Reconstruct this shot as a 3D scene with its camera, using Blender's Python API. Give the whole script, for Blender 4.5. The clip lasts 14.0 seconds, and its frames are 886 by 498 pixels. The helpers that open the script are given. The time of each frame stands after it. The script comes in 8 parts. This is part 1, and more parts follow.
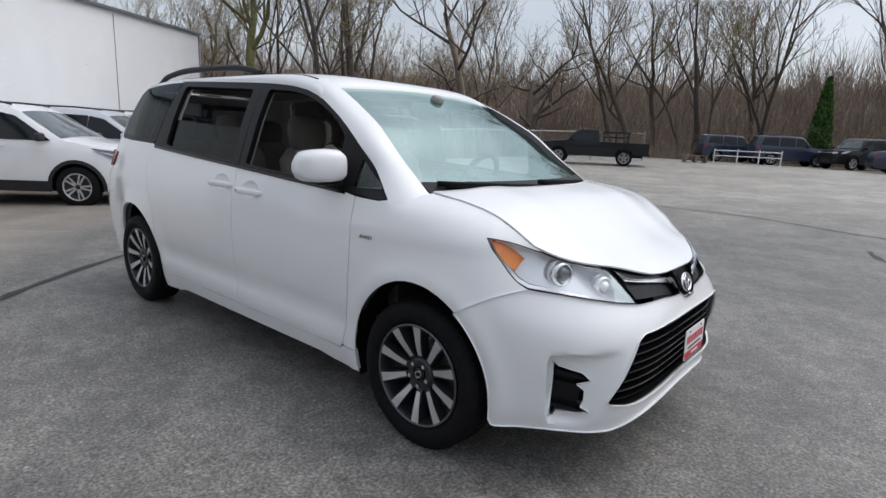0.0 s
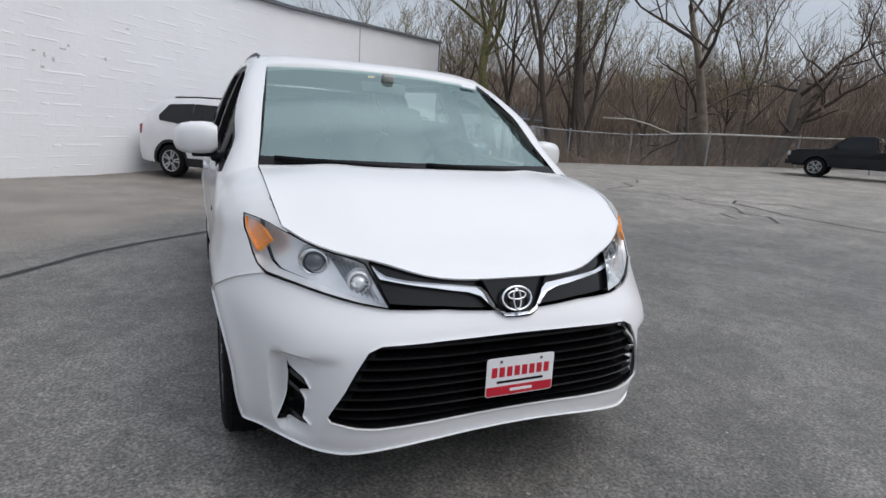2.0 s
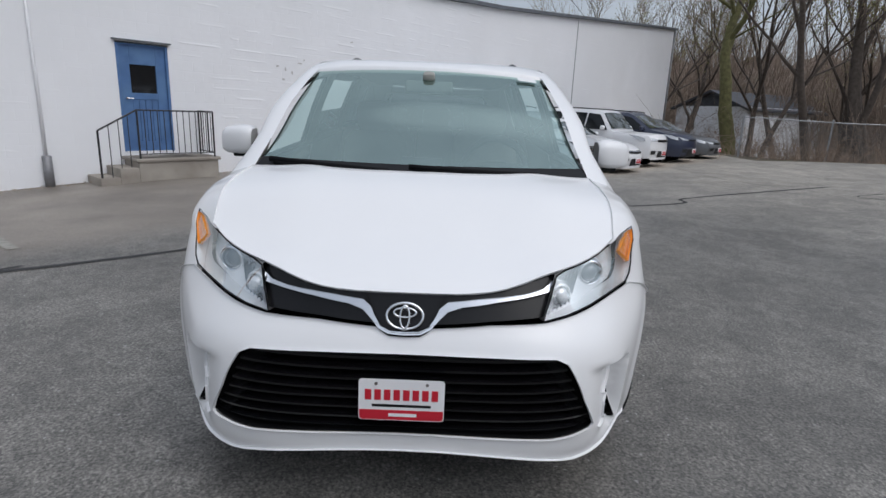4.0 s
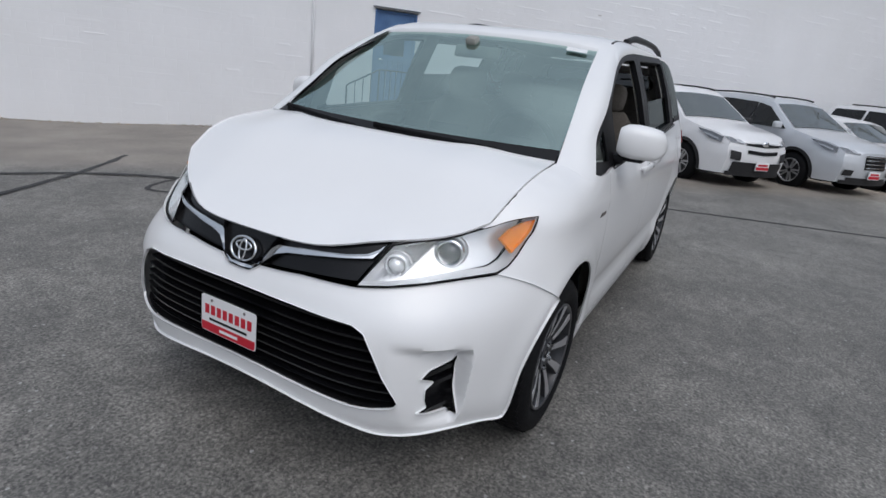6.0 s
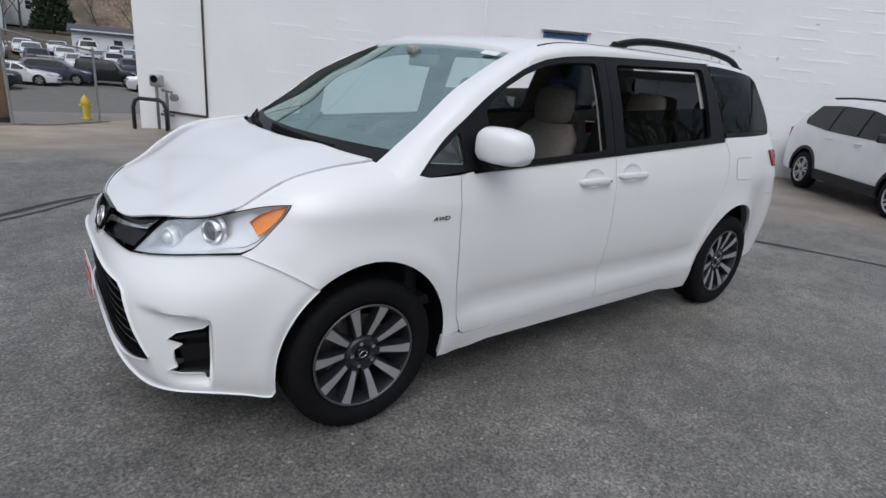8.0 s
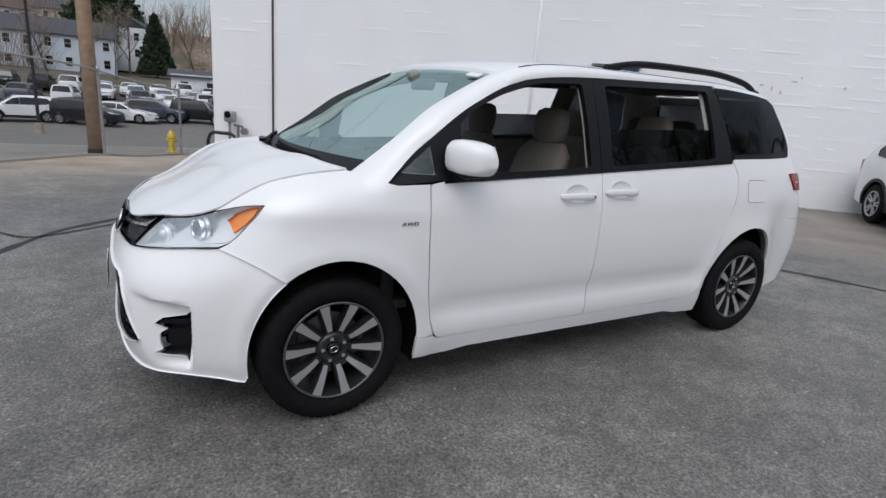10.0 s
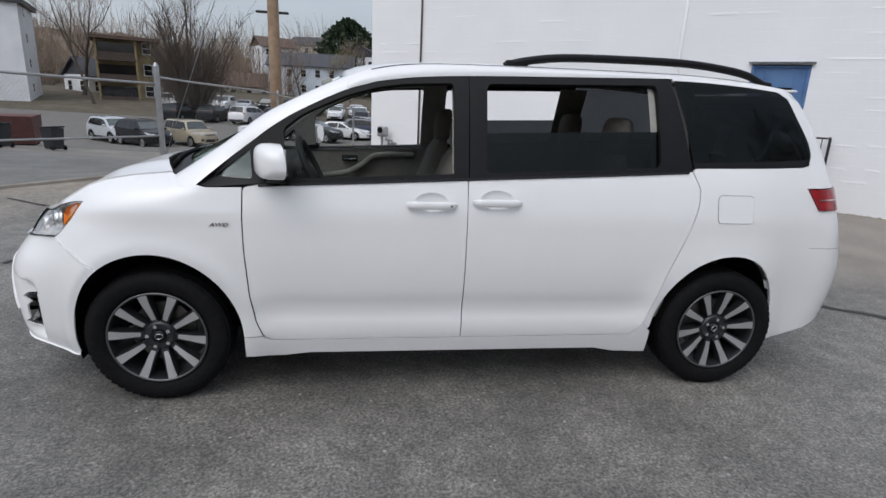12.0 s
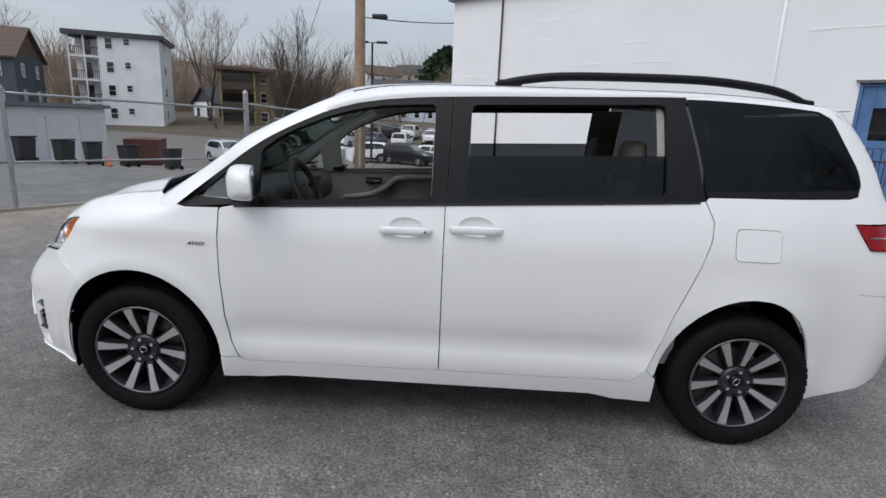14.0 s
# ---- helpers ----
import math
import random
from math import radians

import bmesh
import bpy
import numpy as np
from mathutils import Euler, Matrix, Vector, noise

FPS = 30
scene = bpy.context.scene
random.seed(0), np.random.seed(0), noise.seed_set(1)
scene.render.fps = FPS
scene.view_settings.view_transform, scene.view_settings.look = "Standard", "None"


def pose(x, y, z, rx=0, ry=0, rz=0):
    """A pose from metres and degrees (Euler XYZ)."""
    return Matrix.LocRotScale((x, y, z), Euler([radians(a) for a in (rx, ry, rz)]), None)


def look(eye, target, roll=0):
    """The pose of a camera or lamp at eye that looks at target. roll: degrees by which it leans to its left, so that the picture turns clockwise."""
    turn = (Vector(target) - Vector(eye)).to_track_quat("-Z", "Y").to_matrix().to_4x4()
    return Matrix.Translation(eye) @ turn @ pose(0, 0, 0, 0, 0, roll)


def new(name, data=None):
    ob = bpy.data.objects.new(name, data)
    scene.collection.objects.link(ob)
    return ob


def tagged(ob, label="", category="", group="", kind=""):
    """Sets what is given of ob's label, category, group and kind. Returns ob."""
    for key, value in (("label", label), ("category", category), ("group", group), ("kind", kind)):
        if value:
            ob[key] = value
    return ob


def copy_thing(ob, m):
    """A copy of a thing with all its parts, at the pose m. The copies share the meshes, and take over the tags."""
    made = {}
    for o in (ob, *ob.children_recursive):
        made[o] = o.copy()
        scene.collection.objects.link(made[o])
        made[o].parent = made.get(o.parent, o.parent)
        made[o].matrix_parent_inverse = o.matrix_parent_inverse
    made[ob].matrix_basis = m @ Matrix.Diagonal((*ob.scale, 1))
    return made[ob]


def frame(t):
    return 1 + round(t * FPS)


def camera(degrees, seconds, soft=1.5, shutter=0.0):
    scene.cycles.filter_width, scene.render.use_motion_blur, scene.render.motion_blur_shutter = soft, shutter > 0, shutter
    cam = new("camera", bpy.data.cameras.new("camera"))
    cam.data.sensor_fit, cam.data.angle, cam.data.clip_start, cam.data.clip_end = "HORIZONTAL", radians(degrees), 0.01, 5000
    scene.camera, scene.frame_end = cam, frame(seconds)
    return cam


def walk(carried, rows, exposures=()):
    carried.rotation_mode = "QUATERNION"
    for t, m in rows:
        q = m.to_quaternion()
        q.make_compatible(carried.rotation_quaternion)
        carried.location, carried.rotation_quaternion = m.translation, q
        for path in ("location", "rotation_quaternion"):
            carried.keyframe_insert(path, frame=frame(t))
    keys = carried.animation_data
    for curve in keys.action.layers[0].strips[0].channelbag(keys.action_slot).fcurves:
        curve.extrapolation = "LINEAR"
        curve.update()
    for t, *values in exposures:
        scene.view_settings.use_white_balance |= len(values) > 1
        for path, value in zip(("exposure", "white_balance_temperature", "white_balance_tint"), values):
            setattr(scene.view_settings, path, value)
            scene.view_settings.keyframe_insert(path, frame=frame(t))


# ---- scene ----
cam = camera(78.0, 14.0)
PATH = [
    (0, (3.072, -2.666, 1.412), (1.813, -1.164, 1.008), 2.7),
    (0.5, (3.316, -2.284, 1.406), (1.94, -0.887, 1.009), 3.2),
    (1, (3.609, -1.884, 1.412), (2.082, -0.663, 0.993), 3.8),
    (1.5, (3.755, -1.437, 1.407), (2.092, -0.427, 0.945), 4.0),
    (2, (3.952, -1.043, 1.377), (2.178, -0.23, 0.942), 3.8),
    (2.5, (3.971, -0.555, 1.387), (2.098, -0.053, 0.898), 2.2),
    (3, (4.033, -0.224, 1.404), (2.121, 0.082, 0.905), 1.4),
    (5.5, (3.861, 0.922, 1.489), (2.04, 0.327, 0.915), 6.2),
    (6, (3.647, 1.465, 1.49), (1.96, 0.599, 0.854), 6.8),
    (6.5, (3.295, 1.842, 1.457), (1.77, 0.727, 0.8), 6.4),
    (7, (2.957, 2.166, 1.495), (1.555, 0.886, 0.865), 6.6),
    (7.5, (2.657, 2.623, 1.532), (1.399, 1.204, 0.894), 5.8),
    (8, (2.57, 2.778, 1.55), (1.398, 1.284, 0.921), 5.2),
    (10.5, (2.026, 3.28, 1.489), (1.18, 1.547, 0.96), 4.1),
    (11, (1.506, 3.411, 1.592), (0.863, 1.612, 1.002), 3.6),
    (11.5, (0.978, 3.59, 1.6), (0.516, 1.722, 1.054), 3.1),
    (12, (0.495, 3.642, 1.547), (0.212, 1.732, 1.027), 2.6),
    (12.5, (0.041, 3.808, 1.547), (-0.111, 1.88, 1.038), 2.5),
    (13, (-0.157, 3.89, 1.56), (-0.213, 1.947, 1.087), 2.3),
    (13.5, (-0.171, 3.858, 1.541), (-0.181, 1.909, 1.092), 2.4),
    (14, (-0.096, 3.524, 1.558), (-0.036, 1.577, 1.105), 2.4),
]
walk(cam, [(t, look(eye, target, roll)) for t, eye, target, roll in PATH], ((0, .15, 6520, 10), (1, .12, 6520, 10), (2, -.01, 6500, 10), (3, -.12, 6430, 10), (5.5, -.22, 6350, 10), (8, -.13, 6370, 10), (11, .0, 6450, 10), (14, .08, 6450, 10)))

# ---- world, light ----
world = bpy.data.worlds.new("overcast_sky")
scene.world = world
world.use_nodes = True
wn, wl = world.node_tree.nodes, world.node_tree.links
wn.clear()
SUN_EL, SUN_AZ = 56.0, 52.0
sky = wn.new("ShaderNodeTexSky")
sky.sky_type = "NISHITA"
sky.sun_disc = False
sky.sun_elevation, sky.sun_rotation = radians(SUN_EL), radians(90 - SUN_AZ)
sky.air_density, sky.dust_density = 1.0, 4.0
sky_bg = wn.new("ShaderNodeBackground")
sky_bg.inputs["Strength"].default_value = 0.05
wl.new(sky.outputs[0], sky_bg.inputs["Color"])
# cloud deck: soft grey with slow variation
tc = wn.new("ShaderNodeTexCoord")
mp = wn.new("ShaderNodeMapping")
mp.inputs["Scale"].default_value = (1.2, 1.2, 5.0)
cn = wn.new("ShaderNodeTexNoise")
cn.inputs["Scale"].default_value, cn.inputs["Detail"].default_value = 1.6, 6.0
cr = wn.new("ShaderNodeValToRGB")
cr.color_ramp.elements[0].position, cr.color_ramp.elements[0].color = 0.3, (0.515, 0.555, 0.618, 1)
cr.color_ramp.elements[1].position, cr.color_ramp.elements[1].color = 0.7, (0.772, 0.815, 0.876, 1)
cloud_bg = wn.new("ShaderNodeBackground")
cloud_bg.inputs["Strength"].default_value = 0.70
# an overcast sky is brighter overhead than at the horizon
sepw = wn.new("ShaderNodeSeparateXYZ")
wl.new(tc.outputs["Generated"], sepw.inputs[0])
grad = wn.new("ShaderNodeMapRange")
grad.inputs[1].default_value, grad.inputs[2].default_value, grad.inputs[3].default_value, grad.inputs[4].default_value = 0.0, 1.0, 0.76, 1.14
wl.new(sepw.outputs["Z"], grad.inputs[0])
mulw = wn.new("ShaderNodeVectorMath")
mulw.operation = "SCALE"
wl.new(cr.outputs[0], mulw.inputs[0])
# broad glow of the clouded sun
toward = wn.new("ShaderNodeVectorMath")
toward.operation = "DOT_PRODUCT"
toward.inputs[1].default_value = (math.cos(radians(SUN_AZ)) * math.cos(radians(SUN_EL)), math.sin(radians(SUN_AZ)) * math.cos(radians(SUN_EL)), math.sin(radians(SUN_EL)))
wl.new(tc.outputs["Generated"], toward.inputs[0])
lobe = wn.new("ShaderNodeMath")
lobe.operation, lobe.use_clamp = "MAXIMUM", False
wl.new(toward.outputs["Value"], lobe.inputs[0])
lobe.inputs[1].default_value = 0.0
lobe2 = wn.new("ShaderNodeMath")
lobe2.operation = "POWER"
wl.new(lobe.outputs[0], lobe2.inputs[0])
lobe2.inputs[1].default_value = 5.0
lobe3 = wn.new("ShaderNodeMath")
lobe3.operation = "MULTIPLY_ADD"
wl.new(lobe2.outputs[0], lobe3.inputs[0])
lobe3.inputs[1].default_value = 2.05
wl.new(grad.outputs[0], lobe3.inputs[2])
wl.new(lobe3.outputs[0], mulw.inputs["Scale"])
wl.new(tc.outputs["Generated"], mp.inputs["Vector"])
wl.new(mp.outputs[0], cn.inputs["Vector"])
wl.new(cn.outputs["Fac"], cr.inputs[0])
wl.new(mulw.outputs[0], cloud_bg.inputs["Color"])
addw = wn.new("ShaderNodeAddShader")
wout = wn.new("ShaderNodeOutputWorld")
wl.new(sky_bg.outputs[0], addw.inputs[0])
wl.new(cloud_bg.outputs[0], addw.inputs[1])
wl.new(addw.outputs[0], wout.inputs["Surface"])

sun_data = bpy.data.lights.new("sun", "SUN")
sun_data.energy, sun_data.angle, sun_data.color = 0.52, radians(45), (1.0, 0.99, 0.97)
sun = new("sun", sun_data)
_d = Vector((math.cos(radians(SUN_AZ)) * math.cos(radians(SUN_EL)), math.sin(radians(SUN_AZ)) * math.cos(radians(SUN_EL)), math.sin(radians(SUN_EL))))
sun.matrix_world = look(_d * 60, (0, 0, 0))


# ---- materials ----
def mat(name, color, rough=0.5, metal=0.0, vary=0.12, scale=8.0, bump=0.0, bscale=60.0, coat=0.0, spec=0.5, second=None, sscale=1.5, rand=0.0, island=0.0):
    """Principled material: base colour, a slow and a fine variation, optional bump, second tone in patches, and per-object spread."""
    m = bpy.data.materials.new(name)
    m.use_nodes = True
    n, l = m.node_tree.nodes, m.node_tree.links
    p = n["Principled BSDF"]
    p.inputs["Roughness"].default_value, p.inputs["Metallic"].default_value = rough, metal
    p.inputs["Coat Weight"].default_value, p.inputs["Specular IOR Level"].default_value = coat, spec
    t = n.new("ShaderNodeTexCoord")
    col = None
    a = n.new("ShaderNodeTexNoise")
    a.inputs["Scale"].default_value, a.inputs["Detail"].default_value = scale, 5.0
    l.new(t.outputs["Object"], a.inputs["Vector"])
    r = n.new("ShaderNodeValToRGB")
    lo, hi = [max(0.0, c * (1 - vary)) for c in color], [min(1.0, c * (1 + vary)) for c in color]
    r.color_ramp.elements[0].position, r.color_ramp.elements[1].position = 0.3, 0.7
    r.color_ramp.elements[0].color, r.color_ramp.elements[1].color = (*lo, 1), (*hi, 1)
    l.new(a.outputs["Fac"], r.inputs[0])
    col = r.outputs[0]
    if second:
        b = n.new("ShaderNodeTexNoise")
        b.inputs["Scale"].default_value, b.inputs["Detail"].default_value = sscale, 6.0
        l.new(t.outputs["Object"], b.inputs["Vector"])
        rr = n.new("ShaderNodeValToRGB")
        rr.color_ramp.elements[0].position, rr.color_ramp.elements[1].position = 0.45, 0.65
        l.new(b.outputs["Fac"], rr.inputs[0])
        mx = n.new("ShaderNodeMix")
        mx.data_type = "RGBA"
        l.new(rr.outputs[0], mx.inputs[0])
        l.new(col, mx.inputs[6])
        mx.inputs[7].default_value = (*second, 1)
        col = mx.outputs[2]
    if rand or island:
        src = n.new("ShaderNodeObjectInfo").outputs["Random"] if rand else n.new("ShaderNodeNewGeometry").outputs["Random Per Island"]
        hs = n.new("ShaderNodeHueSaturation")
        mr = n.new("ShaderNodeMapRange")
        s = rand or island
        mr.inputs[3].default_value, mr.inputs[4].default_value = 1 - s, 1 + s
        l.new(src, mr.inputs[0])
        l.new(mr.outputs[0], hs.inputs["Value"])
        l.new(col, hs.inputs["Color"])
        col = hs.outputs[0]
    l.new(col, p.inputs["Base Color"])
    if bump:
        c = n.new("ShaderNodeTexNoise")
        c.inputs["Scale"].default_value, c.inputs["Detail"].default_value = bscale, 4.0
        l.new(t.outputs["Object"], c.inputs["Vector"])
        bp = n.new("ShaderNodeBump")
        bp.inputs["Strength"].default_value, bp.inputs["Distance"].default_value = bump, 0.02
        l.new(c.outputs["Fac"], bp.inputs["Height"])
        l.new(bp.outputs[0], p.inputs["Normal"])
    return m


def glass(name, tint, rough=0.0, alpha=0.25, most=1.0, gloss=(0.86, 0.95, 0.94)):
    """A thin pane: a tinted see-through layer with a gloss on top."""
    m = bpy.data.materials.new(name)
    m.use_nodes = True
    n, l = m.node_tree.nodes, m.node_tree.links
    n.remove(n["Principled BSDF"])
    tr = n.new("ShaderNodeBsdfTransparent")
    tr.inputs[0].default_value = (*tint, 1)
    gl = n.new("ShaderNodeBsdfGlossy")
    gl.inputs["Roughness"].default_value = rough
    gl.inputs[0].default_value = (*gloss, 1)
    fr = n.new("ShaderNodeFresnel")
    fr.inputs[0].default_value = 1.5
    mr = n.new("ShaderNodeMapRange")
    mr.inputs[3].default_value, mr.inputs[4].default_value = alpha, most
    l.new(fr.outputs[0], mr.inputs[0])
    mx = n.new("ShaderNodeMixShader")
    l.new(mr.outputs[0], mx.inputs[0])
    l.new(tr.outputs[0], mx.inputs[1])
    l.new(gl.outputs[0], mx.inputs[2])
    l.new(mx.outputs[0], n["Material Output"].inputs[0])
    return m


PAINT = mat("white_car_paint", (0.80, 0.80, 0.805), 0.28, 0, 0.012, 3, coat=0.6, spec=0.5)
BLACK_TRIM = mat("black_trim", (0.007, 0.007, 0.008), 0.45, 0, 0.2, 20, spec=0.2)
GLOSS_BLACK = mat("gloss_black", (0.006, 0.006, 0.0072), 0.25, 0, 0.2, 10, spec=0.3)
MATT_BLACK = mat("matt_black", (0.006, 0.006, 0.0066), 0.85, 0, 0.3, 30, spec=0.1)
RUBBER = mat("tyre_rubber", (0.008, 0.008, 0.009), 0.68, 0, 0.25, 40, bump=0.15, bscale=120, spec=0.11)
CHROME = mat("chrome", (0.75, 0.76, 0.78), 0.12, 1.0, 0.03, 5)
ALLOY = mat("machined_alloy", (0.68, 0.68, 0.70), 0.34, 0.9, 0.06, 12)
ALLOY_LIP = mat("grey_alloy_lip", (0.12, 0.12, 0.125), 0.4, 0.7, 0.1, 14)
ALLOY_DARK = mat("dark_alloy", (0.035, 0.036, 0.04), 0.35, 0.5, 0.15, 14)
BRAKE = mat("brake_steel", (0.22, 0.2, 0.19), 0.45, 0.8, 0.2, 30)
AMBER = mat("amber_reflector", (0.90, 0.30, 0.025), 0.25, 0, 0.12, 60, coat=0.5)
RED_LAMP = mat("red_lamp", (0.26, 0.004, 0.009), 0.18, 0, 0.25, 30, coat=0.3)
SILVER_HOUSING = mat("lamp_housing", (0.88, 0.88, 0.89), 0.26, 0.45, 0.06, 18)
LENS_DARK = mat("projector_lens", (0.06, 0.065, 0.075), 0.05, 0.2, 0.2, 8, coat=1.0)
LAMP_COVER = glass("lamp_cover", (0.97, 0.975, 0.98), 0.02, 0.03, 0.34)
WINDSHIELD = glass("windshield_glass", (0.56, 0.69, 0.66), 0.01, 0.40, 0.85, (0.74, 0.93, 0.885))
PRIVACY = glass("privacy_glass", (0.055, 0.06, 0.065), 0.02, 0.0, 0.45)
CLEAR = glass("clear_glass", (0.72, 0.78, 0.76), 0.01, 0.03)
FABRIC = mat("grey_seat_fabric", (0.17, 0.152, 0.135), 0.9, 0, 0.12, 60, bump=0.2, bscale=300)
INTERIOR = mat("interior_plastic", (0.30, 0.295, 0.27), 0.7, 0, 0.1, 20, bump=0.1, bscale=200)
DASH = mat("dark_dashboard", (0.03, 0.03, 0.032), 0.65, 0, 0.15, 20, bump=0.1, bscale=200)
HEADLINER = mat("headliner", (0.46, 0.46, 0.43), 0.95, 0, 0.08, 20)
PLATE_WHITE = mat("plate_white", (0.78, 0.78, 0.79), 0.35, 0, 0.02, 10)
PLATE_RED = mat("plate_red", (0.52, 0.012, 0.03), 0.4, 0, 0.05, 10)
STICKER = mat("paper_sticker", (0.75, 0.76, 0.76), 0.6, 0, 0.06, 40)


# ---- mesh helpers ----
def mesh_part(name, verts, faces, material, parent=None, label="", smooth=True, sharp=None):
    me = bpy.data.meshes.new(name)
    me.from_pydata([tuple(v) for v in verts], [], faces)
    me.materials.append(material)
    if smooth:
        me.polygons.foreach_set("use_smooth", [True] * len(me.polygons))
        if sharp:
            me.set_sharp_from_angle(angle=radians(sharp))
    me.update()
    ob = new(name, me)
    if parent:
        ob.parent = parent
    if label:
        tagged(ob, label)
    return ob


def part(name, bm, material, parent=None, label="", smooth=True, sharp=35):
    me = bpy.data.meshes.new(name)
    bmesh.ops.recalc_face_normals(bm, faces=bm.faces)
    bm.to_mesh(me)
    bm.free()
    me.materials.append(material)
    if smooth:
        me.polygons.foreach_set("use_smooth", [True] * len(me.polygons))
        me.set_sharp_from_angle(angle=radians(sharp))
    ob = new(name, me)
    if parent:
        ob.parent = parent
    if label:
        tagged(ob, label)
    return ob


def thing(name, label, category, at=None, group="", kind=""):
    e = new(name)
    if at is not None:
        e.matrix_world = at
    return tagged(e, label, category, group, kind)


def box_into(bm, size, m, bevel=0.0, seg=2):
    """A box of that size, centred at m's origin, with rounded edges, added to bm."""
    b = bmesh.new()
    bmesh.ops.create_cube(b, size=1.0)
    bmesh.ops.scale(b, vec=size, verts=b.verts)
    if bevel:
        bmesh.ops.bevel(b, geom=b.edges[:], offset=bevel, segments=seg, profile=0.5, affect="EDGES")
    bmesh.ops.transform(b, matrix=m, verts=b.verts)
    merge_into(bm, b)


def merge_into(bm, b):
    base = {}
    for v in b.verts:
        base[v] = bm.verts.new(v.co)
    for f in b.faces:
        try:
            bm.faces.new([base[v] for v in f.verts])
        except ValueError:
            pass
    b.free()


def cyl_into(bm, r1, r2, p, q, seg=10, caps=True):
    """A tapered tube from p to q."""
    p, q = Vector(p), Vector(q)
    turn = (q - p).to_track_quat("Z", "Y").to_matrix()
    rings = []
    for c, r in ((p, r1), (q, r2)):
        rings.append([bm.verts.new(c + turn @ Vector((r * math.cos(2 * math.pi * i / seg), r * math.sin(2 * math.pi * i / seg), 0))) for i in range(seg)])
    for i in range(seg):
        bm.faces.new((rings[0][i], rings[0][(i + 1) % seg], rings[1][(i + 1) % seg], rings[1][i]))
    if caps:
        bm.faces.new(rings[0][::-1])
        bm.faces.new(rings[1])


def tube(points, r, seg=8, closed=False, flat=1.0):
    """Vertices and faces of a tube along a line of points; r is a number or one per point."""
    pts = [Vector(p) for p in points]
    n = len(pts)
    rs = r if isinstance(r, (list, tuple)) else [r] * n
    vs, fs = [], []
    up = Vector((0, 0, 1))
    for i, p in enumerate(pts):
        a = pts[(i - 1) % n] if closed or i else p
        b = pts[(i + 1) % n] if closed or i < n - 1 else p
        d = (b - a).normalized()
        s = d.cross(up)
        s = s.normalized() if s.length > 0.05 else Vector((1, 0, 0))
        u = s.cross(d).normalized()
        for k in range(seg):
            w = 2 * math.pi * k / seg
            vs.append(p + s * (rs[i] * math.cos(w)) + u * (rs[i] * flat * math.sin(w)))
    for i in range(n if closed else n - 1):
        for k in range(seg):
            j = (i + 1) % n
            fs.append((i * seg + k, i * seg + (k + 1) % seg, j * seg + (k + 1) % seg, j * seg + k))
    if not closed:
        fs.append(tuple(range(seg))[::-1])
        fs.append(tuple((n - 1) * seg + k for k in range(seg)))
    return vs, fs


def lathe(profile, seg, axis="y"):
    """Turn (radius, offset) pairs about an axis."""
    vs, fs = [], []
    n = len(profile)
    for i in range(seg):
        a = 2 * math.pi * i / seg
        for r, o in profile:
            c, s = r * math.cos(a), r * math.sin(a)
            vs.append((c, o, s) if axis == "y" else ((c, s, o) if axis == "z" else (o, c, s)))
    for i in range(seg):
        j = (i + 1) % seg
        for k in range(n - 1):
            fs.append((i * n + k, i * n + k + 1, j * n + k + 1, j * n + k))
    return vs, fs


def sm(t, xs, ys):
    """Smooth (Hermite) interpolation through a table."""
    if t <= xs[0]:
        return ys[0]
    if t >= xs[-1]:
        return ys[-1]
    i = 0
    while t > xs[i + 1]:
        i += 1

    def slope(k):
        if k == 0 or k == len(xs) - 1:
            j = 0 if k == 0 else k - 1
            return (ys[j + 1] - ys[j]) / (xs[j + 1] - xs[j])
        return (ys[k + 1] - ys[k - 1]) / (xs[k + 1] - xs[k - 1])

    h = xs[i + 1] - xs[i]
    u = (t - xs[i]) / h
    a, b = slope(i) * h, slope(i + 1) * h
    return (2 * u**3 - 3 * u**2 + 1) * ys[i] + (u**3 - 2 * u**2 + u) * a + (-2 * u**3 + 3 * u**2) * ys[i + 1] + (u**3 - u**2) * b


def smooth_line(pts, n=6, closed=False):
    """A Catmull-Rom line through points."""
    out, m = [], len(pts)
    rng = range(m) if closed else range(m - 1)
    for i in rng:
        p = [Vector(pts[(i + k) % m]) if closed else Vector(pts[min(max(i + k, 0), m - 1)]) for k in (-1, 0, 1, 2)]
        for s in range(n):
            t = s / n
            out.append(0.5 * ((2 * p[1]) + (p[2] - p[0]) * t + (2 * p[0] - 5 * p[1] + 4 * p[2] - p[3]) * t * t + (3 * p[1] - p[0] - 3 * p[2] + p[3]) * t**3))
    if not closed:
        out.append(Vector(pts[-1]))
    return [tuple(v) for v in out]


def rounded(poly, r, n=4):
    """A closed outline with its corners rounded; r is a number or one per corner."""
    out, m = [], len(poly)
    for i in range(m):
        p, a, b = Vector(poly[i]), Vector(poly[i - 1]), Vector(poly[(i + 1) % m])
        rr = r[i] if isinstance(r, (list, tuple)) else r
        rr = min(rr, (a - p).length * 0.45, (b - p).length * 0.45)
        if rr < 1e-4:
            out.append(tuple(p))
            continue
        s, e = p + (a - p).normalized() * rr, p + (b - p).normalized() * rr
        for k in range(n + 1):
            t = k / n
            out.append(tuple((1 - t) ** 2 * s + 2 * t * (1 - t) * p + t * t * e))
    return out


from mathutils.geometry import delaunay_2d_cdt


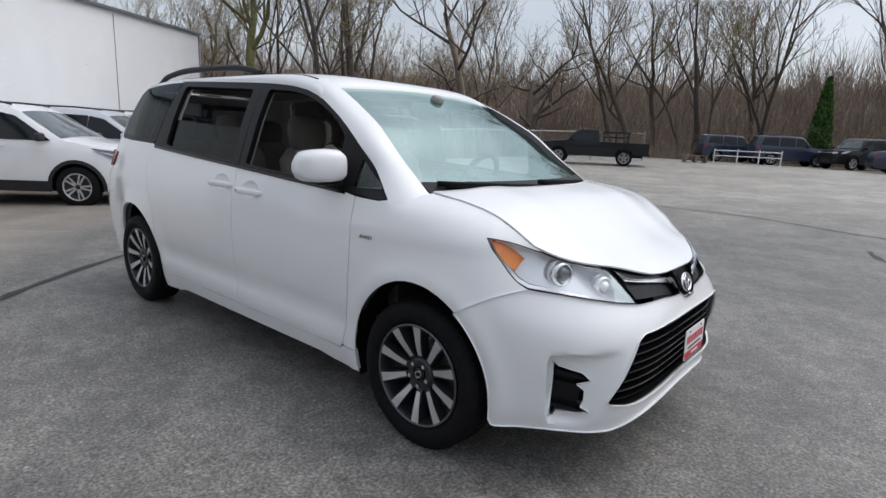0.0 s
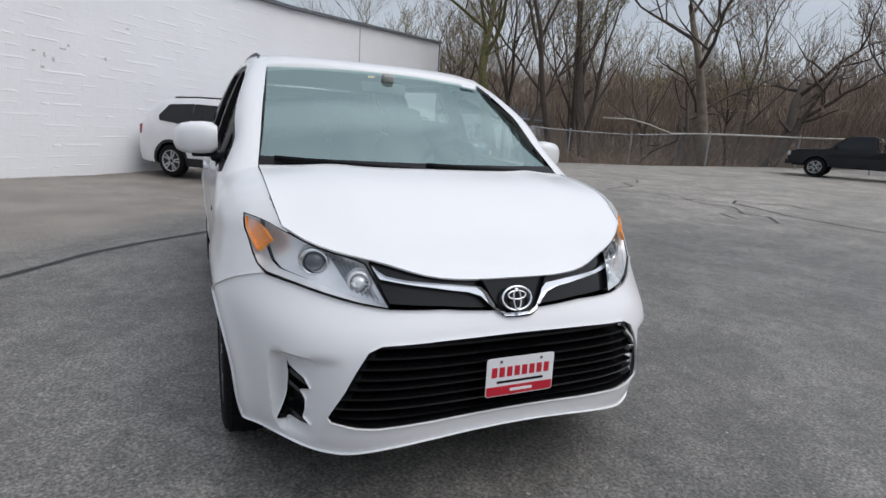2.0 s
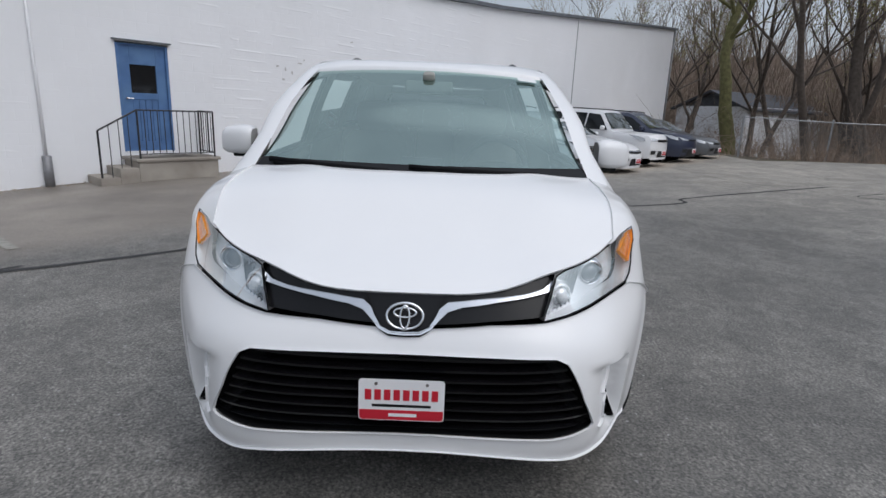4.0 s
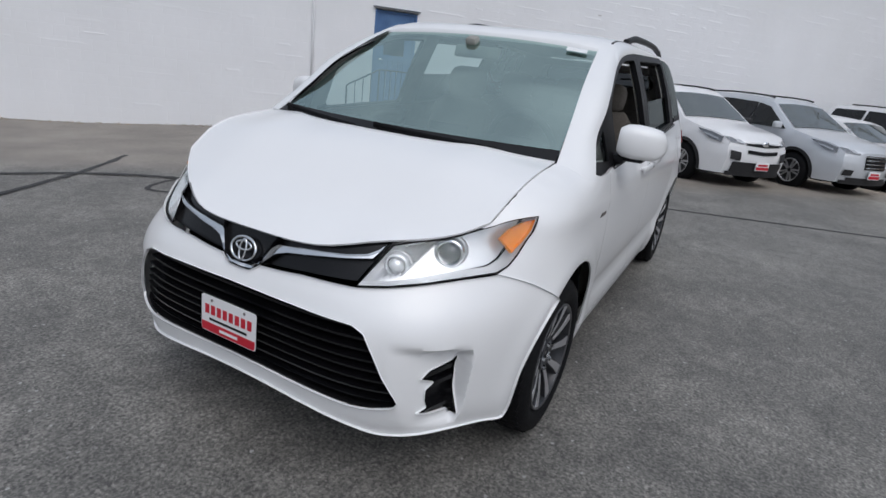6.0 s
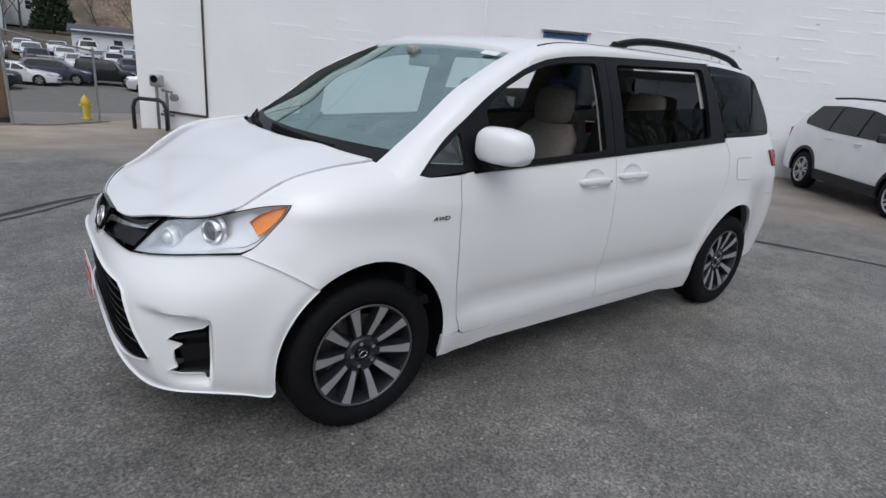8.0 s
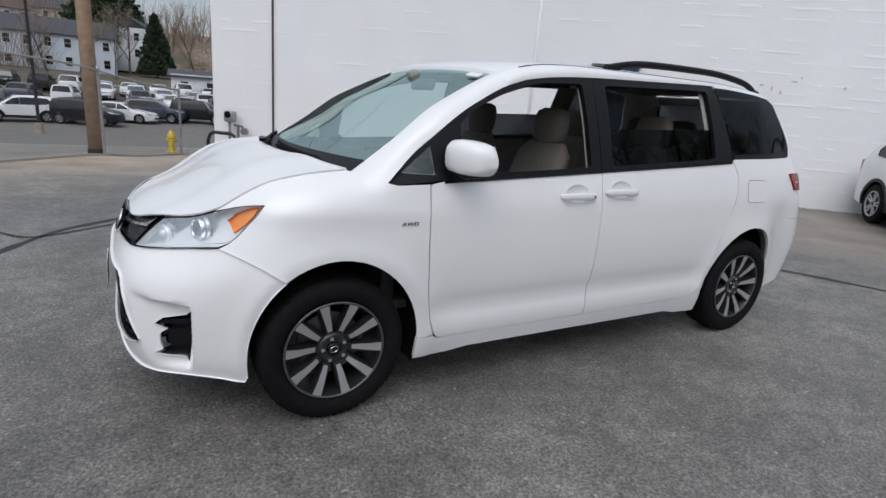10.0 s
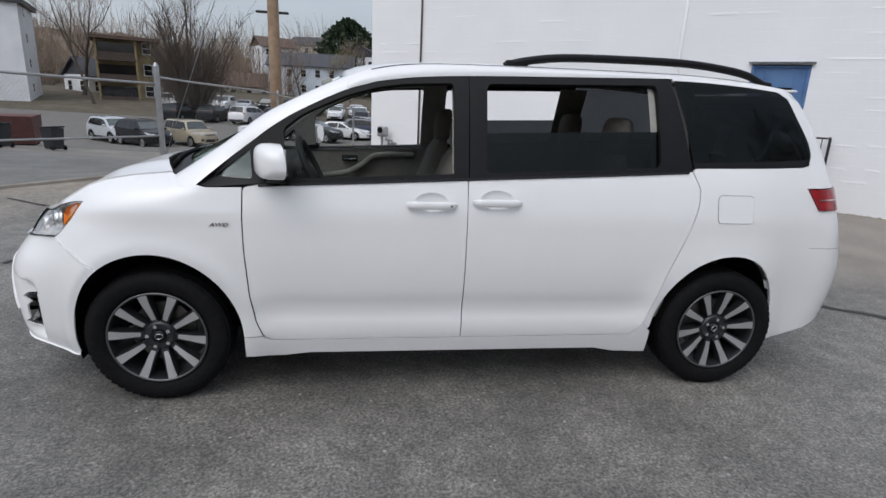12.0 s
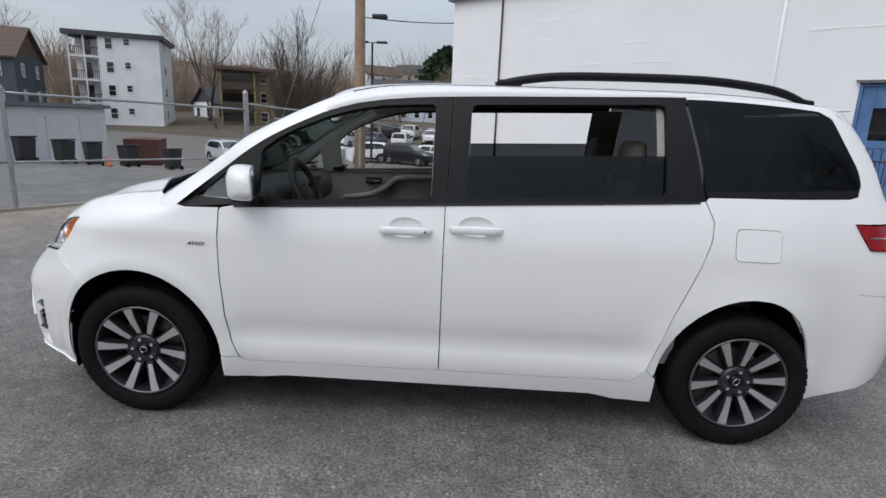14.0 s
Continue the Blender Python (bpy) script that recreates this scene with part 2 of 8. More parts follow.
def resample(poly, step):
    out, m = [], len(poly)
    for i in range(m):
        a, b = Vector(poly[i]), Vector(poly[(i + 1) % m])
        k = max(1, int(round((b - a).length / step)))
        for j in range(k):
            out.append(a.lerp(b, j / k))
    return out


def inside(p, poly):
    c, m = False, len(poly)
    x, y = p[0], p[1]
    for i in range(m):
        (x1, y1), (x2, y2) = poly[i][:2], poly[i - 1][:2]
        if (y1 > y) != (y2 > y) and x < (x2 - x1) * (y - y1) / (y2 - y1) + x1:
            c = not c
    return c


def edge_gap(p, poly):
    """The squared distance from p to an outline."""
    best = 9e9
    for i in range(len(poly)):
        ax, ay = poly[i - 1][0], poly[i - 1][1]
        bx, by = poly[i][0], poly[i][1]
        dx, dy = bx - ax, by - ay
        q = dx * dx + dy * dy
        t = max(0.0, min(1.0, ((p[0] - ax) * dx + (p[1] - ay) * dy) / q)) if q else 0.0
        best = min(best, (ax + t * dx - p[0]) ** 2 + (ay + t * dy - p[1]) ** 2)
    return best


def panel(name, outline, fn, material, parent, holes=(), step=0.06, depth=0.012, label="", flip=False, sx=1.0, crease=40):
    """A curved sheet: the outline (with holes) in two coordinates, laid on the surface fn(a, b), its rim turned inwards by depth. sx stretches a for even sampling."""
    loops = [resample([(p[0] * sx, p[1]) for p in lo], step) for lo in (outline, *holes)]
    pts, edges, faces = [], [], []
    for lo in loops:
        base = len(pts)
        pts += lo
        k = len(lo)
        edges += [(base + i, base + (i + 1) % k) for i in range(k)]
        faces.append([base + i for i in range(k)])
    nb = len(pts)
    lo, hi = [min(p[i] for p in loops[0]) for i in (0, 1)], [max(p[i] for p in loops[0]) for i in (0, 1)]
    extra = []
    ny = int((hi[1] - lo[1]) / step) + 2
    nx = int((hi[0] - lo[0]) / step) + 2
    for j in range(ny):
        for i in range(nx):
            p = (lo[0] + (i + 0.5 * (j % 2)) * step, lo[1] + j * step)
            if inside(p, loops[0]) and not any(inside(p, h) for h in loops[1:]) and all(edge_gap(p, q) > (0.45 * step) ** 2 for q in loops):
                extra.append(Vector(p))
    vs2, _, fs2, orig, _, _ = delaunay_2d_cdt(pts + extra, [], faces, 1, 1e-6)
    fs2 = [f for f in fs2 if not any(inside(sum((vs2[i] for i in f), Vector((0, 0))) / 3, h) for h in loops[1:])]
    verts = [Vector(fn(v[0] / sx, v[1])) for v in vs2]
    tris = [tuple(f) for f in fs2]
    # outer side decided by the flip flag
    norm = [Vector((0, 0, 0)) for _ in verts]
    for f in tris:
        a, b, c = (verts[i] for i in f)
        w = (b - a).cross(c - a)
        for i in f:
            norm[i] += w
    if flip:
        tris = [f[::-1] for f in tris]
        norm = [-w for w in norm]
    if depth:
        count = {}
        for f in tris:
            for i in range(len(f)):
                e = (f[i], f[(i + 1) % len(f)])
                count[e] = count.get(e, 0) + 1
        rim, made = [e for e in count if (e[1], e[0]) not in count], {}
        for a, b in rim:
            for i in (a, b):
                if i not in made:
                    made[i] = len(verts)
                    nn = norm[i].normalized() if norm[i].length else Vector((0, 0, 1))
                    verts.append(verts[i] - nn * depth)
            tris.append((b, a, made[a], made[b]))
    return mesh_part(name, verts, tris, material, parent, label, True, crease)

# ---- the minivan: x ahead, y to its left, z up; midway between the axles at the origin ----
WB, WHEEL_R = 1.515, 0.358
Z_W = (.16, .3, .45, .6, .75, .9, 1.0, 1.1, 1.18, 1.25, 1.4, 1.55, 1.65, 1.72)
V_W = (.90, .945, .962, .978, .988, .985, .975, .957, .935, .91, .85, .785, .735, .68)
Z_F, V_F = (.16, .25, .35, .5, .62, .7, .8, .9, 1.0, 1.1, 1.2), (2.415, 2.442, 2.46, 2.472, 2.475, 2.46, 2.415, 2.375, 2.325, 2.25, 2.1)
Z_0, V_0 = (.2, .7, .9, 1.05, 1.2), (1.62, 1.60, 1.52, 1.50, 1.40)
Z_R, V_R = (.2, .4, .65, .85, 1.0, 1.2, 1.45, 1.6, 1.75), (-2.48, -2.56, -2.59, -2.56, -2.515, -2.46, -2.37, -2.30, -2.20)
Z_N, V_N, V_M = (.3, .5, .65, .8, .95), (3.1, 3.0, 2.8, 2.4, 2.0), (4.2, 4.1, 3.7, 3.0, 2.5)


def powers(z):
    return sm(z, Z_N, V_N), sm(z, Z_N, V_M)


X_H, V_H = (1.2, 1.45, 1.62, 1.8, 1.96, 2.11, 2.25, 2.33, 2.40, 2.5), (1.23, 1.195, 1.175, 1.135, 1.075, 1.01, .955, .915, .87, .80)


def half_width(z):
    return sm(z, Z_W, V_W)


def hood_z(x, y):
    return sm(x, X_H, V_H) - 0.042 * (y / 0.8) ** 2 + 0.010 * math.exp(-((abs(y) - 0.5) / 0.12) ** 2)


def plan_front(phi, z):
    """The point of the nose at plan angle phi and height z."""
    w, x0, xf = half_width(z), sm(z, Z_0, V_0), sm(z, Z_F, V_F)
    s, c = math.sin(abs(phi)), math.cos(phi)
    n, m = powers(z)
    x, y = x0 + (xf - x0) * max(c, 0) ** (2 / n), w * s ** (2 / m)
    k = max(0.0, min(1.0, (2.30 - x) / .25))
    if k:
        y += k * (side_y(x, z) - y)
    return x, math.copysign(y, phi), z


def phi_y(y, z):
    return math.copysign(math.asin(min(1.0, (abs(y) / half_width(z)) ** (powers(z)[1] / 2))), y)


def phi_x(x, z):
    x0, xf = sm(z, Z_0, V_0), sm(z, Z_F, V_F)
    return math.acos(min(1.0, max(0.0, (x - x0) / (xf - x0)) ** (powers(z)[0] / 2)))


def side_y(x, z):
    """Half width of the body at x along and z up."""
    w = half_width(z)
    x0 = sm(z, Z_0, V_0)
    if x > x0:
        u = min(0.999, (x - x0) / (sm(z, Z_F, V_F) - x0))
        n, m = powers(z)
        w *= (1 - u**n) ** (1 / m)
    xr = sm(z, Z_R, V_R)
    if x < xr + .34:
        u = min(0.985, (xr + .34 - x) / .34)
        w *= (1 - u**2.5) ** (1 / 4.0)
    if z > 1.12 and x > 0.85:
        w -= 0.40 * (x - 0.85) ** 2 * min(1.0, (z - 1.12) / 0.05)
    if x > 1.12:
        k = min(1.0, max(0.0, (x - 1.22) / 0.2))
        d, rr = hood_z(x, 0.8) - z, 0.14
        if d < rr:
            ye = min(0.80, w - 0.01)
            w = w + k * (ye + (w - ye) * math.sqrt(max(0.0, 1 - ((rr - max(d, 0.0)) / rr) ** 2)) - w)
    # light catch lines along the side
    w += 0.006 * math.exp(-((z - 0.985) / 0.03) ** 2) + (0.008 * math.exp(-((z - 0.385) / 0.035) ** 2) - 0.017 * math.exp(-((z - 0.49) / 0.05) ** 2)) * max(0.0, min(1.0, (1.08 - x) / .12, (x + 1.12) / .12))
    for c in (WB, -WB):
        r = math.hypot(x - c, z - 0.345)
        w += 0.016 * math.exp(-((r - 0.46) / 0.055) ** 2) * (1 if z < 0.95 else 0.5)
    return w


def belt(x):
    return 1.188 - 0.051 * x


def arch_pt(cx, a, r):
    """A point of the wheel opening's edge, which stands a little taller than round."""
    c, q = math.cos(radians(a)), math.sin(radians(a))
    return cx + r * c, 0.345 + (r + .03 * max(0.0, q)) * q


def arch(cx, a0, a1, r=0.42, n=18):
    return [arch_pt(cx, a0 + (a1 - a0) * i / n, r) for i in range(n + 1)]


def nose(y):
    """Where the nose meets the bonnet: plan angle, height and place."""
    lo, hi = .7, 1.15
    for _ in range(40):
        m = (lo + hi) / 2
        if m < hood_z(plan_front(phi_y(y, m), m)[0], y):
            lo = m
        else:
            hi = m
    p = plan_front(phi_y(y, lo), lo)
    return phi_y(y, lo), lo, p[0], p[1]


NOSE = [nose(y) for y in (0, .06, .12, .18, .24, .30, .36, .42, .48, .54, .60, .65, .70, .74, .77, .79)]
X_N = NOSE[-1][2]

van = thing("minivan", "white minivan with dark roof rails parked on asphalt", "car")

GAP = 0.003
JOINT = mat("grey_joint", (.22, .22, .225), .7, 0, .1, 20)


def side_panel(name, outline, s, material=PAINT, holes=(), step=0.055, depth=0.02, out=0.0, label="", parent=van):
    return panel(name, outline, lambda x, z: (x, s * (side_y(x, z) + out), z), material, parent, holes, step, depth, label, flip=(s > 0))


# outlines in side view (x, z)
HANDLES = [(.165, 1.047), (-.17, 1.064)]
CUPS = [[(hx + .085 * math.cos(2 * math.pi * i / 28), zz + .012 + .048 * math.sin(2 * math.pi * i / 28)) for i in range(28)] for hx, zz in HANDLES]
TOP_F = [(1.30, 1.130), (1.128, 1.252), (.991, 1.342), (.857, 1.422), (.723, 1.492), (.587, 1.554), (.449, 1.596), (.28, 1.624), (.06, 1.643), (-.03, 1.648)]
DOOR_LINE = [(1.075, 1.112), (1.078, .95), (1.075, .80), (1.06, .58), (1.035, .43), (1.005, .35)]
SLIDE_LINE = [(-1.245, 1.238), (-1.287, 1.15), (-1.28, 1.06), (-1.235, .92), (-1.13, .66), (-1.075, .47), (-1.05, .40), (-1.00, .335)]
Z_SILL = 0.325


def grow(line, dx):
    return [(x + dx, z) for x, z in line]


# joint between wing and bumper, and the back edge of the headlamp
SEAM_A = 56
SEAM_END = arch_pt(WB, SEAM_A, .415)
SEAM = [(2.04 + (SEAM_END[0] - 2.04) * i / 10, .847 + (SEAM_END[1] - .847) * i / 10 + .012 * math.sin(math.pi * i / 10)) for i in range(11)]
LAMP_BACK = [(1.99, .870), (1.945, .902), (1.905, .936), (1.866, .972), (1.834, 1.006)] + [(1.816 + (X_N - 1.816) * i / 5, 1.024 + (hood_z(X_N, .8) - .003 - 1.024) * i / 5 + .006 * math.sin(math.pi * i / 5)) for i in range(6)]

for s in (1, -1):
    # front fender
    top = LAMP_BACK + [(X_N + .002 - (X_N - 1.43) * i / 14, hood_z(X_N + .002 - (X_N - 1.43) * i / 14, 0.8)) for i in range(15)] + [(1.34, 1.128), (1.24, 1.108)]
    outline = [(1.10, .345)] + arch(WB, 180, SEAM_A, 0.415)[1:-1] + SEAM[::-1] + top + grow(DOOR_LINE, GAP)
    side_panel("front_fender", outline, s, step=.03, depth=.008, label="white front wing panel")
    # doors
    low = [(x, Z_SILL) for x in (.95, .6, .3)]
    outline = grow(DOOR_LINE, -GAP) + [(.97, Z_SILL), (-.015, Z_SILL), (-.017, belt(0) - .012), (1.0, belt(1.0) - .012)]
    door_f = side_panel("front_door", rounded(outline, [.02] * 5 + [.05, .05, .01, .01, .02]), s, holes=(CUPS[0],), label="white front door panel, window lowered")
    outline = [(-.021, Z_SILL), (-.021, belt(0) - .012), (-1.241, belt(-1.22) - .012)] + grow(SLIDE_LINE, GAP)[1:-1] + [(-.985, Z_SILL)]
    door_s = side_panel("sliding_door", outline, s, holes=(CUPS[1],), label="white sliding rear door panel")
    # sill
    outline = [(1.10, .34), (1.012, .343), (.975, .319), (-.985, .319), (-1.038, .382), (-1.051, .3965), (-1.087, .3575), (-1.105, .345), (-1.105, .205), (-.92, .205), (-.80, .232), (.78, .238), (.90, .222), (1.10, .222)]
    side_panel("sill", outline, s, label="white rocker sill")
    # quarter panel round the rear wheel
    outline = (grow(SLIDE_LINE, -GAP)[:-1] + [(-1.085, .36)] + arch(-WB, 175, 5, 0.42)[::-1] + [(-1.935, .30), (-1.96, .262), (-2.10, .278), (-2.28, .325), (-2.44, .40), (-2.52, .50), (-2.55, .64), (-2.545, .74), (-2.50, .98),
               (-2.485, 1.035), (-2.185, 1.042), (-2.09, 1.165), (-2.45, 1.168), (-2.37, 1.40), (-2.27, 1.60), (-2.18, 1.715), (-1.95, 1.718), (-1.17, 1.693), (-1.165, 1.680), (-1.89, 1.682), (-1.98, 1.650), (-2.125, 1.40), (-2.14, 1.34), (-2.115, 1.285), (-2.06, 1.275), (-1.26, 1.254)])
    side_panel("quarter_panel", outline, s, label="white rear quarter panel")
    pts = [(x, s * (side_y(x, .82 + .03 * (x + 2.5)) - .001), .82 + .03 * (x + 2.5)) for x in [-2.16 - .36 * i / 12 for i in range(13)]]
    v, f = tube(pts, .0016, 5)
    mesh_part("rear_bumper_joint", v, f, JOINT, van)
    # upper frames: black pillars and window surrounds
    winf = rounded([(.892, 1.155), (.888, 1.365), (.803, 1.425), (.722, 1.466), (.587, 1.526), (.449, 1.568), (.31, 1.593), (.05, 1.609), (.05, belt(.05) + .012)], [.02, .02, .03, .03, .04, .04, .04, .03, .02])
    tri = rounded([(1.21, 1.158), (1.045, 1.285), (1.03, 1.152)], .015)
    outline = TOP_F + [(-.021, belt(0) - .006), (1.0, belt(1.0) - .006), (1.24, 1.110)]
    side_panel("front_window_frame", outline, s, BLACK_TRIM, (winf, tri), depth=0.03, out=-0.004, label="black front window surround")
    side_panel("frame_lining", outline, s, HEADLINER, ([(x, z - .014 if z < belt(x) + .02 else z) for x, z in winf], tri), depth=0, out=-0.034, label="light grey window lining")
    side_panel("quarter_light", tri, s, CLEAR, depth=0, out=-0.012, label="small fixed triangular pane")
    wins = rounded([(-.115, belt(-.1) + .012), (-.125, 1.613), (-1.065, 1.650), (-1.062, belt(-1.06) + .012)], .03)
    outline = [(-.028, belt(0) - .006), (-.032, 1.648), (-.6, 1.670), (-1.15, 1.690), (-1.245, 1.238), (-1.22, belt(-1.22) - .006)]
    side_panel("sliding_door_frame", outline, s, BLACK_TRIM, (wins,), depth=0.03, out=-0.004, label="black rear window surround")
    pane = [(-.10, belt(-.1) - .03), (-.105, 1.375), (-1.08, 1.41), (-1.08, belt(-1.06) - .03)]
    side_panel("lowered_pane", pane, s, PRIVACY, depth=0, out=-0.028, label="half lowered dark tinted pane")
    wq = [(-1.165, 1.678), (-1.89, 1.680), (-1.98, 1.647), (-2.122, 1.40), (-2.137, 1.34), (-2.112, 1.287), (-2.06, 1.277), (-1.255, 1.257)]
    side_panel("quarter_glass", rounded(wq, .02), s, PRIVACY, depth=0, out=-0.003, label="dark tinted rear quarter glass")
    side_panel("quarter_glass_border", [(-1.255, 1.254), (-2.06, 1.275), (-2.115, 1.288), (-2.112, 1.315), (-1.25, 1.279)], s, BLACK_TRIM, depth=0.01, out=-0.001)
    # belt trim
    strip = [(x, belt(x) - .006) for x in (1.0, .5, 0, -.5, -1.0, -1.22)]
    side_panel("belt_trim", strip + [(x, z - .014) for x, z in strip[::-1]], s, GLOSS_BLACK, depth=0.01, out=0.006)
    # door handles over dished cups
    for (hx, zz), hole, dparent in zip(HANDLES, CUPS, (door_f, door_s)):
        cc = (hx, zz + .012)

        def dish(x, z, c=cc):
            q = min(1.0, ((x - c[0]) / .085) ** 2 + ((z - c[1]) / .048) ** 2)
            return x, s * (side_y(x, z) - .018 * (1 - q) ** .7), z

        panel("handle_cup", hole, dish, PAINT, dparent, (), .014, 0, "", flip=(s > 0))
        vs, fs = [], []
        for i in range(21):
            k = i / 10 - 1
            x = hx + .128 * k
            e = (1 - abs(k) ** 5) ** .5
            y0, hh, th = side_y(x, zz) + .003 + .026 * e, .008 + .011 * e, .004 + .006 * e
            for a in range(10):
                ca, sa = math.cos(2 * math.pi * a / 10), math.sin(2 * math.pi * a / 10)
                vs.append((x, s * (y0 + th * math.copysign(abs(ca) ** .6, ca)), zz + hh * math.copysign(abs(sa) ** .6, sa)))
        fs = [(i * 10 + a, i * 10 + (a + 1) % 10, i * 10 + 10 + (a + 1) % 10, i * 10 + 10 + a) for i in range(20) for a in range(10)] + [tuple(range(10)), tuple(range(200, 210))]
        hd = mesh_part("door_handle", vs, [f[::-1] for f in fs] if s > 0 else fs, PAINT, dparent, "white pull handle", True, 50)
        if hx > 0:
            bm = bmesh.new()
            yk = s * (side_y(hx - .095, zz) + .036)
            cyl_into(bm, .006, .006, (hx - .095, yk, zz), (hx - .095, yk + s * .003, zz), 10)
            part("keyhole", bm, BRAKE, hd)
    # fuel flap, badge
    if s > 0:
        fl = rounded([(-1.39, .975), (-1.39, 1.125), (-1.605, 1.125), (-1.605, .975)], .03)
        side_panel("fuel_flap_gap", fl, s, GLOSS_BLACK, depth=0, out=0.0012)
        fl2 = rounded([(-1.392, .977), (-1.392, 1.123), (-1.603, 1.123), (-1.603, .977)], .028)
        side_panel("fuel_flap", fl2, s, PAINT, depth=0.002, out=0.003)

# upper side strip and roof
S_IN = [(1.52, .80, 1.09), (1.43, .80, 1.136), (1.27, .775, 1.245), (1.08, .745, 1.373), (.90, .715, 1.473), (.74, .69, 1.555), (.60, .668, 1.618), (.47, .650, 1.672)]
for s in (1, -1):
    a = smooth_line(S_IN, 8)
    b = smooth_line([(x, side_y(x, z) - .002, z) for x, z in [(1.34, 1.075), (1.29, 1.115)] + TOP_F[1:7]], 8)
    n = 40

    def along(line, t):
        k = t * (len(line) - 1)
        i = min(int(k), len(line) - 2)
        return Vector(line[i]).lerp(Vector(line[i + 1]), k - i)

    vs, fs = [], []
    for i in range(n + 1):
        p, q = along(a, i / n), along(b, i / n)
        for j in range(7):
            t = j / 6
            m = p.lerp(q, t)
            bul = 0.027 * math.sin(math.pi * t)
            m += Vector((0.25, 0.75, 0.6)).normalized() * bul
            vs.append((m.x, s * m.y, m.z))
    for i in range(n):
        for j in range(6):
            f = (i * 7 + j, i * 7 + j + 1, (i + 1) * 7 + j + 1, (i + 1) * 7 + j)
            fs.append(f if s > 0 else f[::-1])
    mesh_part("windscreen_pillar", vs, fs, PAINT, van, "white windscreen pillar")

X_ROOF = (-2.36, -2.25, -2.1, -1.7, -1.2, -.6, 0, .3, .5, .58)
Z_ROOF = (1.70, 1.735, 1.752, 1.768, 1.777, 1.782, 1.770, 1.740, 1.694, 1.660)
Z_EDGE_X, Z_EDGE = (-2.36, -1.95, -1.17, -.6, -.03, .28, .50, .58), (1.69, 1.712, 1.69, 1.670, 1.648, 1.624, 1.586, 1.556)


def roof_pt(x, t):
    """The roof at x; t runs from the left edge (0) to the right one (1)."""
    ze, zc = sm(x, Z_EDGE_X, Z_EDGE), sm(x, X_ROOF, Z_ROOF)
    ye = side_y(max(min(x, .58), -2.25), ze) - .001
    a = math.pi * (1 - t)
    c, q = math.cos(a), math.sin(a)
    y = ye * math.copysign(abs(c) ** 0.62, c)
    z = ze + (zc - ze) * q ** 0.80
    xx = x
    if x > .35:
        xx = x + (x - .35) / .15 * 0.035 * max(0.0, 1 - (y / .66) ** 2)
    return xx, -y, z


vs, fs = [], []
NXR, NTR = 60, 40
for i in range(NXR + 1):
    x = -2.30 + 2.875 * i / NXR
    for j in range(NTR + 1):
        vs.append(roof_pt(x, j / NTR))
for i in range(NXR):
    for j in range(NTR):
        fs.append((i * (NTR + 1) + j, i * (NTR + 1) + j + 1, (i + 1) * (NTR + 1) + j + 1, (i + 1) * (NTR + 1) + j)[::-1])
# front edge of the roof, rounded down onto the screen
for k, (dx, dz) in enumerate(((.012, .010), (.017, .044))):
    a0, o = (NXR + k) * (NTR + 1), len(vs)
    for j in range(NTR + 1):
        p = vs[NXR * (NTR + 1) + j]
        vs.append((p[0] + dx, p[1], p[2] - dz))
    fs += [(a0 + j, a0 + j + 1, o + j + 1, o + j)[::-1] for j in range(NTR)]
roof = mesh_part("roof", vs, fs, PAINT, van, "white roof panel", True, 50)
# seam between roof skin and side frame, and the spoiler lip
for s in (1, -1):
    pts = [(x, s * abs(roof_pt(x, .17)[1]), roof_pt(x, .17)[2] - .003) for x in [-2.2 + 2.68 * i / 30 for i in range(31)]]
    v, f = tube(pts, .007, 6)
    mesh_part("roof_seam", v, f, BLACK_TRIM, van)
    # roof rail
    rail = [(-.24, 1.742), (-.34, 1.772), (-.55, 1.802), (-.9, 1.812), (-1.25, 1.812), (-1.5, 1.803), (-1.7, 1.785), (-1.9, 1.740)]
    pts = [(x, s * .615, z) for x, z in smooth_line(rail, 6)]
    v, f = tube(pts, .019, 8, flat=1.15)
    r = mesh_part("roof_rail", v, f, BLACK_TRIM, van, "black roof rail")
    for foot_x in (-.31, -1.86):
        bm = bmesh.new()
        box_into(bm, (.13, .034, .034), pose(foot_x, s * .615, 1.762 if foot_x > -1.5 else 1.755), .012)
        part("rail_foot", bm, BLACK_TRIM, r)
bm = bmesh.new()
box_into(bm, (.09, 1.12, .03), pose(-2.19, 0, 1.728, 0, 5, 0), .013)
part("spoiler", bm, PAINT, van, "white roof spoiler")

# tailgate and rear bumper
def rear_pt(y, z):
    w = half_width(z)
    v = min(.985, abs(y) / w)
    xr = sm(z, Z_R, V_R)
    return xr + .34 - .34 * (1 - v**4.0) ** (1 / 2.5), y, z


panel("tailgate", rounded([(-.80, .70), (.80, .70), (.74, 1.1), (.70, 1.69), (-.70, 1.69), (-.74, 1.1)], .03), rear_pt, PAINT, van, [rounded([(-.66, 1.25), (.66, 1.25), (.60, 1.62), (-.60, 1.62)], .05)], .07, .02, "white tailgate", flip=True)
panel("rear_screen", rounded([(-.66, 1.25), (.66, 1.25), (.60, 1.62), (-.60, 1.62)], .05), rear_pt, PRIVACY, van, (), .1, 0, "dark tinted rear screen", flip=True)
panel("rear_bumper", [(-.86, .39), (.86, .39), (.86, .69), (-.86, .69)], rear_pt, PAINT, van, (), .07, .02, "white rear bumper", flip=True)
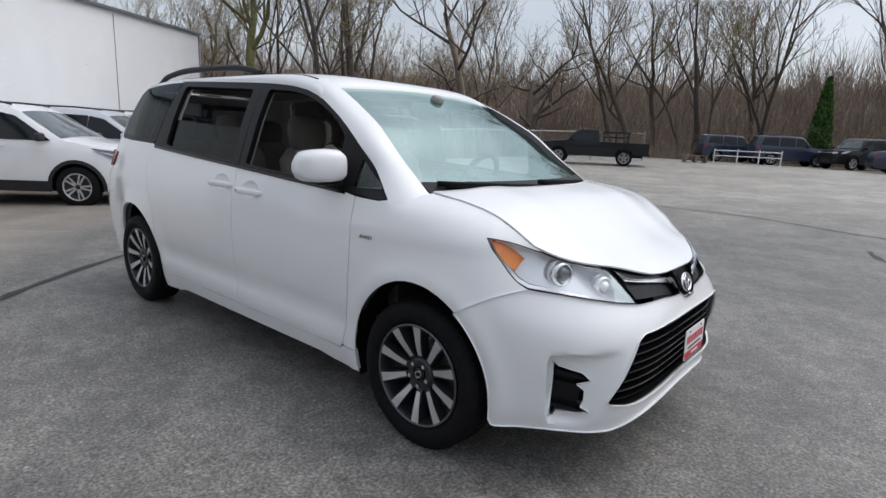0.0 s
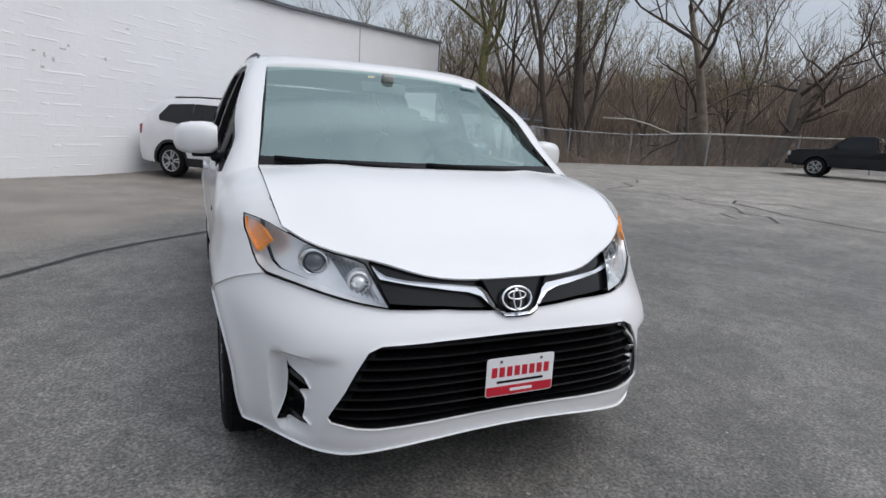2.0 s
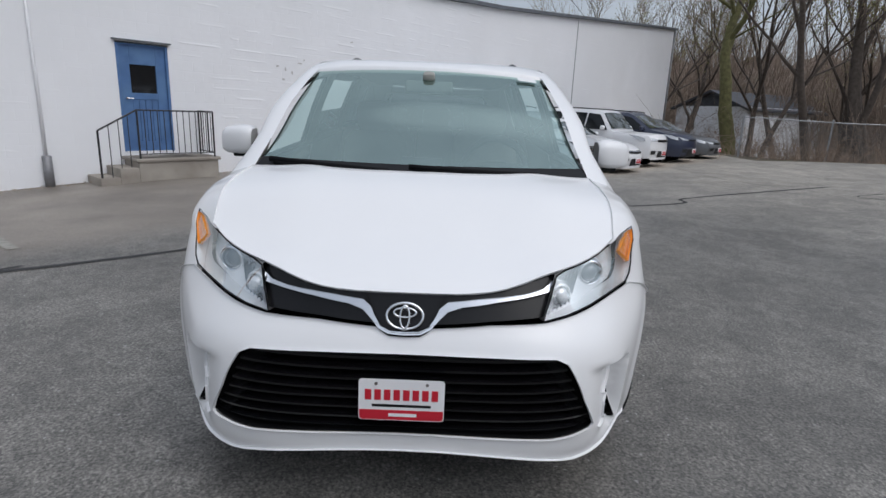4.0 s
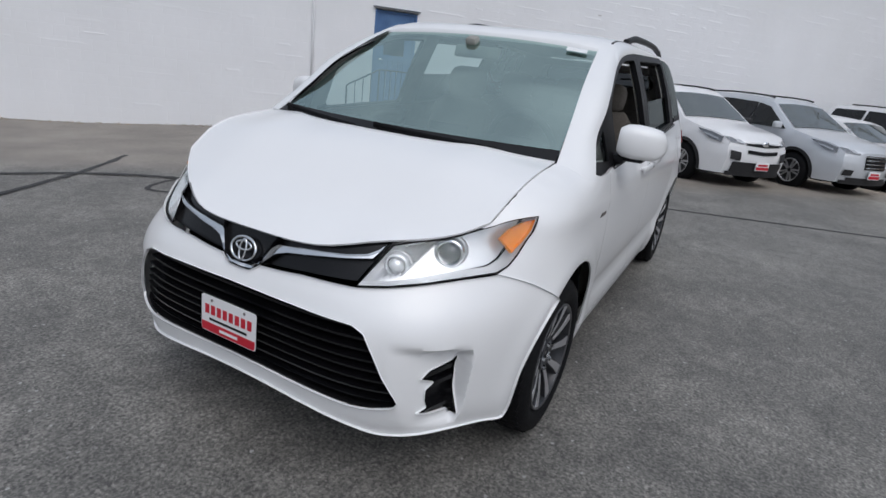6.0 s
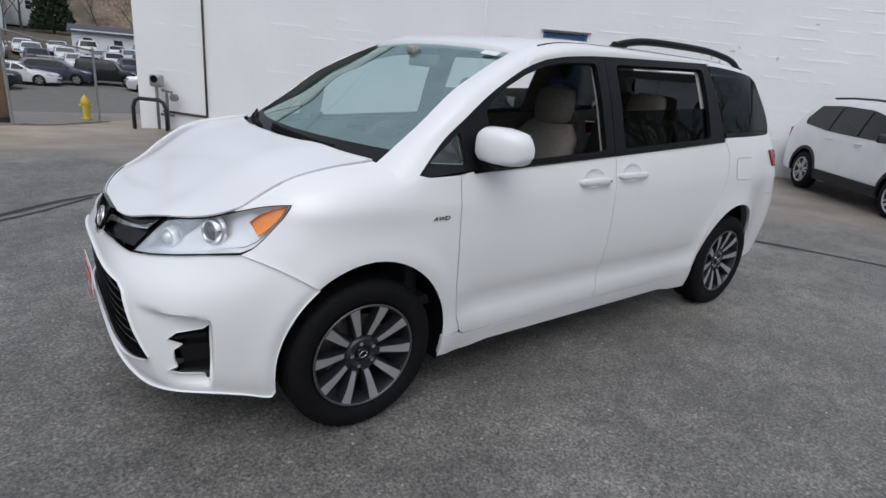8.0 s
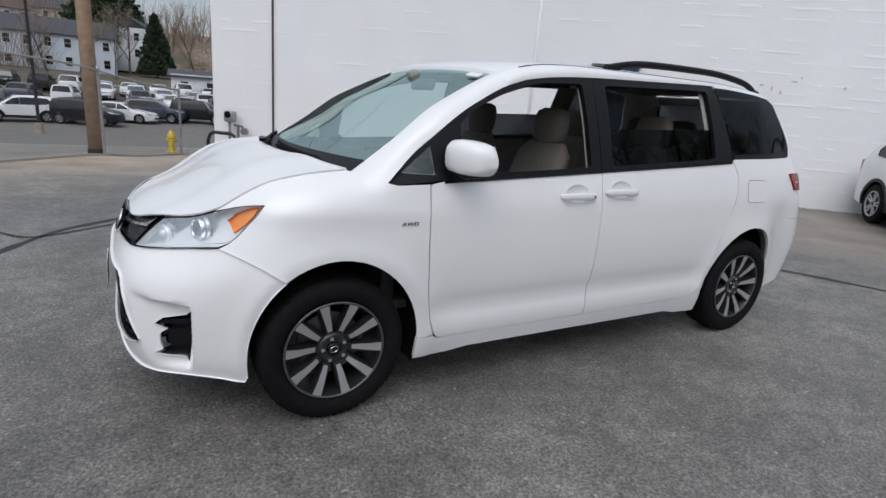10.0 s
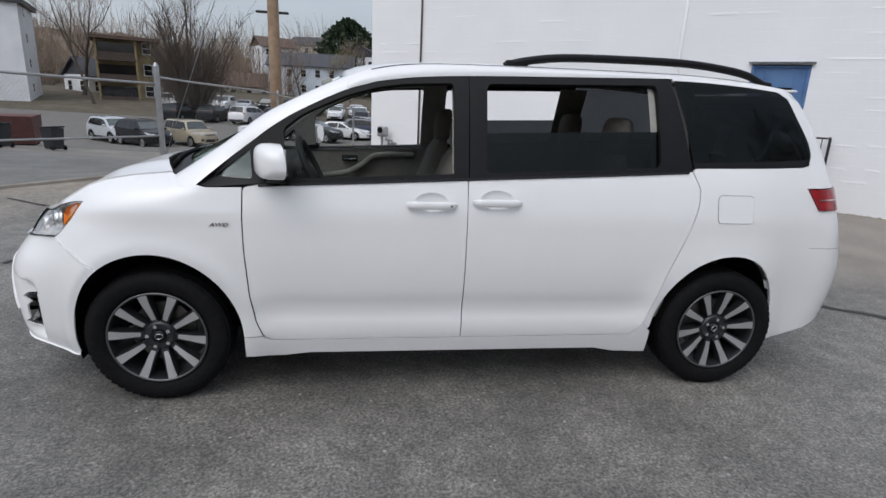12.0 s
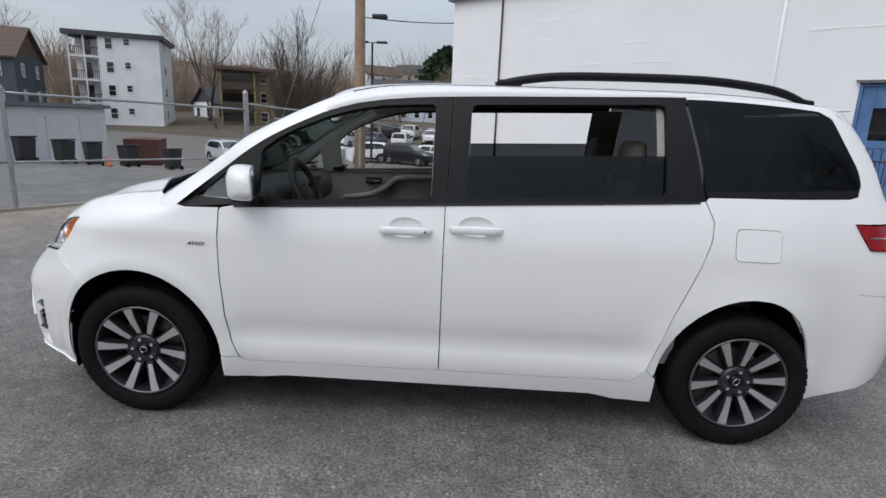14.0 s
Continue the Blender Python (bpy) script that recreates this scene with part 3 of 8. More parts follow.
for s in (1, -1):
    lamp = [(-2.10, 1.160), (-2.19, 1.047), (-2.49, 1.040), (-2.465, 1.162)]
    tl = side_panel("tail_lamp", lamp, s, RED_LAMP, depth=0.03, out=0.012, step=.04, label="red wraparound tail lamp")
    side_panel("lamp_bar", [(-2.17, 1.108), (-2.175, 1.102), (-2.475, 1.102), (-2.47, 1.108)], s, CHROME, depth=0.002, out=0.016, step=.04, parent=tl)
    panel("tail_lamp_inner", [(s * .62, 1.05), (s * .90, 1.05), (s * .90, 1.162), (s * .66, 1.162)], lambda y, z: (rear_pt(y, z)[0] - .012, y, z), RED_LAMP, van, (), .05, .02, "red tail lamp in tailgate", flip=(s > 0))

# bonnet
half = [(q[2] - .002, q[3]) for q in NOSE] + [(X_N - .02, .7985), (1.90, .7985), (1.82, .7985), (1.6, .7985), (1.43, .795), (1.50, .62), (1.575, .40), (1.61, .2), (1.62, 0)]
bonnet = half + [(x, -y) for x, y in half[-2:0:-1]]
panel("bonnet", bonnet, lambda x, y: (x, y, hood_z(x, y)), PAINT, van, (), .05, .008, "white bonnet", flip=True)

# windscreen
def screen_pt(v, u):
    """v from base (0) to top (1), u from -1 to 1 across."""
    ye = .792 + (.652 - .792) * v
    cx, cz = 1.60 + (.515 - 1.60) * v, 1.137 + (1.702 - 1.137) * v + .004 * math.sin(math.pi * v)
    bow, drop = .178 + (.03 - .178) * v, -.002 + .036 * v
    return cx - bow * u * u, ye * u, cz - drop * u * u


vs, fs = [], []
for i in range(25):
    for j in range(33):
        vs.append(screen_pt(.05 + .88 * i / 24, j / 16 - 1))
for i in range(24):
    for j in range(32):
        fs.append((i * 33 + j, i * 33 + j + 1, (i + 1) * 33 + j + 1, (i + 1) * 33 + j))
mesh_part("windscreen", vs, fs, WINDSHIELD, van, "green tinted windscreen").visible_shadow = False
# black border of the screen
for nm, lo, hi, l2, h2 in (("screen_band", 0, .10, -1, 1), ("screen_border", 0, .92, .986, 1.0), ("screen_border", 0, .92, -1.0, -.986)):
    vs, fs = [], []
    for i in range(17):
        for j in range(17):
            p = Vector(screen_pt(lo + (hi - lo) * i / 16, l2 + (h2 - l2) * j / 16))
            vs.append(p + Vector((.42, 0, .9)) * (.005 if hi < .2 else -.004))
    for i in range(16):
        for j in range(16):
            fs.append((i * 17 + j, i * 17 + j + 1, (i + 1) * 17 + j + 1, (i + 1) * 17 + j))
    mesh_part(nm, vs, fs, BLACK_TRIM if hi < .2 else GLOSS_BLACK, van)
# cowl under the screen
vs, fs = [], []
for i in range(6):
    for j in range(33):
        u = j / 16 - 1
        a, b = Vector(screen_pt(.015, u)), Vector((1.625 - .185 * u * u, .795 * u, hood_z(1.62 - .185 * u * u, .795 * u) - .012))
        vs.append(a.lerp(b, i / 5) - Vector((0, 0, .012 * math.sin(math.pi * i / 5))))
for i in range(5):
    for j in range(32):
        fs.append((i * 33 + j, i * 33 + j + 1, (i + 1) * 33 + j + 1, (i + 1) * 33 + j)[::-1])
mesh_part("cowl", vs, fs, MATT_BLACK, van, "black cowl grille")
# wipers
for y0, y1, x1 in ((.62, -.02, .03), (-.08, -.70, .02)):
    p = [Vector(screen_pt(.020 + .030 * k / 8, (y0 + (y1 - y0) * k / 8) / .79)) + Vector((.010, 0, .012)) for k in range(9)]
    v, f = tube(p, [.009] * 4 + [.009, .008, .008, .007, .006], 6, flat=1.5)
    w = mesh_part("wiper", v, f, MATT_BLACK, van, "black wiper arm and blade")
    p = [Vector(screen_pt(.035 + .035 * k / 8, (y0 + .1 * (y1 - y0) + .95 * (y1 - y0) * k / 8) / .79)) + Vector((.012, 0, .016)) for k in range(9)]
    v, f = tube(p, .008, 6, flat=1.8)
    mesh_part("wiper_blade", v, f, RUBBER, w)
bm = bmesh.new()
a, b, c, d = (Vector(screen_pt(v_, u_)) + Vector((.006, 0, .012)) for v_, u_ in ((.825, .77), (.825, .93), (.862, .93), (.862, .77)))
bm.faces.new([bm.verts.new(p) for p in (a, b, c, d)])
part("screen_sticker", bm, STICKER, van, "small white paper sticker on the windscreen", smooth=False)

# front bumper
def dent(phi, z):
    """Depth of the pocket round the fog lamp."""
    x, y, _ = plan_front(abs(phi), z)
    def step(k):
        k = max(0.0, min(1.0, k))
        return k * k * (3 - 2 * k)

    yi = .655 + .22 * max(0.0, .60 - z)
    t = max(0.0, min(1.0, (y - yi) / .20)) ** 1.25 * step((x - 2.178) / .022)
    return .074 * t * step((.634 - .16 * max(0.0, y - .66) - z) / .042) * step((z - .245) / .05)


def bumper_pt(phi, z, inset=0.0):
    x, y, z = plan_front(phi, z)
    dd = dent(phi, z) + inset
    # chin and shelf
    nx, ny = math.cos(phi), math.sin(phi)
    bulge = .003 * math.exp(-((z - .285) / .03) ** 2) * max(0.0, 1 - abs(y) / .95)
    return x - dd * nx + bulge, y - dd * ny, z


def fy(y, z):
    return phi_y(y, z), z


def fx(x, z, s=1):
    return s * phi_x(x, z), z


HL_LOW = [fy(.50, .79), fy(.60, .802), fy(.70, .820), fy(.79, .838), fx(2.04, .851), fx(1.99, .870), fx(1.945, .902), fx(1.905, .936), fx(1.866, .972), fx(1.834, 1.006)]
right = [fy(0, .742), fy(.055, .744), fy(.10, .772), fy(.3, .786)] + [(p, z - .004) for p, z in HL_LOW[:4]] + [fx(x + .0004, z - .0007) for x, z in SEAM]
right += [fx(x, z) for x, z in arch(WB, SEAM_A, -12, 0.415, 24)[1:]] + [fx(x, .232) for x in (1.935, 1.98, 2.03, 2.08, 2.13)] + [fy(.80, .232), fy(.72, .226), fy(.65, .224), fy(.60, .232), fy(.5, .252), fy(.25, .284), fy(0, .294)]
outline = right + [(-p, z) for p, z in right[-2:0:-1]]
lowg = [fy(0, .688), fy(.3, .684), fy(.54, .672), fy(.585, .65), fy(.66, .50), fy(.712, .385), fy(.70, .368), fy(.62, .350), fy(.55, .345), fy(.3, .360), fy(0, .368)]
lowg_full = lowg + [(-p, z) for p, z in lowg[-2:0:-1]]
fog = rounded([fx(2.205, .548), fx(2.20, .43), fx(2.183, .296), fx(2.21, .286), fx(2.222, .315), fy(.80, .320), fy(.764, .330), fy(.796, .352), fy(.790, .385), fy(.792, .430), fy(.816, .455), fy(.776, .476), fy(.802, .508), fx(2.232, .524)], .008)
fog_r = [(-p, z) for p, z in fog[::-1]]
bumper = panel("front_bumper", outline, bumper_pt, PAINT, van, (lowg_full, fog, fog_r), .016, .010, "white front bumper", sx=.9, flip=True)
for s in (1, -1):
    pts = [bumper_pt(s * phi_x(x, z), z, .0042) for x, z in SEAM]
    v, f = tube(pts, .0016, 5)
    mesh_part("bumper_joint", v, f, JOINT, bumper)
# lower intake: dark box with slats
panel("intake_back", [(p * 1.02, z) for p, z in lowg_full], lambda p, z: bumper_pt(p, z, .11), MATT_BLACK, bumper, (), .07, .0, "black intake", sx=.9, flip=True)
lip = [(y, sm(abs(y), (0, .3, .55, .62, .735), (.368, .360, .345, .350, .374))) for y in [-.735 + 1.47 * i / 40 for i in range(41)]]
vs = [bumper_pt(phi_y(y, z), z - dz, ins) for y, z in lip for ins, dz in ((.009, .002), (.13, .012))]
mesh_part("intake_floor", vs, [(2 * i, 2 * i + 1, 2 * i + 3, 2 * i + 2) for i in range(40)], MATT_BLACK, bumper, "black intake floor")
for k in range(8):
    z0 = .375 + .041 * k
    y1 = sm(z0, (.34, .372, .50, .65, .69), (.64, .725, .65, .58, .5))
    vs, fs = [], []
    for i in range(41):
        y = -y1 + 2 * y1 * i / 40
        zz = z0 + .006 * (1 - (y / .7) ** 2) * (1 if k < 4 else -.2)
        ph = phi_y(y, zz)
        for ins, dz in ((.020, -.006), (.018, .004), (.10, .012), (.10, .002)):
            vs.append(bumper_pt(ph, zz + dz, ins))
    for i in range(40):
        for j in range(4):
            fs.append((i * 4 + j, i * 4 + (j + 1) % 4, (i + 1) * 4 + (j + 1) % 4, (i + 1) * 4 + j))
    mesh_part("intake_slat", vs, fs, GLOSS_BLACK, bumper, "", True, 30)
for s, o in ((1, fog), (-1, fog_r)):
    fogp = panel("fog_insert", [(p, z) for p, z in o], lambda p, z: bumper_pt(p, z, .035), GLOSS_BLACK, bumper, (), .03, 0, "black fog lamp insert", sx=.9, flip=True)
    for k, zz in enumerate((.494, .446, .338)):
        vs, fs = [], []
        for i in range(9):
            y = .784 + .086 * i / 8
            for ins, dz in ((.003 + .03 * (i == 0), -.010), (.0, .010 * min(1, i / 3)), (.045, .012), (.045, -.010)):
                x_, y_, z_ = bumper_pt(phi_y(y, zz), zz + dz - .012 * (1 - i / 8), ins)
                vs.append((x_, s * y_, z_))
        for i in range(8):
            for j in range(4):
                fs.append((i * 4 + j, i * 4 + (j + 1) % 4, (i + 1) * 4 + (j + 1) % 4, (i + 1) * 4 + j))
        mesh_part("fog_fin", vs, fs, GLOSS_BLACK, fogp, "", True, 30)

# upper grille
gr = [(q[0], q[1] - .005) for q in NOSE[:10]] + [fy(.552, .925), fy(.524, .86), fy(.498, .798), fy(.3, .79), fy(.10, .776), fy(.055, .748), fy(0, .745)]
gr_full = gr + [(-p, z) for p, z in gr[-2:0:-1]]
grille = panel("upper_grille", gr_full, lambda p, z: bumper_pt(p, z, .022), GLOSS_BLACK, van, (), .045, .02, "black upper grille with chrome bars", sx=.9, flip=True)
for s in (1, -1):
    bar = [fy(.545, .930), fy(.525, .908), fy(.495, .891), fy(.43, .880), fy(.26, .868), fy(.15, .857), fy(.122, .835), fy(.085, .772), fy(.05, .757), fy(0, .755), fy(0, .744), fy(.056, .747), fy(.092, .764), fy(.12, .795), fy(.15, .824), fy(.20, .840), fy(.33, .857), fy(.43, .868), fy(.518, .880)]
    bar = [(s * p, z) for p, z in bar]
    panel("chrome_bar", bar if s > 0 else bar[::-1], lambda p, z: bumper_pt(p, z, .008), CHROME, grille, (), .03, .014, "chrome grille bar", sx=.9, flip=True)
panel("emblem_shield", [fy(-.145, .885), fy(.145, .885), fy(.12, .84), fy(.08, .775), fy(.05, .762), fy(-.05, .762), fy(-.08, .775), fy(-.12, .84)], lambda p, z: bumper_pt(p, z, .004), GLOSS_BLACK, grille, (), .04, .02, "", sx=.9, flip=True)
# plain ring emblem
def ring(cx, cz, rx, rz, x, r, name, m, parent):
    pts = [(x - .3 * (cz + rz * math.sin(a) - .81) ** 2 - .28 * (cz + rz * math.sin(a) - .81), cx + rx * math.cos(a), cz + rz * math.sin(a)) for a in [2 * math.pi * i / 28 for i in range(28)]]
    v, f = tube(pts, r, 6, closed=True)
    return mesh_part(name, v, f, m, parent)


emb = ring(0, .814, .064, .045, 2.425, .0065, "emblem_ring", CHROME, grille)
ring(0, .827, .039, .016, 2.427, .0045, "emblem_oval", CHROME, emb)
ring(0, .812, .016, .039, 2.428, .0045, "emblem_oval", CHROME, emb)

# headlamps
HL_UP = [fx(x, z - .002) for x, z in LAMP_BACK[5:]] + [(q[0], q[1] - .005) for q in NOSE[-2:9:-1]] + [fy(.560, .930), fy(.530, .862)]
hl = HL_LOW + HL_UP
hl_line = hl
for s in (1, -1):
    o = [(s * p, z) for p, z in (hl_line if s > 0 else hl_line[::-1])]
    lampo = panel("headlamp", o, lambda p, z: bumper_pt(p, z, .075 - .03 * math.cos(abs(p) * 2)), SILVER_HOUSING, van, (), .035, -.0, "clear headlamp with amber side reflector", sx=.9, flip=True)
    panel("lamp_lens", o, lambda p, z: bumper_pt(p, z, .006), LAMP_COVER, lampo, (), .05, 0, "clear plastic lens", sx=.9, flip=True).visible_shadow = False
    # dark seal round the lamp
    pts = [bumper_pt(p, z, .006) for p, z in o]
    v, f = tube(pts, .0036, 5, closed=True)
    mesh_part("lamp_seal", v, f, BLACK_TRIM, lampo)
    # side walls of the housing
    vs, fs = [], []
    k = len(o)
    for ins in (.008, .075):
        vs += [bumper_pt(p, z, ins) for p, z in o]
    fs = [(i, (i + 1) % k, k + (i + 1) % k, k + i) for i in range(k)]
    mesh_part("lamp_wall", vs, fs, SILVER_HOUSING, lampo)
    # projector and reflectors
    def aim(y, z, ins):
        p = bumper_pt(phi_y(y, z), z, ins)
        return Vector((p[0], s * p[1], p[2]))
    for (y, z), R, nm in (((.745, .905), .042, "projector"), ((.60, .858), .034, "reflector")):
        c = aim(y, z, .055)
        ax = Vector((.93, s * .36, 0.02)).normalized()
        T = Matrix.Translation(c) @ ax.to_track_quat("Y", "Z").to_matrix().to_4x4()
        v, f = lathe([(R * 1.35, -.01), (R * 1.32, .012), (R * 1.12, .022), (R, .018), (R * .96, .002), (R * .9, -.004)], 28)
        vb, fb = lathe([(R * 1.55, -.03), (R * 1.52, -.016), (R * 1.42, -.006), (R * 1.36, -.012)], 28)
        mesh_part(nm + "_bezel", [T @ Vector(q) for q in vb], fb, ALLOY if nm == "projector" else SILVER_HOUSING, lampo)
        mesh_part(nm + "_ring", [T @ Vector(q) for q in v], f, CHROME if nm == "projector" else SILVER_HOUSING, lampo)
        v, f = lathe([(R * .93, -.004), (R * .85, .012), (R * .6, .024), (R * .3, .03), (0.0005, .031)], 24)
        mesh_part(nm + "_lens", [T @ Vector(q) for q in v], f, LENS_DARK if nm == "projector" else SILVER_HOUSING, lampo)
    # fluted inner reflector and bright trim strip over the projector
    for k in range(6):
        y0 = .535 + .018 * k
        vs = []
        for i in range(5):
            y, z = y0 + .016 * i, .80 + .028 * i + .006 * k
            for ins, dz in ((.030, 0), (.058, .004)):
                vs.append(aim(y, z + dz, ins))
        mesh_part("reflector_flute", vs, [(2 * i, 2 * i + 1, 2 * i + 3, 2 * i + 2) for i in range(4)], CHROME, lampo)
    pts = [aim(.60 + .023 * i, .925 + .0082 * i, .030) for i in range(9)]
    v, f = tube(pts, .005, 6)
    mesh_part("bright_strip", v, f, CHROME, lampo)
    am = [fx(1.965, .905), fx(1.912, .940), fx(1.87, .976), fx(1.842, 1.006), fx(1.885, 1.003), fx(1.945, .985), fx(1.985, .955)]
    am = [(s * p, z) for p, z in (am if s > 0 else am[::-1])]
    panel("amber_reflector", am, lambda p, z: bumper_pt(p, z, .022), AMBER, lampo, (), .03, .02, "amber side reflector", sx=.9, flip=True)

# dealer plate
plate = new("dealer_plate")
plate.matrix_world = pose(2.414, 0, .526, 0, -2, 0) @ Matrix.Scale(.92, 4)
plate.parent = van
tagged(plate, "white dealer plate with red lettering and red band")


def flat_poly(name, pts, x, material, parent, thick=.003, label=""):
    """A flat sheet facing ahead, from (y, z) points."""
    bm = bmesh.new()
    f = bm.faces.new([bm.verts.new((x, y, z)) for y, z in pts])
    r = bmesh.ops.extrude_face_region(bm, geom=[f])
    bmesh.ops.translate(bm, vec=(thick, 0, 0), verts=[e for e in r["geom"] if isinstance(e, bmesh.types.BMVert)])
    return part(name, bm, material, parent, label, smooth=False)


flat_poly("plate_board", rounded([(-.152, -.078), (.152, -.078), (.152, .078), (-.152, .078)], .014), 0, PLATE_WHITE, plate)
flat_poly("plate_band", rounded([(-.149, -.075), (.149, -.075), (.149, -.038), (-.149, -.038)], [.012, .012, .001, .001]), .0032, PLATE_RED, plate, .001, "red band")


# the seller's name and address stay plain bars
for i in range(8):
    y = -.118 + .0337 * i
    flat_poly("letter_bar", [(y - .0115, .000), (y + .0115, .000), (y + .0115, .040), (y - .0115, .040)], .0032, PLATE_RED, plate, .0012)
flat_poly("web_bar", [(-.105, -.026), (.105, -.026), (.105, -.016), (-.105, -.016)], .0032, BLACK_TRIM, plate, .001)
flat_poly("band_bar", [(-.045, -.062), (.055, -.062), (.055, -.050), (-.045, -.050)], .0044, PLATE_WHITE, plate, .001)
for y in (-.09, .09):
    bm = bmesh.new()
    cyl_into(bm, .006, .006, (.003, y, .062), (.006, y, .062), 8)
    part("plate_screw", bm, BRAKE, plate)

# mirrors
for s in (1, -1):
    vs, fs = [], []
    # rounded shell: sections along y
    prof = [(0.0, .75), (.12, .95), (.35, 1.0), (.6, .98), (.8, .90), (.93, .70), (1.0, .30)]
    ny, na = len(prof), 20
    for t, k in prof:
        y = .945 + .20 * t
        for j in range(na):
            a = 2 * math.pi * j / na
            ca, sa = math.cos(a), math.sin(a)
            dx = .082 * k * ca ** .6 if ca > 0 else -.034 * abs(ca) ** .22
            dz = .072 * k * math.copysign(abs(sa) ** (.65 if sa > 0 else .4), sa)
            vs.append((.925 + dx - .05 * t + (.02 * (1 - t) if ca > 0 else 0), s * y, 1.245 + dz - .010 * t))
    for i in range(ny - 1):
        for j in range(na):
            f = (i * na + j, i * na + (j + 1) % na, (i + 1) * na + (j + 1) % na, (i + 1) * na + j)
            fs.append(f[::-1] if s > 0 else f)
    fs.append(tuple(range((ny - 1) * na, ny * na)) if s < 0 else tuple(range((ny - 1) * na, ny * na))[::-1])
    fs.append(tuple(range(na)))
    mir = mesh_part("door_mirror", vs, fs, PAINT, van, "white door mirror with black base", True, 50)
    bm = bmesh.new()
    box_into(bm, (.09, .15, .022), pose(.915, s * .99, 1.166), .010)
    box_into(bm, (.11, .08, .05), pose(.915, s * .94, 1.158), .02)
    part("mirror_base", bm, BLACK_TRIM, mir)
    bm = bmesh.new()
    box_into(bm, (.006, .155, .108), pose(.8645, s * 1.04, 1.243, 0, 0, s * 14), .002)
    part("mirror_glass", bm, CHROME, mir, "mirror glass")

# wheels
def wheel_unit():
    w = thing("wheel", "", "")
    prof = [(.242, -.10), (.262, -.112), (.295, -.118), (.325, -.108), (.341, -.085), (.346, -.05), (.347, 0), (.346, .05), (.341, .085), (.325, .108), (.295, .116), (.262, .110), (.246, .100), (.236, .09)]
    v, f = lathe(prof, 56)
    tyre = mesh_part("tyre", v, f, RUBBER, w, "black tyre", True, 60)
    bm = bmesh.new()
    for i in range(56):
        a = 2 * math.pi * i / 56
        for y, tw in ((-.072, .2), (.072, -.2), (0.025, .1), (-.025, -.1)):
            box_into(bm, (.006, .034, .030), Matrix.Rotation(a, 4, "Y") @ pose(.3455 - (.0042 if abs(y) > .05 else 0), y, 0, 0, 0, 0) @ Matrix.Rotation(tw, 4, "X"))
    part("tread", bm, RUBBER, tyre, smooth=False)
    v, f = lathe([(.236, .09), (.240, .100), (.237, .106), (.229, .103), (.221, .085), (.216, .02), (.213, -.09), (.242, -.10)], 48)
    rim = mesh_part("rim", v, f, ALLOY_DARK, w, "dark alloy rim with machined spoke faces", True, 40)
    v, f = lathe([(.2395, .1045), (.236, .1085), (.2305, .1065), (.2285, .1035)], 48)
    mesh_part("rim_lip", v, f, ALLOY_LIP, rim)
    bm = bmesh.new()
    for i in range(10):
        a = 2 * math.pi * (i + .5) / 10
        R = Matrix.Rotation(a, 4, "Y")
        pts = [(.062, .019, .066), (.10, .0175, .078), (.16, .0205, .092), (.230, .0265, .100)]
        ring_v = []
        for r, hw, y in pts:
            ring_v.append([bm.verts.new(R @ Vector((r, yy, t))) for t, yy in ((-hw, y), (hw, y), (hw * 1.25, y - .045), (-hw * 1.25, y - .045))])
        for p, q in zip(ring_v, ring_v[1:]):
            for j in range(4):
                bm.faces.new((p[j], p[(j + 1) % 4], q[(j + 1) % 4], q[j]))
    part("spokes", bm, ALLOY_DARK, rim, smooth=False)
    for i in range(10):
        bm = bmesh.new()
        a = 2 * math.pi * (i + .5) / 10
        R = Matrix.Rotation(a, 4, "Y")
        o = .002 if i % 2 else -.002
        pts = [(.088, -.010 + o, .011 + o, .0765), (.13, -.0145 + o, .0135 + o, .0865), (.18, -.0185, .0165, .0965), (.2305, -.023, .021, .1035)]
        vv = [(bm.verts.new(R @ Vector((r, y, l))), bm.verts.new(R @ Vector((r, y, h))), bm.verts.new(R @ Vector((r, y - .008, l - .001))), bm.verts.new(R @ Vector((r, y - .008, h + .001)))) for r, l, h, y in pts]
        for p, q in zip(vv, vv[1:]):
            bm.faces.new((p[0], p[1], q[1], q[0]))
            bm.faces.new((p[0], q[0], q[2], p[2]))
            bm.faces.new((p[1], p[3], q[3], q[1]))
        bm.faces.new((vv[0][0], vv[0][2], vv[0][3], vv[0][1]))
        part("spoke_face", bm, ALLOY, rim, smooth=False)
    v, f = lathe([(.078, .03), (.076, .068), (.066, .078), (.040, .076), (.036, .070), (.0005, .070)], 30)
    mesh_part("hub", v, f, ALLOY_DARK, rim, "", True, 40)
    v, f = lathe([(.031, .070), (.030, .080), (.024, .084), (.0005, .086)], 24)
    cap = mesh_part("hub_cap", v, f, GLOSS_BLACK, rim, "black hub cap with silver ring")
    pts = [(.019 * math.cos(t), .0855, .014 * math.sin(t)) for t in [2 * math.pi * i / 18 for i in range(18)]]
    v, f = tube(pts, .002, 5, closed=True)
    mesh_part("cap_ring", v, f, CHROME, cap)
    for i in range(5):
        a = 2 * math.pi * i / 5 + .31
        bm = bmesh.new()
        cyl_into(bm, .0115, .010, (.055 * math.cos(a), .066, .055 * math.sin(a)), (.055 * math.cos(a), .090, .055 * math.sin(a)), 6)
        part("lug_nut", bm, CHROME, rim)
    v, f = lathe([(.06, -.02), (.155, -.02), (.155, .0), (.06, .004)], 36)
    mesh_part("brake_disc", v, f, BRAKE, w, "", True, 40)
    return w


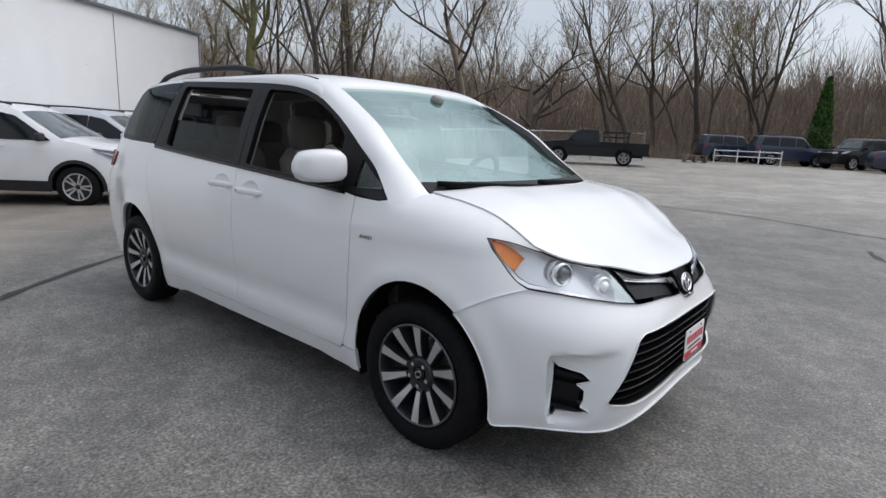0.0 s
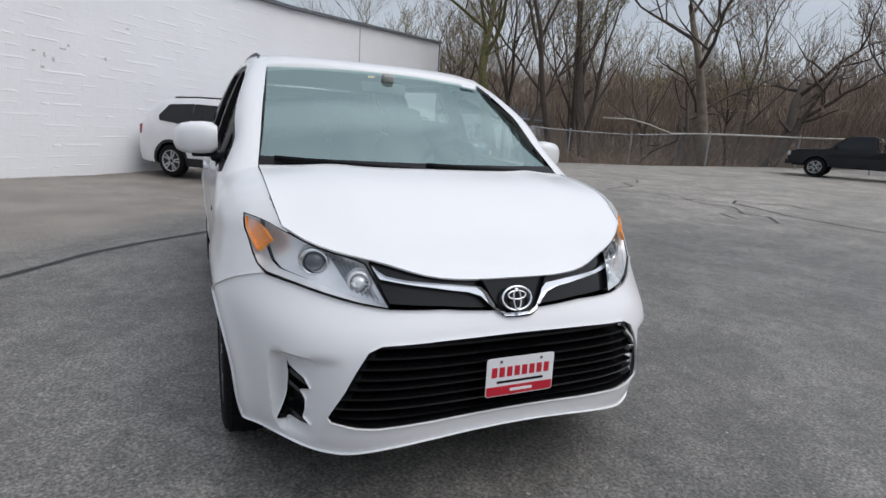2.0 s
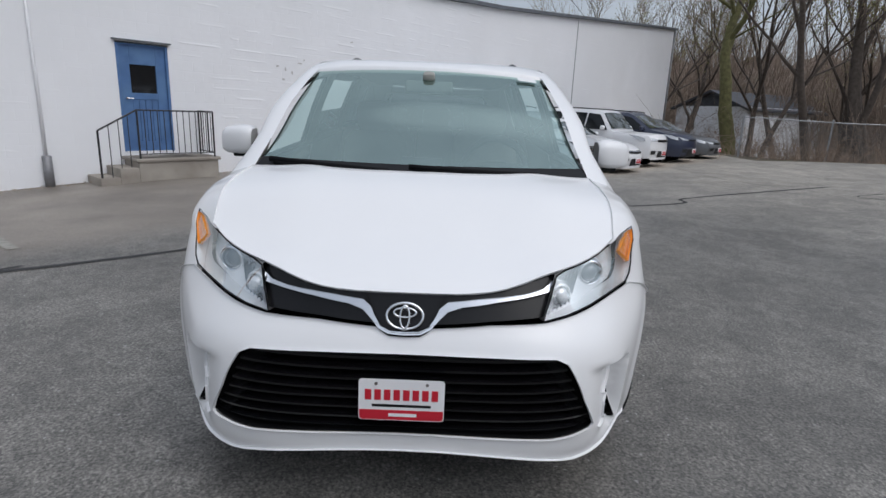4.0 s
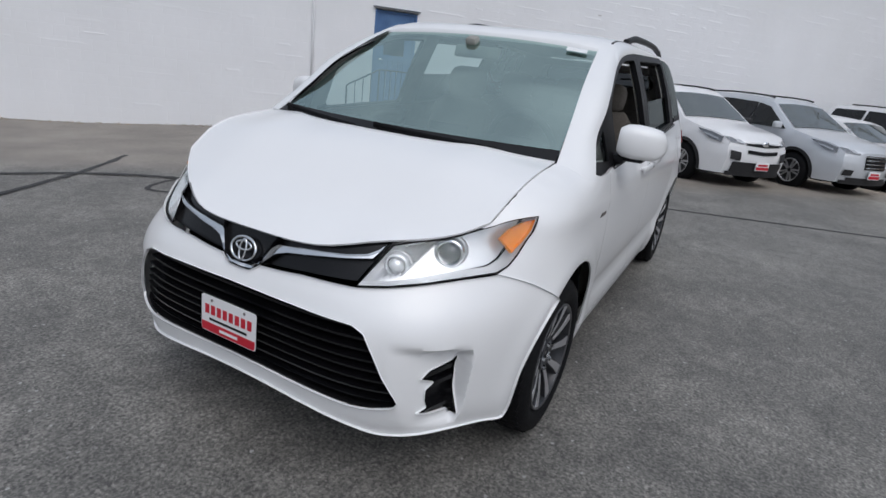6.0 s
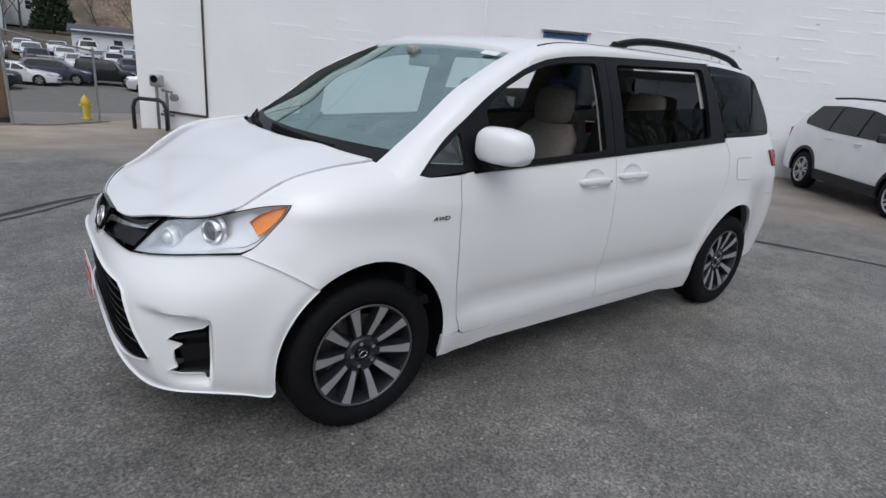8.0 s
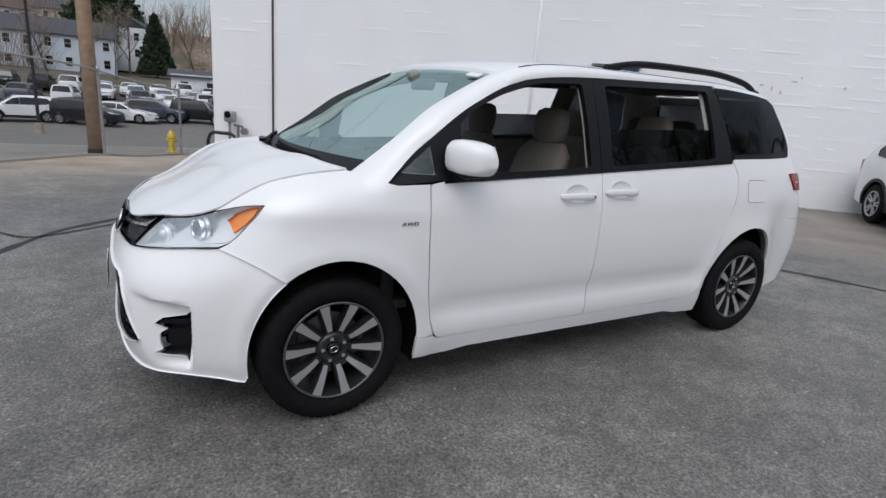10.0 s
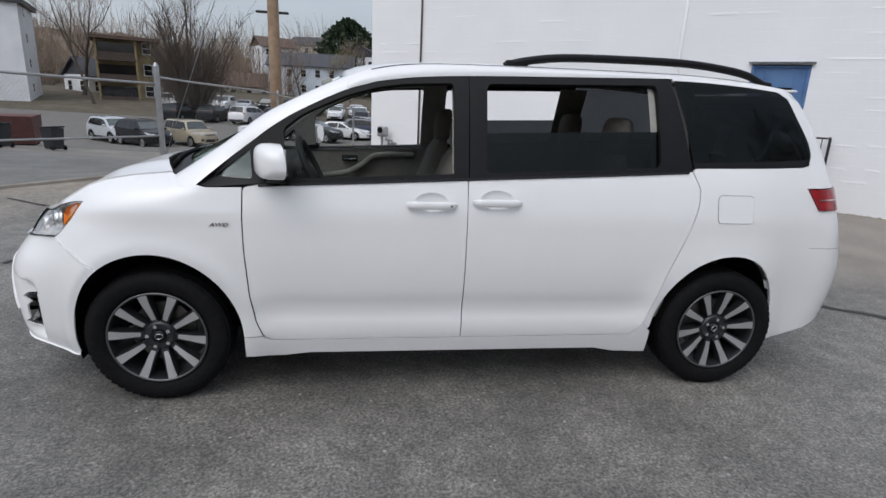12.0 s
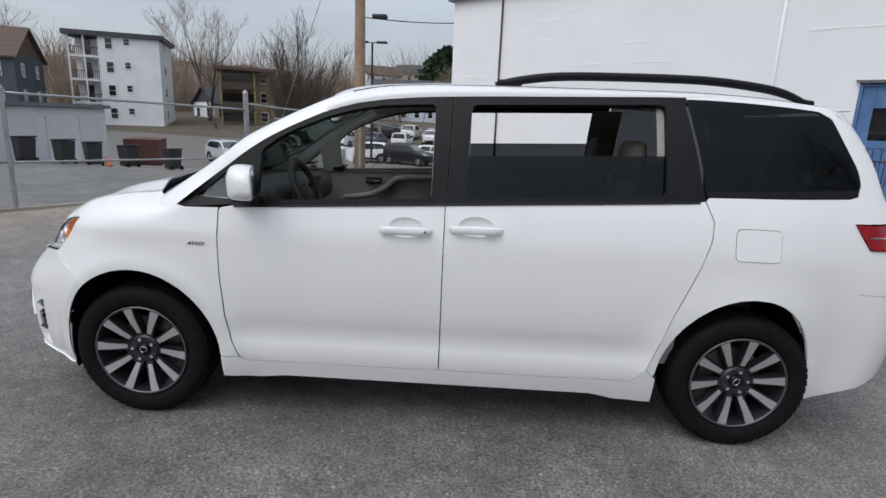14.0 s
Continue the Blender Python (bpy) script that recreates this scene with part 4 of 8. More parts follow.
first = wheel_unit()
first.parent = van
for i, (cx, s) in enumerate(((WB, 1), (WB, -1), (-WB, 1), (-WB, -1))):
    m = pose(cx, s * .858, .346, 0, 14 + 23 * i, 0 if s > 0 else 180)
    wheel = first if i == 0 else copy_thing(first, m)
    wheel.matrix_basis = m
    wheel.name = "wheel"
    for k in ("category",):
        if k in wheel:
            del wheel[k]

# wheel wells and underside
for cx in (WB, -WB):
    for s in (1, -1):
        v, f = lathe([(.43, .93), (.432, .80), (.435, .58), (.2, .57)], 40)
        vv = [(cx + x, s * y, .345 + z * 1.06) for x, y, z in v]
        keep = [q for q in f if all(vv[i][2] > .17 for i in q)]
        mesh_part("wheel_well", vv, keep, MATT_BLACK, van, "black wheel arch liner")
for nm, size, at in (("floor_pan", (2.16, 1.72, .06), (0, 0, .27)), ("front_subframe", (.74, 1.1, .10), (1.55, 0, .36)), ("front_undertray", (.34, 1.3, .05), (2.10, 0, .33)), ("rear_subframe", (.86, 1.1, .10), (-1.52, 0, .40)), ("rear_undertray", (.40, 1.4, .06), (-2.16, 0, .34))):
    bm = bmesh.new()
    box_into(bm, size, pose(*at), .015)
    part(nm, bm, MATT_BLACK, van, "black underside panel")

# cabin
bm = bmesh.new()
box_into(bm, (3.4, 1.66, .05), pose(-.45, 0, .48), .01)
box_into(bm, (.08, 1.62, .55), pose(1.20, 0, .74), .02)
part("cabin_floor", bm, DASH, van)
vs, fs = [], []
for i in range(25):
    x = -2.15 + 2.60 * i / 24
    for j in range(13):
        p = roof_pt(x, .04 + .92 * j / 12)
        vs.append((p[0] - .01, p[1] * .975, p[2] - .02))
for i in range(24):
    for j in range(12):
        fs.append((i * 13 + j, i * 13 + j + 1, (i + 1) * 13 + j + 1, (i + 1) * 13 + j))
mesh_part("headliner", vs, fs, HEADLINER, van, "light grey headliner")
# dashboard
bm = bmesh.new()
box_into(bm, (.52, 1.56, .20), pose(1.18, 0, 1.035, 0, 4, 0), .07, 4)
box_into(bm, (.30, 1.50, .30), pose(1.20, 0, .82), .05)
box_into(bm, (.24, .40, .14), pose(1.00, .40, 1.09, 0, 12, 0), .05, 3)
part("dashboard", bm, DASH, van, "dark dashboard")
bm = bmesh.new()
box_into(bm, (.02, .24, .17), pose(.88, -.02, 1.10, 0, -14, 0), .01)
part("centre_screen", bm, GLOSS_BLACK, van)
# steering wheel
cpos, tl = Vector((.79, .40, 1.125)), Matrix.Rotation(radians(25), 4, "Y")
T = Matrix.Translation(cpos) @ tl
pts = [T @ Vector((0, .185 * math.cos(a), .185 * math.sin(a))) for a in [2 * math.pi * i / 32 for i in range(32)]]
v, f = tube(pts, .019, 8, closed=True)
sw = mesh_part("steering_wheel", v, f, DASH, van, "dark steering wheel")
bm = bmesh.new()
box_into(bm, (.05, .16, .12), T @ pose(.02, 0, 0), .03)
box_into(bm, (.02, .34, .04), T @ pose(.02, 0, 0), .008)
box_into(bm, (.02, .05, .17), T @ pose(.02, 0, -.09), .008)
box_into(bm, (.30, .06, .06), T @ pose(.18, 0, 0), .02)
part("steering_hub", bm, DASH, sw)


def soft_box(name, sections, material, parent, label="", seg=20, power=.55):
    """A cushion: rounded sections of (centre, half width across y, half depth along x, tilt)."""
    vs, fs = [], []
    for c, hy, hx in sections:
        for j in range(seg):
            a = 2 * math.pi * j / seg
            ca, sa = math.cos(a), math.sin(a)
            vs.append((c[0] + hx * math.copysign(abs(ca) ** power, ca), c[1] + hy * math.copysign(abs(sa) ** power, sa), c[2]))
    k = len(sections)
    for i in range(k - 1):
        for j in range(seg):
            fs.append((i * seg + j, i * seg + (j + 1) % seg, (i + 1) * seg + (j + 1) % seg, (i + 1) * seg + j))
    fs.append(tuple(range(seg))[::-1])
    fs.append(tuple((k - 1) * seg + j for j in range(seg)))
    return mesh_part(name, vs, fs, material, parent, label, True, 60)


def seat(x, y, w, kind):
    back = []
    for t in range(9):
        u = t / 8
        z = .74 + .54 * u
        k = (.6 if t == 0 else 1) * (1 - .12 * u) * (.72 if t == 8 else 1)
        back.append(((x - .20 - .17 * u, y, z), w * k, (.085 - .03 * u) * (.6 if t == 8 else 1)))
    b = soft_box("seat_back", back, FABRIC, van, "grey fabric seat back")
    soft_box("seat_cushion", [((x + .06, y, .58), w * .9, .24), ((x + .07, y, .62), w, .28), ((x + .07, y, .72), w * .98, .28), ((x + .06, y, .755), w * .85, .24)], FABRIC, b)
    head = [((x - .375 - .02 * u, y, 1.275 + .19 * u), .145 * k, .062 * k) for u, k in ((0, .7), (.12, .92), (.4, 1), (.7, .98), (.9, .85), (1, .5))]
    soft_box("headrest", head, FABRIC, b, "grey fabric headrest", power=.75)
    for d in (-.06, .06):
        bm = bmesh.new()
        cyl_into(bm, .006, .006, (x - .365, y + d, 1.22), (x - .375, y + d, 1.30), 6)
        part("headrest_post", bm, CHROME, b)


for y in (.40, -.40):
    seat(.32, y, .255, 0)
    seat(-.64, y, .25, 1)
for y in (.45, 0, -.45):
    seat(-1.55, y, .22, 2)
# inner door skins
for s in (1, -1):
    for x0, x1 in ((1.05, .0), (-.05, -1.20)):
        o = [(x0, .40), (x1, .40), (x1, belt(x1) - .012), (x0, belt(x0) - .012)]
        panel("inner_door_skin", o, lambda x, z: (x, s * (side_y(x, z) - .075), z), INTERIOR, van, (), .15, .0, "", flip=(s < 0))
    # sculpted inner door: a raised sweep down to the armrest, with its release handle
    pts = smooth_line([(.10, s * .872, 1.115), (.32, s * .868, 1.112), (.44, s * .866, 1.09), (.53, s * .862, 1.02), (.66, s * .858, .96), (.86, s * .858, .93)], 6)
    v, f = tube(pts, .024, 8)
    arm = mesh_part("armrest", v, f, INTERIOR, van, "grey swept armrest")
    bm = bmesh.new()
    box_into(bm, (.13, .012, .05), pose(.62, s * .872, 1.075), .012)
    part("handle_recess", bm, DASH, arm)
    bm = bmesh.new()
    box_into(bm, (.10, .016, .014), pose(.62, s * .864, 1.068, 0, 6, 0), .006)
    part("release_handle", bm, CHROME, arm, "chrome release handle")
    # inner window ledge between skin and outer panel
    vs = []
    for x in [1.04 - .14 * i for i in range(17)]:
        vs += [(x, s * (side_y(x, belt(x)) - .078), belt(x) - .012), (x, s * (side_y(x, belt(x)) - .004), belt(x) - .008)]
    mesh_part("window_ledge", vs, [(2 * i, 2 * i + 1, 2 * i + 3, 2 * i + 2) for i in range(16)], DASH, van)
    # middle and rear pillar trims
    for x, w in ((-.035, .09), (-1.14, .11)):
        vs = []
        for i in range(9):
            z = 1.12 + .53 * i / 8
            yy = side_y(x, z) - .045
            vs += [(x - w, s * yy, z), (x + w, s * yy, z)]
        mesh_part("pillar_trim", vs, [(2 * i, 2 * i + 1, 2 * i + 3, 2 * i + 2) for i in range(8)], INTERIOR, van)
# inside mirror
bm = bmesh.new()
box_into(bm, (.03, .28, .07), pose(.66, .0, 1.545, 0, -15, 0), .014, 3)
box_into(bm, (.07, .07, .05), pose(.735, 0, 1.60, 0, 20, 0), .02)
part("inside_mirror", bm, INTERIOR, van, "grey inside mirror")
# lit courtesy lamp under the headliner
COURTESY = bpy.data.materials.new("courtesy_lamp")
COURTESY.use_nodes = True
COURTESY.node_tree.nodes["Principled BSDF"].inputs["Emission Color"].default_value = (1.0, .62, .25, 1)
COURTESY.node_tree.nodes["Principled BSDF"].inputs["Emission Strength"].default_value = 1.5
bm = bmesh.new()
box_into(bm, (.07, .05, .02), pose(-.62, .30, 1.725), .008)
part("courtesy_lamp", bm, COURTESY, van, "small lit warm courtesy lamp")
# drive letters on the wings
for s in (1, -1):
    c = bpy.data.curves.new("drive_letters", "FONT")
    c.body, c.size, c.align_x, c.align_y, c.extrude, c.shear = "AWD", .025, "CENTER", "CENTER", .002, .3
    o = bpy.data.objects.new("drive_letters", c)
    me = bpy.data.meshes.new_from_object(o)
    bpy.data.objects.remove(o)
    me.materials.append(BRAKE)
    me.transform(Matrix.Translation((1.185, s * (side_y(1.185, .935) + .003), .935)) @ Matrix(((-s, 0, 0, 0), (0, 0, s, 0), (0, 1, 0, 0), (0, 0, 0, 1))) @ Matrix.Diagonal((1.4, 1, 1, 1)))
    ob = new("drive_letters", me)
    ob.parent = van


def tuck(p):
    """The body's final shape: the nose drawn in and slightly tapered, the tail lowered and tapered."""
    def ease(k):
        k = max(0.0, min(1.0, k))
        return k * k * (3 - 2 * k)

    a, b, c = ease((p.x - 1.72) / .53), ease((-1.55 - p.x) / .7), ease((-1.2 - p.x) / 1.0)
    z = p.z + a * .09 * (.55 - p.z) - c * .045 * max(0.0, min(1.0, (p.z - 1.2) / .5))
    # the glasshouse stands tall over the belt line
    z += .032 * ease((p.z - 1.2) / .25) * (1 - ease((p.z - 1.68) / .09)) * ease((1.25 - p.x) / .3)
    return p.x - .08 * a + .15 * b, p.y * (1 - .065 * a - .05 * b), z


for ob in van.children_recursive:
    if ob.type != "MESH" or ob.parent == plate or ob.parent.name.startswith(("wheel", "rim", "tyre", "hub")):
        continue
    for v in ob.data.vertices:
        v.co = tuck(v.co)

# ---- ground ----
WALL_A = radians(138.0)
WD, WN = Vector((math.cos(WALL_A), math.sin(WALL_A), 0)), Vector((math.sin(WALL_A), -math.cos(WALL_A), 0))
WALL_OFF = -8.71


def on_wall(s, out=0.0, z=0.0):
    """A point s metres along the building's wall, out metres in front of it."""
    return Vector((WD.x * s + WN.x * (WALL_OFF + out), WD.y * s + WN.y * (WALL_OFF + out), z))


def across(x, y):
    """The plots beyond the street lie turned by a few degrees to the lot."""
    if y > -17.5:
        return x, y
    c, q = math.cos(radians(3.3)), math.sin(radians(3.3))
    return c * x - q * (y - 3.8), q * x + c * (y - 3.8) + 3.8


def ground_z(x, y):
    z = 0.0
    if y > 5:
        z += .024 * (min(y, 30) - 5)
    if y < -4:
        z -= .02 * min(-4 - y, 5)
    # down to the street, then up again across the far lot
    if y < -11:
        z -= .088 * min(-11 - y, 24)
    if y < -38:
        z += .034 * min(-38 - y, 45)
    # the apron falls a little towards the street end of the building
    w = -(WN.x * x + WN.y * y) - 3.0
    q = WD.x * x + WD.y * y
    if w > 0:
        z -= .24 * min(1.0, w / 5) * max(0.0, min(1.0, (1.0 - q) / 6)) * max(0.0, min(1.0, (q + 30) / 8))
    if w > 0:
        z -= .10 * min(1.0, w / 4) * max(0.0, min(1.0, (q - 2) / 3, (22 - q) / 5))
    r = math.hypot(x, y)
    if r > 60:
        z += .055 * (min(r, 420) - 60) * (0.65 + 0.35 * noise.noise((x * .012, y * .012, 3.0)))
    # the bank down behind the lot
    e = (-15.5 - x) * .97 + (y - 16) * .10
    if e > 0 and y > 12:
        z -= min(e, 8) * .28 * min(1, (y - 12) / 6)
    return z


ASPHALT = bpy.data.materials.new("worn_asphalt")
ASPHALT.use_nodes = True
n_, l_ = ASPHALT.node_tree.nodes, ASPHALT.node_tree.links
p_ = n_["Principled BSDF"]
p_.inputs["Roughness"].default_value, p_.inputs["Specular IOR Level"].default_value = .52, .5
geo = n_.new("ShaderNodeTexCoord")


def tex(scale, detail=4, kind="ShaderNodeTexNoise"):
    t = n_.new(kind)
    t.inputs["Scale"].default_value = scale
    if "Detail" in t.inputs:
        t.inputs["Detail"].default_value = detail
    l_.new(geo.outputs["Object"], t.inputs["Vector"])
    return t


def ramp(src, a, b, ca, cb):
    r = n_.new("ShaderNodeValToRGB")
    r.color_ramp.elements[0].position, r.color_ramp.elements[1].position = a, b
    r.color_ramp.elements[0].color, r.color_ramp.elements[1].color = ca, cb
    l_.new(src, r.inputs[0])
    return r.outputs[0]


def mixc(fac, a, b, mode="MIX"):
    m = n_.new("ShaderNodeMix")
    m.data_type, m.blend_type = "RGBA", mode
    if isinstance(fac, float):
        m.inputs[0].default_value = fac
    else:
        l_.new(fac, m.inputs[0])
    l_.new(a, m.inputs[6])
    l_.new(b, m.inputs[7])
    return m.outputs[2]


slow = ramp(tex(.35, 6).outputs["Fac"], .35, .68, (.144, .139, .132, 1), (.206, .199, .189, 1))
stain = ramp(tex(1.7, 8).outputs["Fac"], .40, .64, (.78, .78, .78, 1), (1.10, 1.095, 1.09, 1))
base = mixc(1.0, slow, stain, "MULTIPLY")
patchy = ramp(tex(9, 5).outputs["Fac"], .34, .66, (.80, .80, .80, 1), (1.18, 1.18, 1.17, 1))
base = mixc(1.0, base, patchy, "MULTIPLY")
# stones in the binder: each its own grey
stone = tex(115, 0, "ShaderNodeTexVoronoi")
stones = ramp(stone.outputs["Color"], .15, .85, (.56, .56, .56, 1), (1.38, 1.37, 1.34, 1))
base = mixc(1.0, base, stones, "MULTIPLY")
grit = ramp(tex(60, 6).outputs["Fac"], .34, .66, (.58, .58, .575, 1), (1.38, 1.37, 1.35, 1))
base = mixc(1.0, base, grit, "MULTIPLY")
chip = tex(85, 0, "ShaderNodeTexVoronoi")
chips = ramp(chip.outputs["Color"], .93, .96, (0, 0, 0, 1), (1, 1, 1, 1))
light = n_.new("ShaderNodeRGB")
light.outputs[0].default_value = (.36, .355, .34, 1)
base = mixc(chips, base, light.outputs[0])
# browner and paler apron beside the building
sep = n_.new("ShaderNodeVectorMath")
sep.operation = "DOT_PRODUCT"
sep.inputs[1].default_value = (WN.x, WN.y, 0)
l_.new(geo.outputs["Object"], sep.inputs[0])
wob = n_.new("ShaderNodeMath")
wob.operation = "MULTIPLY_ADD"
l_.new(tex(.5, 4).outputs["Fac"], wob.inputs[0])
wob.inputs[1].default_value = 1.2
l_.new(sep.outputs["Value"], wob.inputs[2])
apron = n_.new("ShaderNodeMapRange")
apron.inputs[1].default_value, apron.inputs[2].default_value, apron.inputs[3].default_value, apron.inputs[4].default_value = -2.6, -3.4, 0, .8
l_.new(wob.outputs[0], apron.inputs[0])
old = ramp(tex(1.1, 8).outputs["Fac"], .3, .7, (.165, .142, .120, 1), (.30, .265, .228, 1))
old = mixc(.6, old, mixc(1.0, old, grit, "MULTIPLY"))
base = mixc(apron.outputs[0], base, old)
# paler, slightly warmer asphalt towards the trees, dusty shoulder along the street fence


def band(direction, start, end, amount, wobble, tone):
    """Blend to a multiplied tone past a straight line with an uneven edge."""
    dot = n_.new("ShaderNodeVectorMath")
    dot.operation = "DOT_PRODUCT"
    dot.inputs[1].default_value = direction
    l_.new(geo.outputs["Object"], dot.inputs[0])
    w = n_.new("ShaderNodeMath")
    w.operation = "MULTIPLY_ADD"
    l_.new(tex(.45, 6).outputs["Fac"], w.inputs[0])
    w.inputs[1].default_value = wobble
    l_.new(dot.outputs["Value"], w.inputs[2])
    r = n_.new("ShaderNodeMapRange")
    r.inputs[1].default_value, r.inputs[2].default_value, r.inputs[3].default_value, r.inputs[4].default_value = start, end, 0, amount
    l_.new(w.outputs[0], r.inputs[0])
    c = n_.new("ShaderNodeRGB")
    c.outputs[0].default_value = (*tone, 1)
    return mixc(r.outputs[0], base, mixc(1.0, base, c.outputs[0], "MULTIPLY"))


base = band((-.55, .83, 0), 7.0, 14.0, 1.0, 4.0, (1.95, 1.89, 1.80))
base = band((.88, -.476, 0), 5.6, 8.2, .9, 1.5, (1.75, 1.58, 1.38))
base = band((.88, -.476, 0), 8.1, 8.4, 1.0, .3, (.54, .60, .68))
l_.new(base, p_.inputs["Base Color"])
bp_ = n_.new("ShaderNodeBump")
bp_.inputs["Strength"].default_value, bp_.inputs["Distance"].default_value = .5, .007
l_.new(tex(110, 6).outputs["Fac"], bp_.inputs["Height"])
l_.new(bp_.outputs[0], p_.inputs["Normal"])

SOIL = mat("leaf_litter_soil", (.085, .07, .048), .95, 0, .35, 3, bump=.6, bscale=20, second=(.12, .10, .07), sscale=.6)
STREET = mat("street_asphalt", (.150, .142, .130), .85, 0, .12, 2, bump=.3, bscale=80)
CONCRETE = mat("old_concrete", (.34, .31, .27), .9, 0, .15, 4, bump=.3, bscale=60, second=(.25, .22, .19), sscale=2)
TAR = mat("crack_sealant", (.018, .018, .019), .6, 0, .25, 20, bump=.3, bscale=60)
WALL_PAINT = mat("white_painted_masonry", (.83, .835, .855), .75, 0, .025, .8, bump=.0, bscale=9, second=(.80, .805, .82), sscale=.35)
# painted-over courses: faint relief along the wall
wn_, wl_ = WALL_PAINT.node_tree.nodes, WALL_PAINT.node_tree.links
wc = wn_.new("ShaderNodeTexCoord")
along = wn_.new("ShaderNodeVectorMath")
along.operation = "DOT_PRODUCT"
along.inputs[1].default_value = (WD.x, WD.y, 0)
wl_.new(wc.outputs["Object"], along.inputs[0])
wz = wn_.new("ShaderNodeSeparateXYZ")
wl_.new(wc.outputs["Object"], wz.inputs[0])
wv = wn_.new("ShaderNodeCombineXYZ")
wl_.new(along.outputs["Value"], wv.inputs[0])
wl_.new(wz.outputs["Z"], wv.inputs[1])
bt = wn_.new("ShaderNodeTexBrick")
bt.inputs["Scale"].default_value, bt.inputs["Mortar Size"].default_value, bt.inputs["Mortar Smooth"].default_value = 1.0, .006, .6
bt.inputs["Brick Width"].default_value, bt.inputs["Row Height"].default_value = .40, .20
bt.inputs["Color1"].default_value, bt.inputs["Color2"].default_value, bt.inputs["Mortar"].default_value = (1, 1, 1, 1), (.97, .97, .97, 1), (.55, .55, .55, 1)
wl_.new(wv.outputs[0], bt.inputs["Vector"])
wnz = wn_.new("ShaderNodeTexNoise")
wnz.inputs["Scale"].default_value, wnz.inputs["Detail"].default_value = 5.0, 6.0
wl_.new(wc.outputs["Object"], wnz.inputs["Vector"])
wsum = wn_.new("ShaderNodeMix")
wsum.inputs[0].default_value = .55
wl_.new(bt.outputs["Color"], wsum.inputs[2])
wl_.new(wnz.outputs["Fac"], wsum.inputs[3])
wb = wn_.new("ShaderNodeBump")
wb.inputs["Strength"].default_value, wb.inputs["Distance"].default_value = .3, .022
wl_.new(wsum.outputs[0], wb.inputs["Height"])
wl_.new(wb.outputs[0], wn_["Principled BSDF"].inputs["Normal"])
GREY_METAL = mat("grey_pipe", (.22, .22, .23), .5, .4, .15, 10)
GALV = mat("galvanised_steel", (.36, .37, .38), .45, .7, .15, 10)
BLUE_DOOR = mat("weathered_blue_paint", (.075, .16, .34), .6, 0, .15, 5, bump=.1, bscale=40, second=(.10, .20, .38), sscale=2)
DARK_GLASS = mat("dark_window", (.012, .013, .015), .08, 0, .2, 4, coat=.5)
BLACK_IRON = mat("black_iron", (.025, .025, .027), .5, .3, .2, 20)
WOOD_POLE = mat("weathered_pole_wood", (.30, .21, .14), .85, 0, .2, 6, bump=.3, bscale=40)
LINE_PAINT = mat("faded_line_paint", (.30, .29, .26), .85, 0, .25, 15)

# one sheet to the horizon, finer near the middle
def spread(n, near, far):
    out = []
    for i in range(-n, n + 1):
        t = i / n
        out.append(math.copysign(abs(t) * near + abs(t) ** 5 * (far - near), t))
    return out


gx = spread(60, 55, 900)
vs = [(x, y, ground_z(x, y)) for y in gx for x in gx]
k = len(gx)
fs = [(j * k + i, j * k + i + 1, (j + 1) * k + i + 1, (j + 1) * k + i) for j in range(k - 1) for i in range(k - 1)]
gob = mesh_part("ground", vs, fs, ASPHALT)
tagged(gob, "worn grey asphalt lot sloping gently to its edges", "ground", kind="structure")
# soil beyond the lot: assigned face by face
gob.data.materials.append(SOIL)
gob.data.materials.append(STREET)
for f in gob.data.polygons:
    c = f.center
    e = (-15.5 - c.x) * .97 + (c.y - 16) * .10
    far = math.hypot(c.x, c.y) > 62
    if (e > 0 and c.y > 11.5) or c.y > 36 or (far and not c.y < -18) or (c.y < -60):
        f.material_index = 1
    elif c.y < -26:
        f.material_index = 2


def ribbon(name, pts, width, material, label, cat, lift=.004, wob=.25, thick=0.0):
    """A thin strip laid on the ground along points."""
    line = smooth_line([(x, y, 0) for x, y in pts], 8)
    vs, n = [], len(line)
    for i, (x, y, _) in enumerate(line):
        a, b = Vector(line[max(i - 1, 0)]), Vector(line[min(i + 1, n - 1)])
        d = (b - a).normalized()
        j = .5 * noise.noise((x * 3, y * 3, 1)) * wob
        w = width * (.5 + wob * noise.noise((x * 5, y * 5, 7)))
        sx, sy = -d.y, d.x
        x, y = x + sx * j * width * 2, y + sy * j * width * 2
        for q in (-w, w):
            vs.append((x + sx * q, y + sy * q, ground_z(x, y) + lift))
    fs = [(2 * i, 2 * i + 1, 2 * i + 3, 2 * i + 2) for i in range(n - 1)]
    return tagged(mesh_part(name, vs, fs, material), label, cat, kind="structure")


SEAL = "dark tar crack sealing line on the asphalt"
CR = "crack"
ribbon("crack_seal", [(-8.6, 9.0), (-6.5, 4.9), (-5.62, 4.2), (-3.97, .45), (-3.37, -.25), (-2.9, -.95), (-2.1, -1.85), (-1.2, -2.5), (-.5, -3.3), (.35, -4.4), (1.34, -4.07 - .9)], .075, TAR, SEAL, CR)
ribbon("crack_seal", [(-.6, -5.45), (.33, -4.65), (1.34, -4.07), (2.33, -3.55), (3.0, -2.9), (3.45, -1.9), (3.65, -1.45)], .07, TAR, SEAL, CR)
ribbon("crack_seal", [(2.1, -3.6), (3.0, -2.85), (3.43, -3.11), (4.2, -3.75), (5.4, -4.6)], .05, TAR, SEAL, CR)
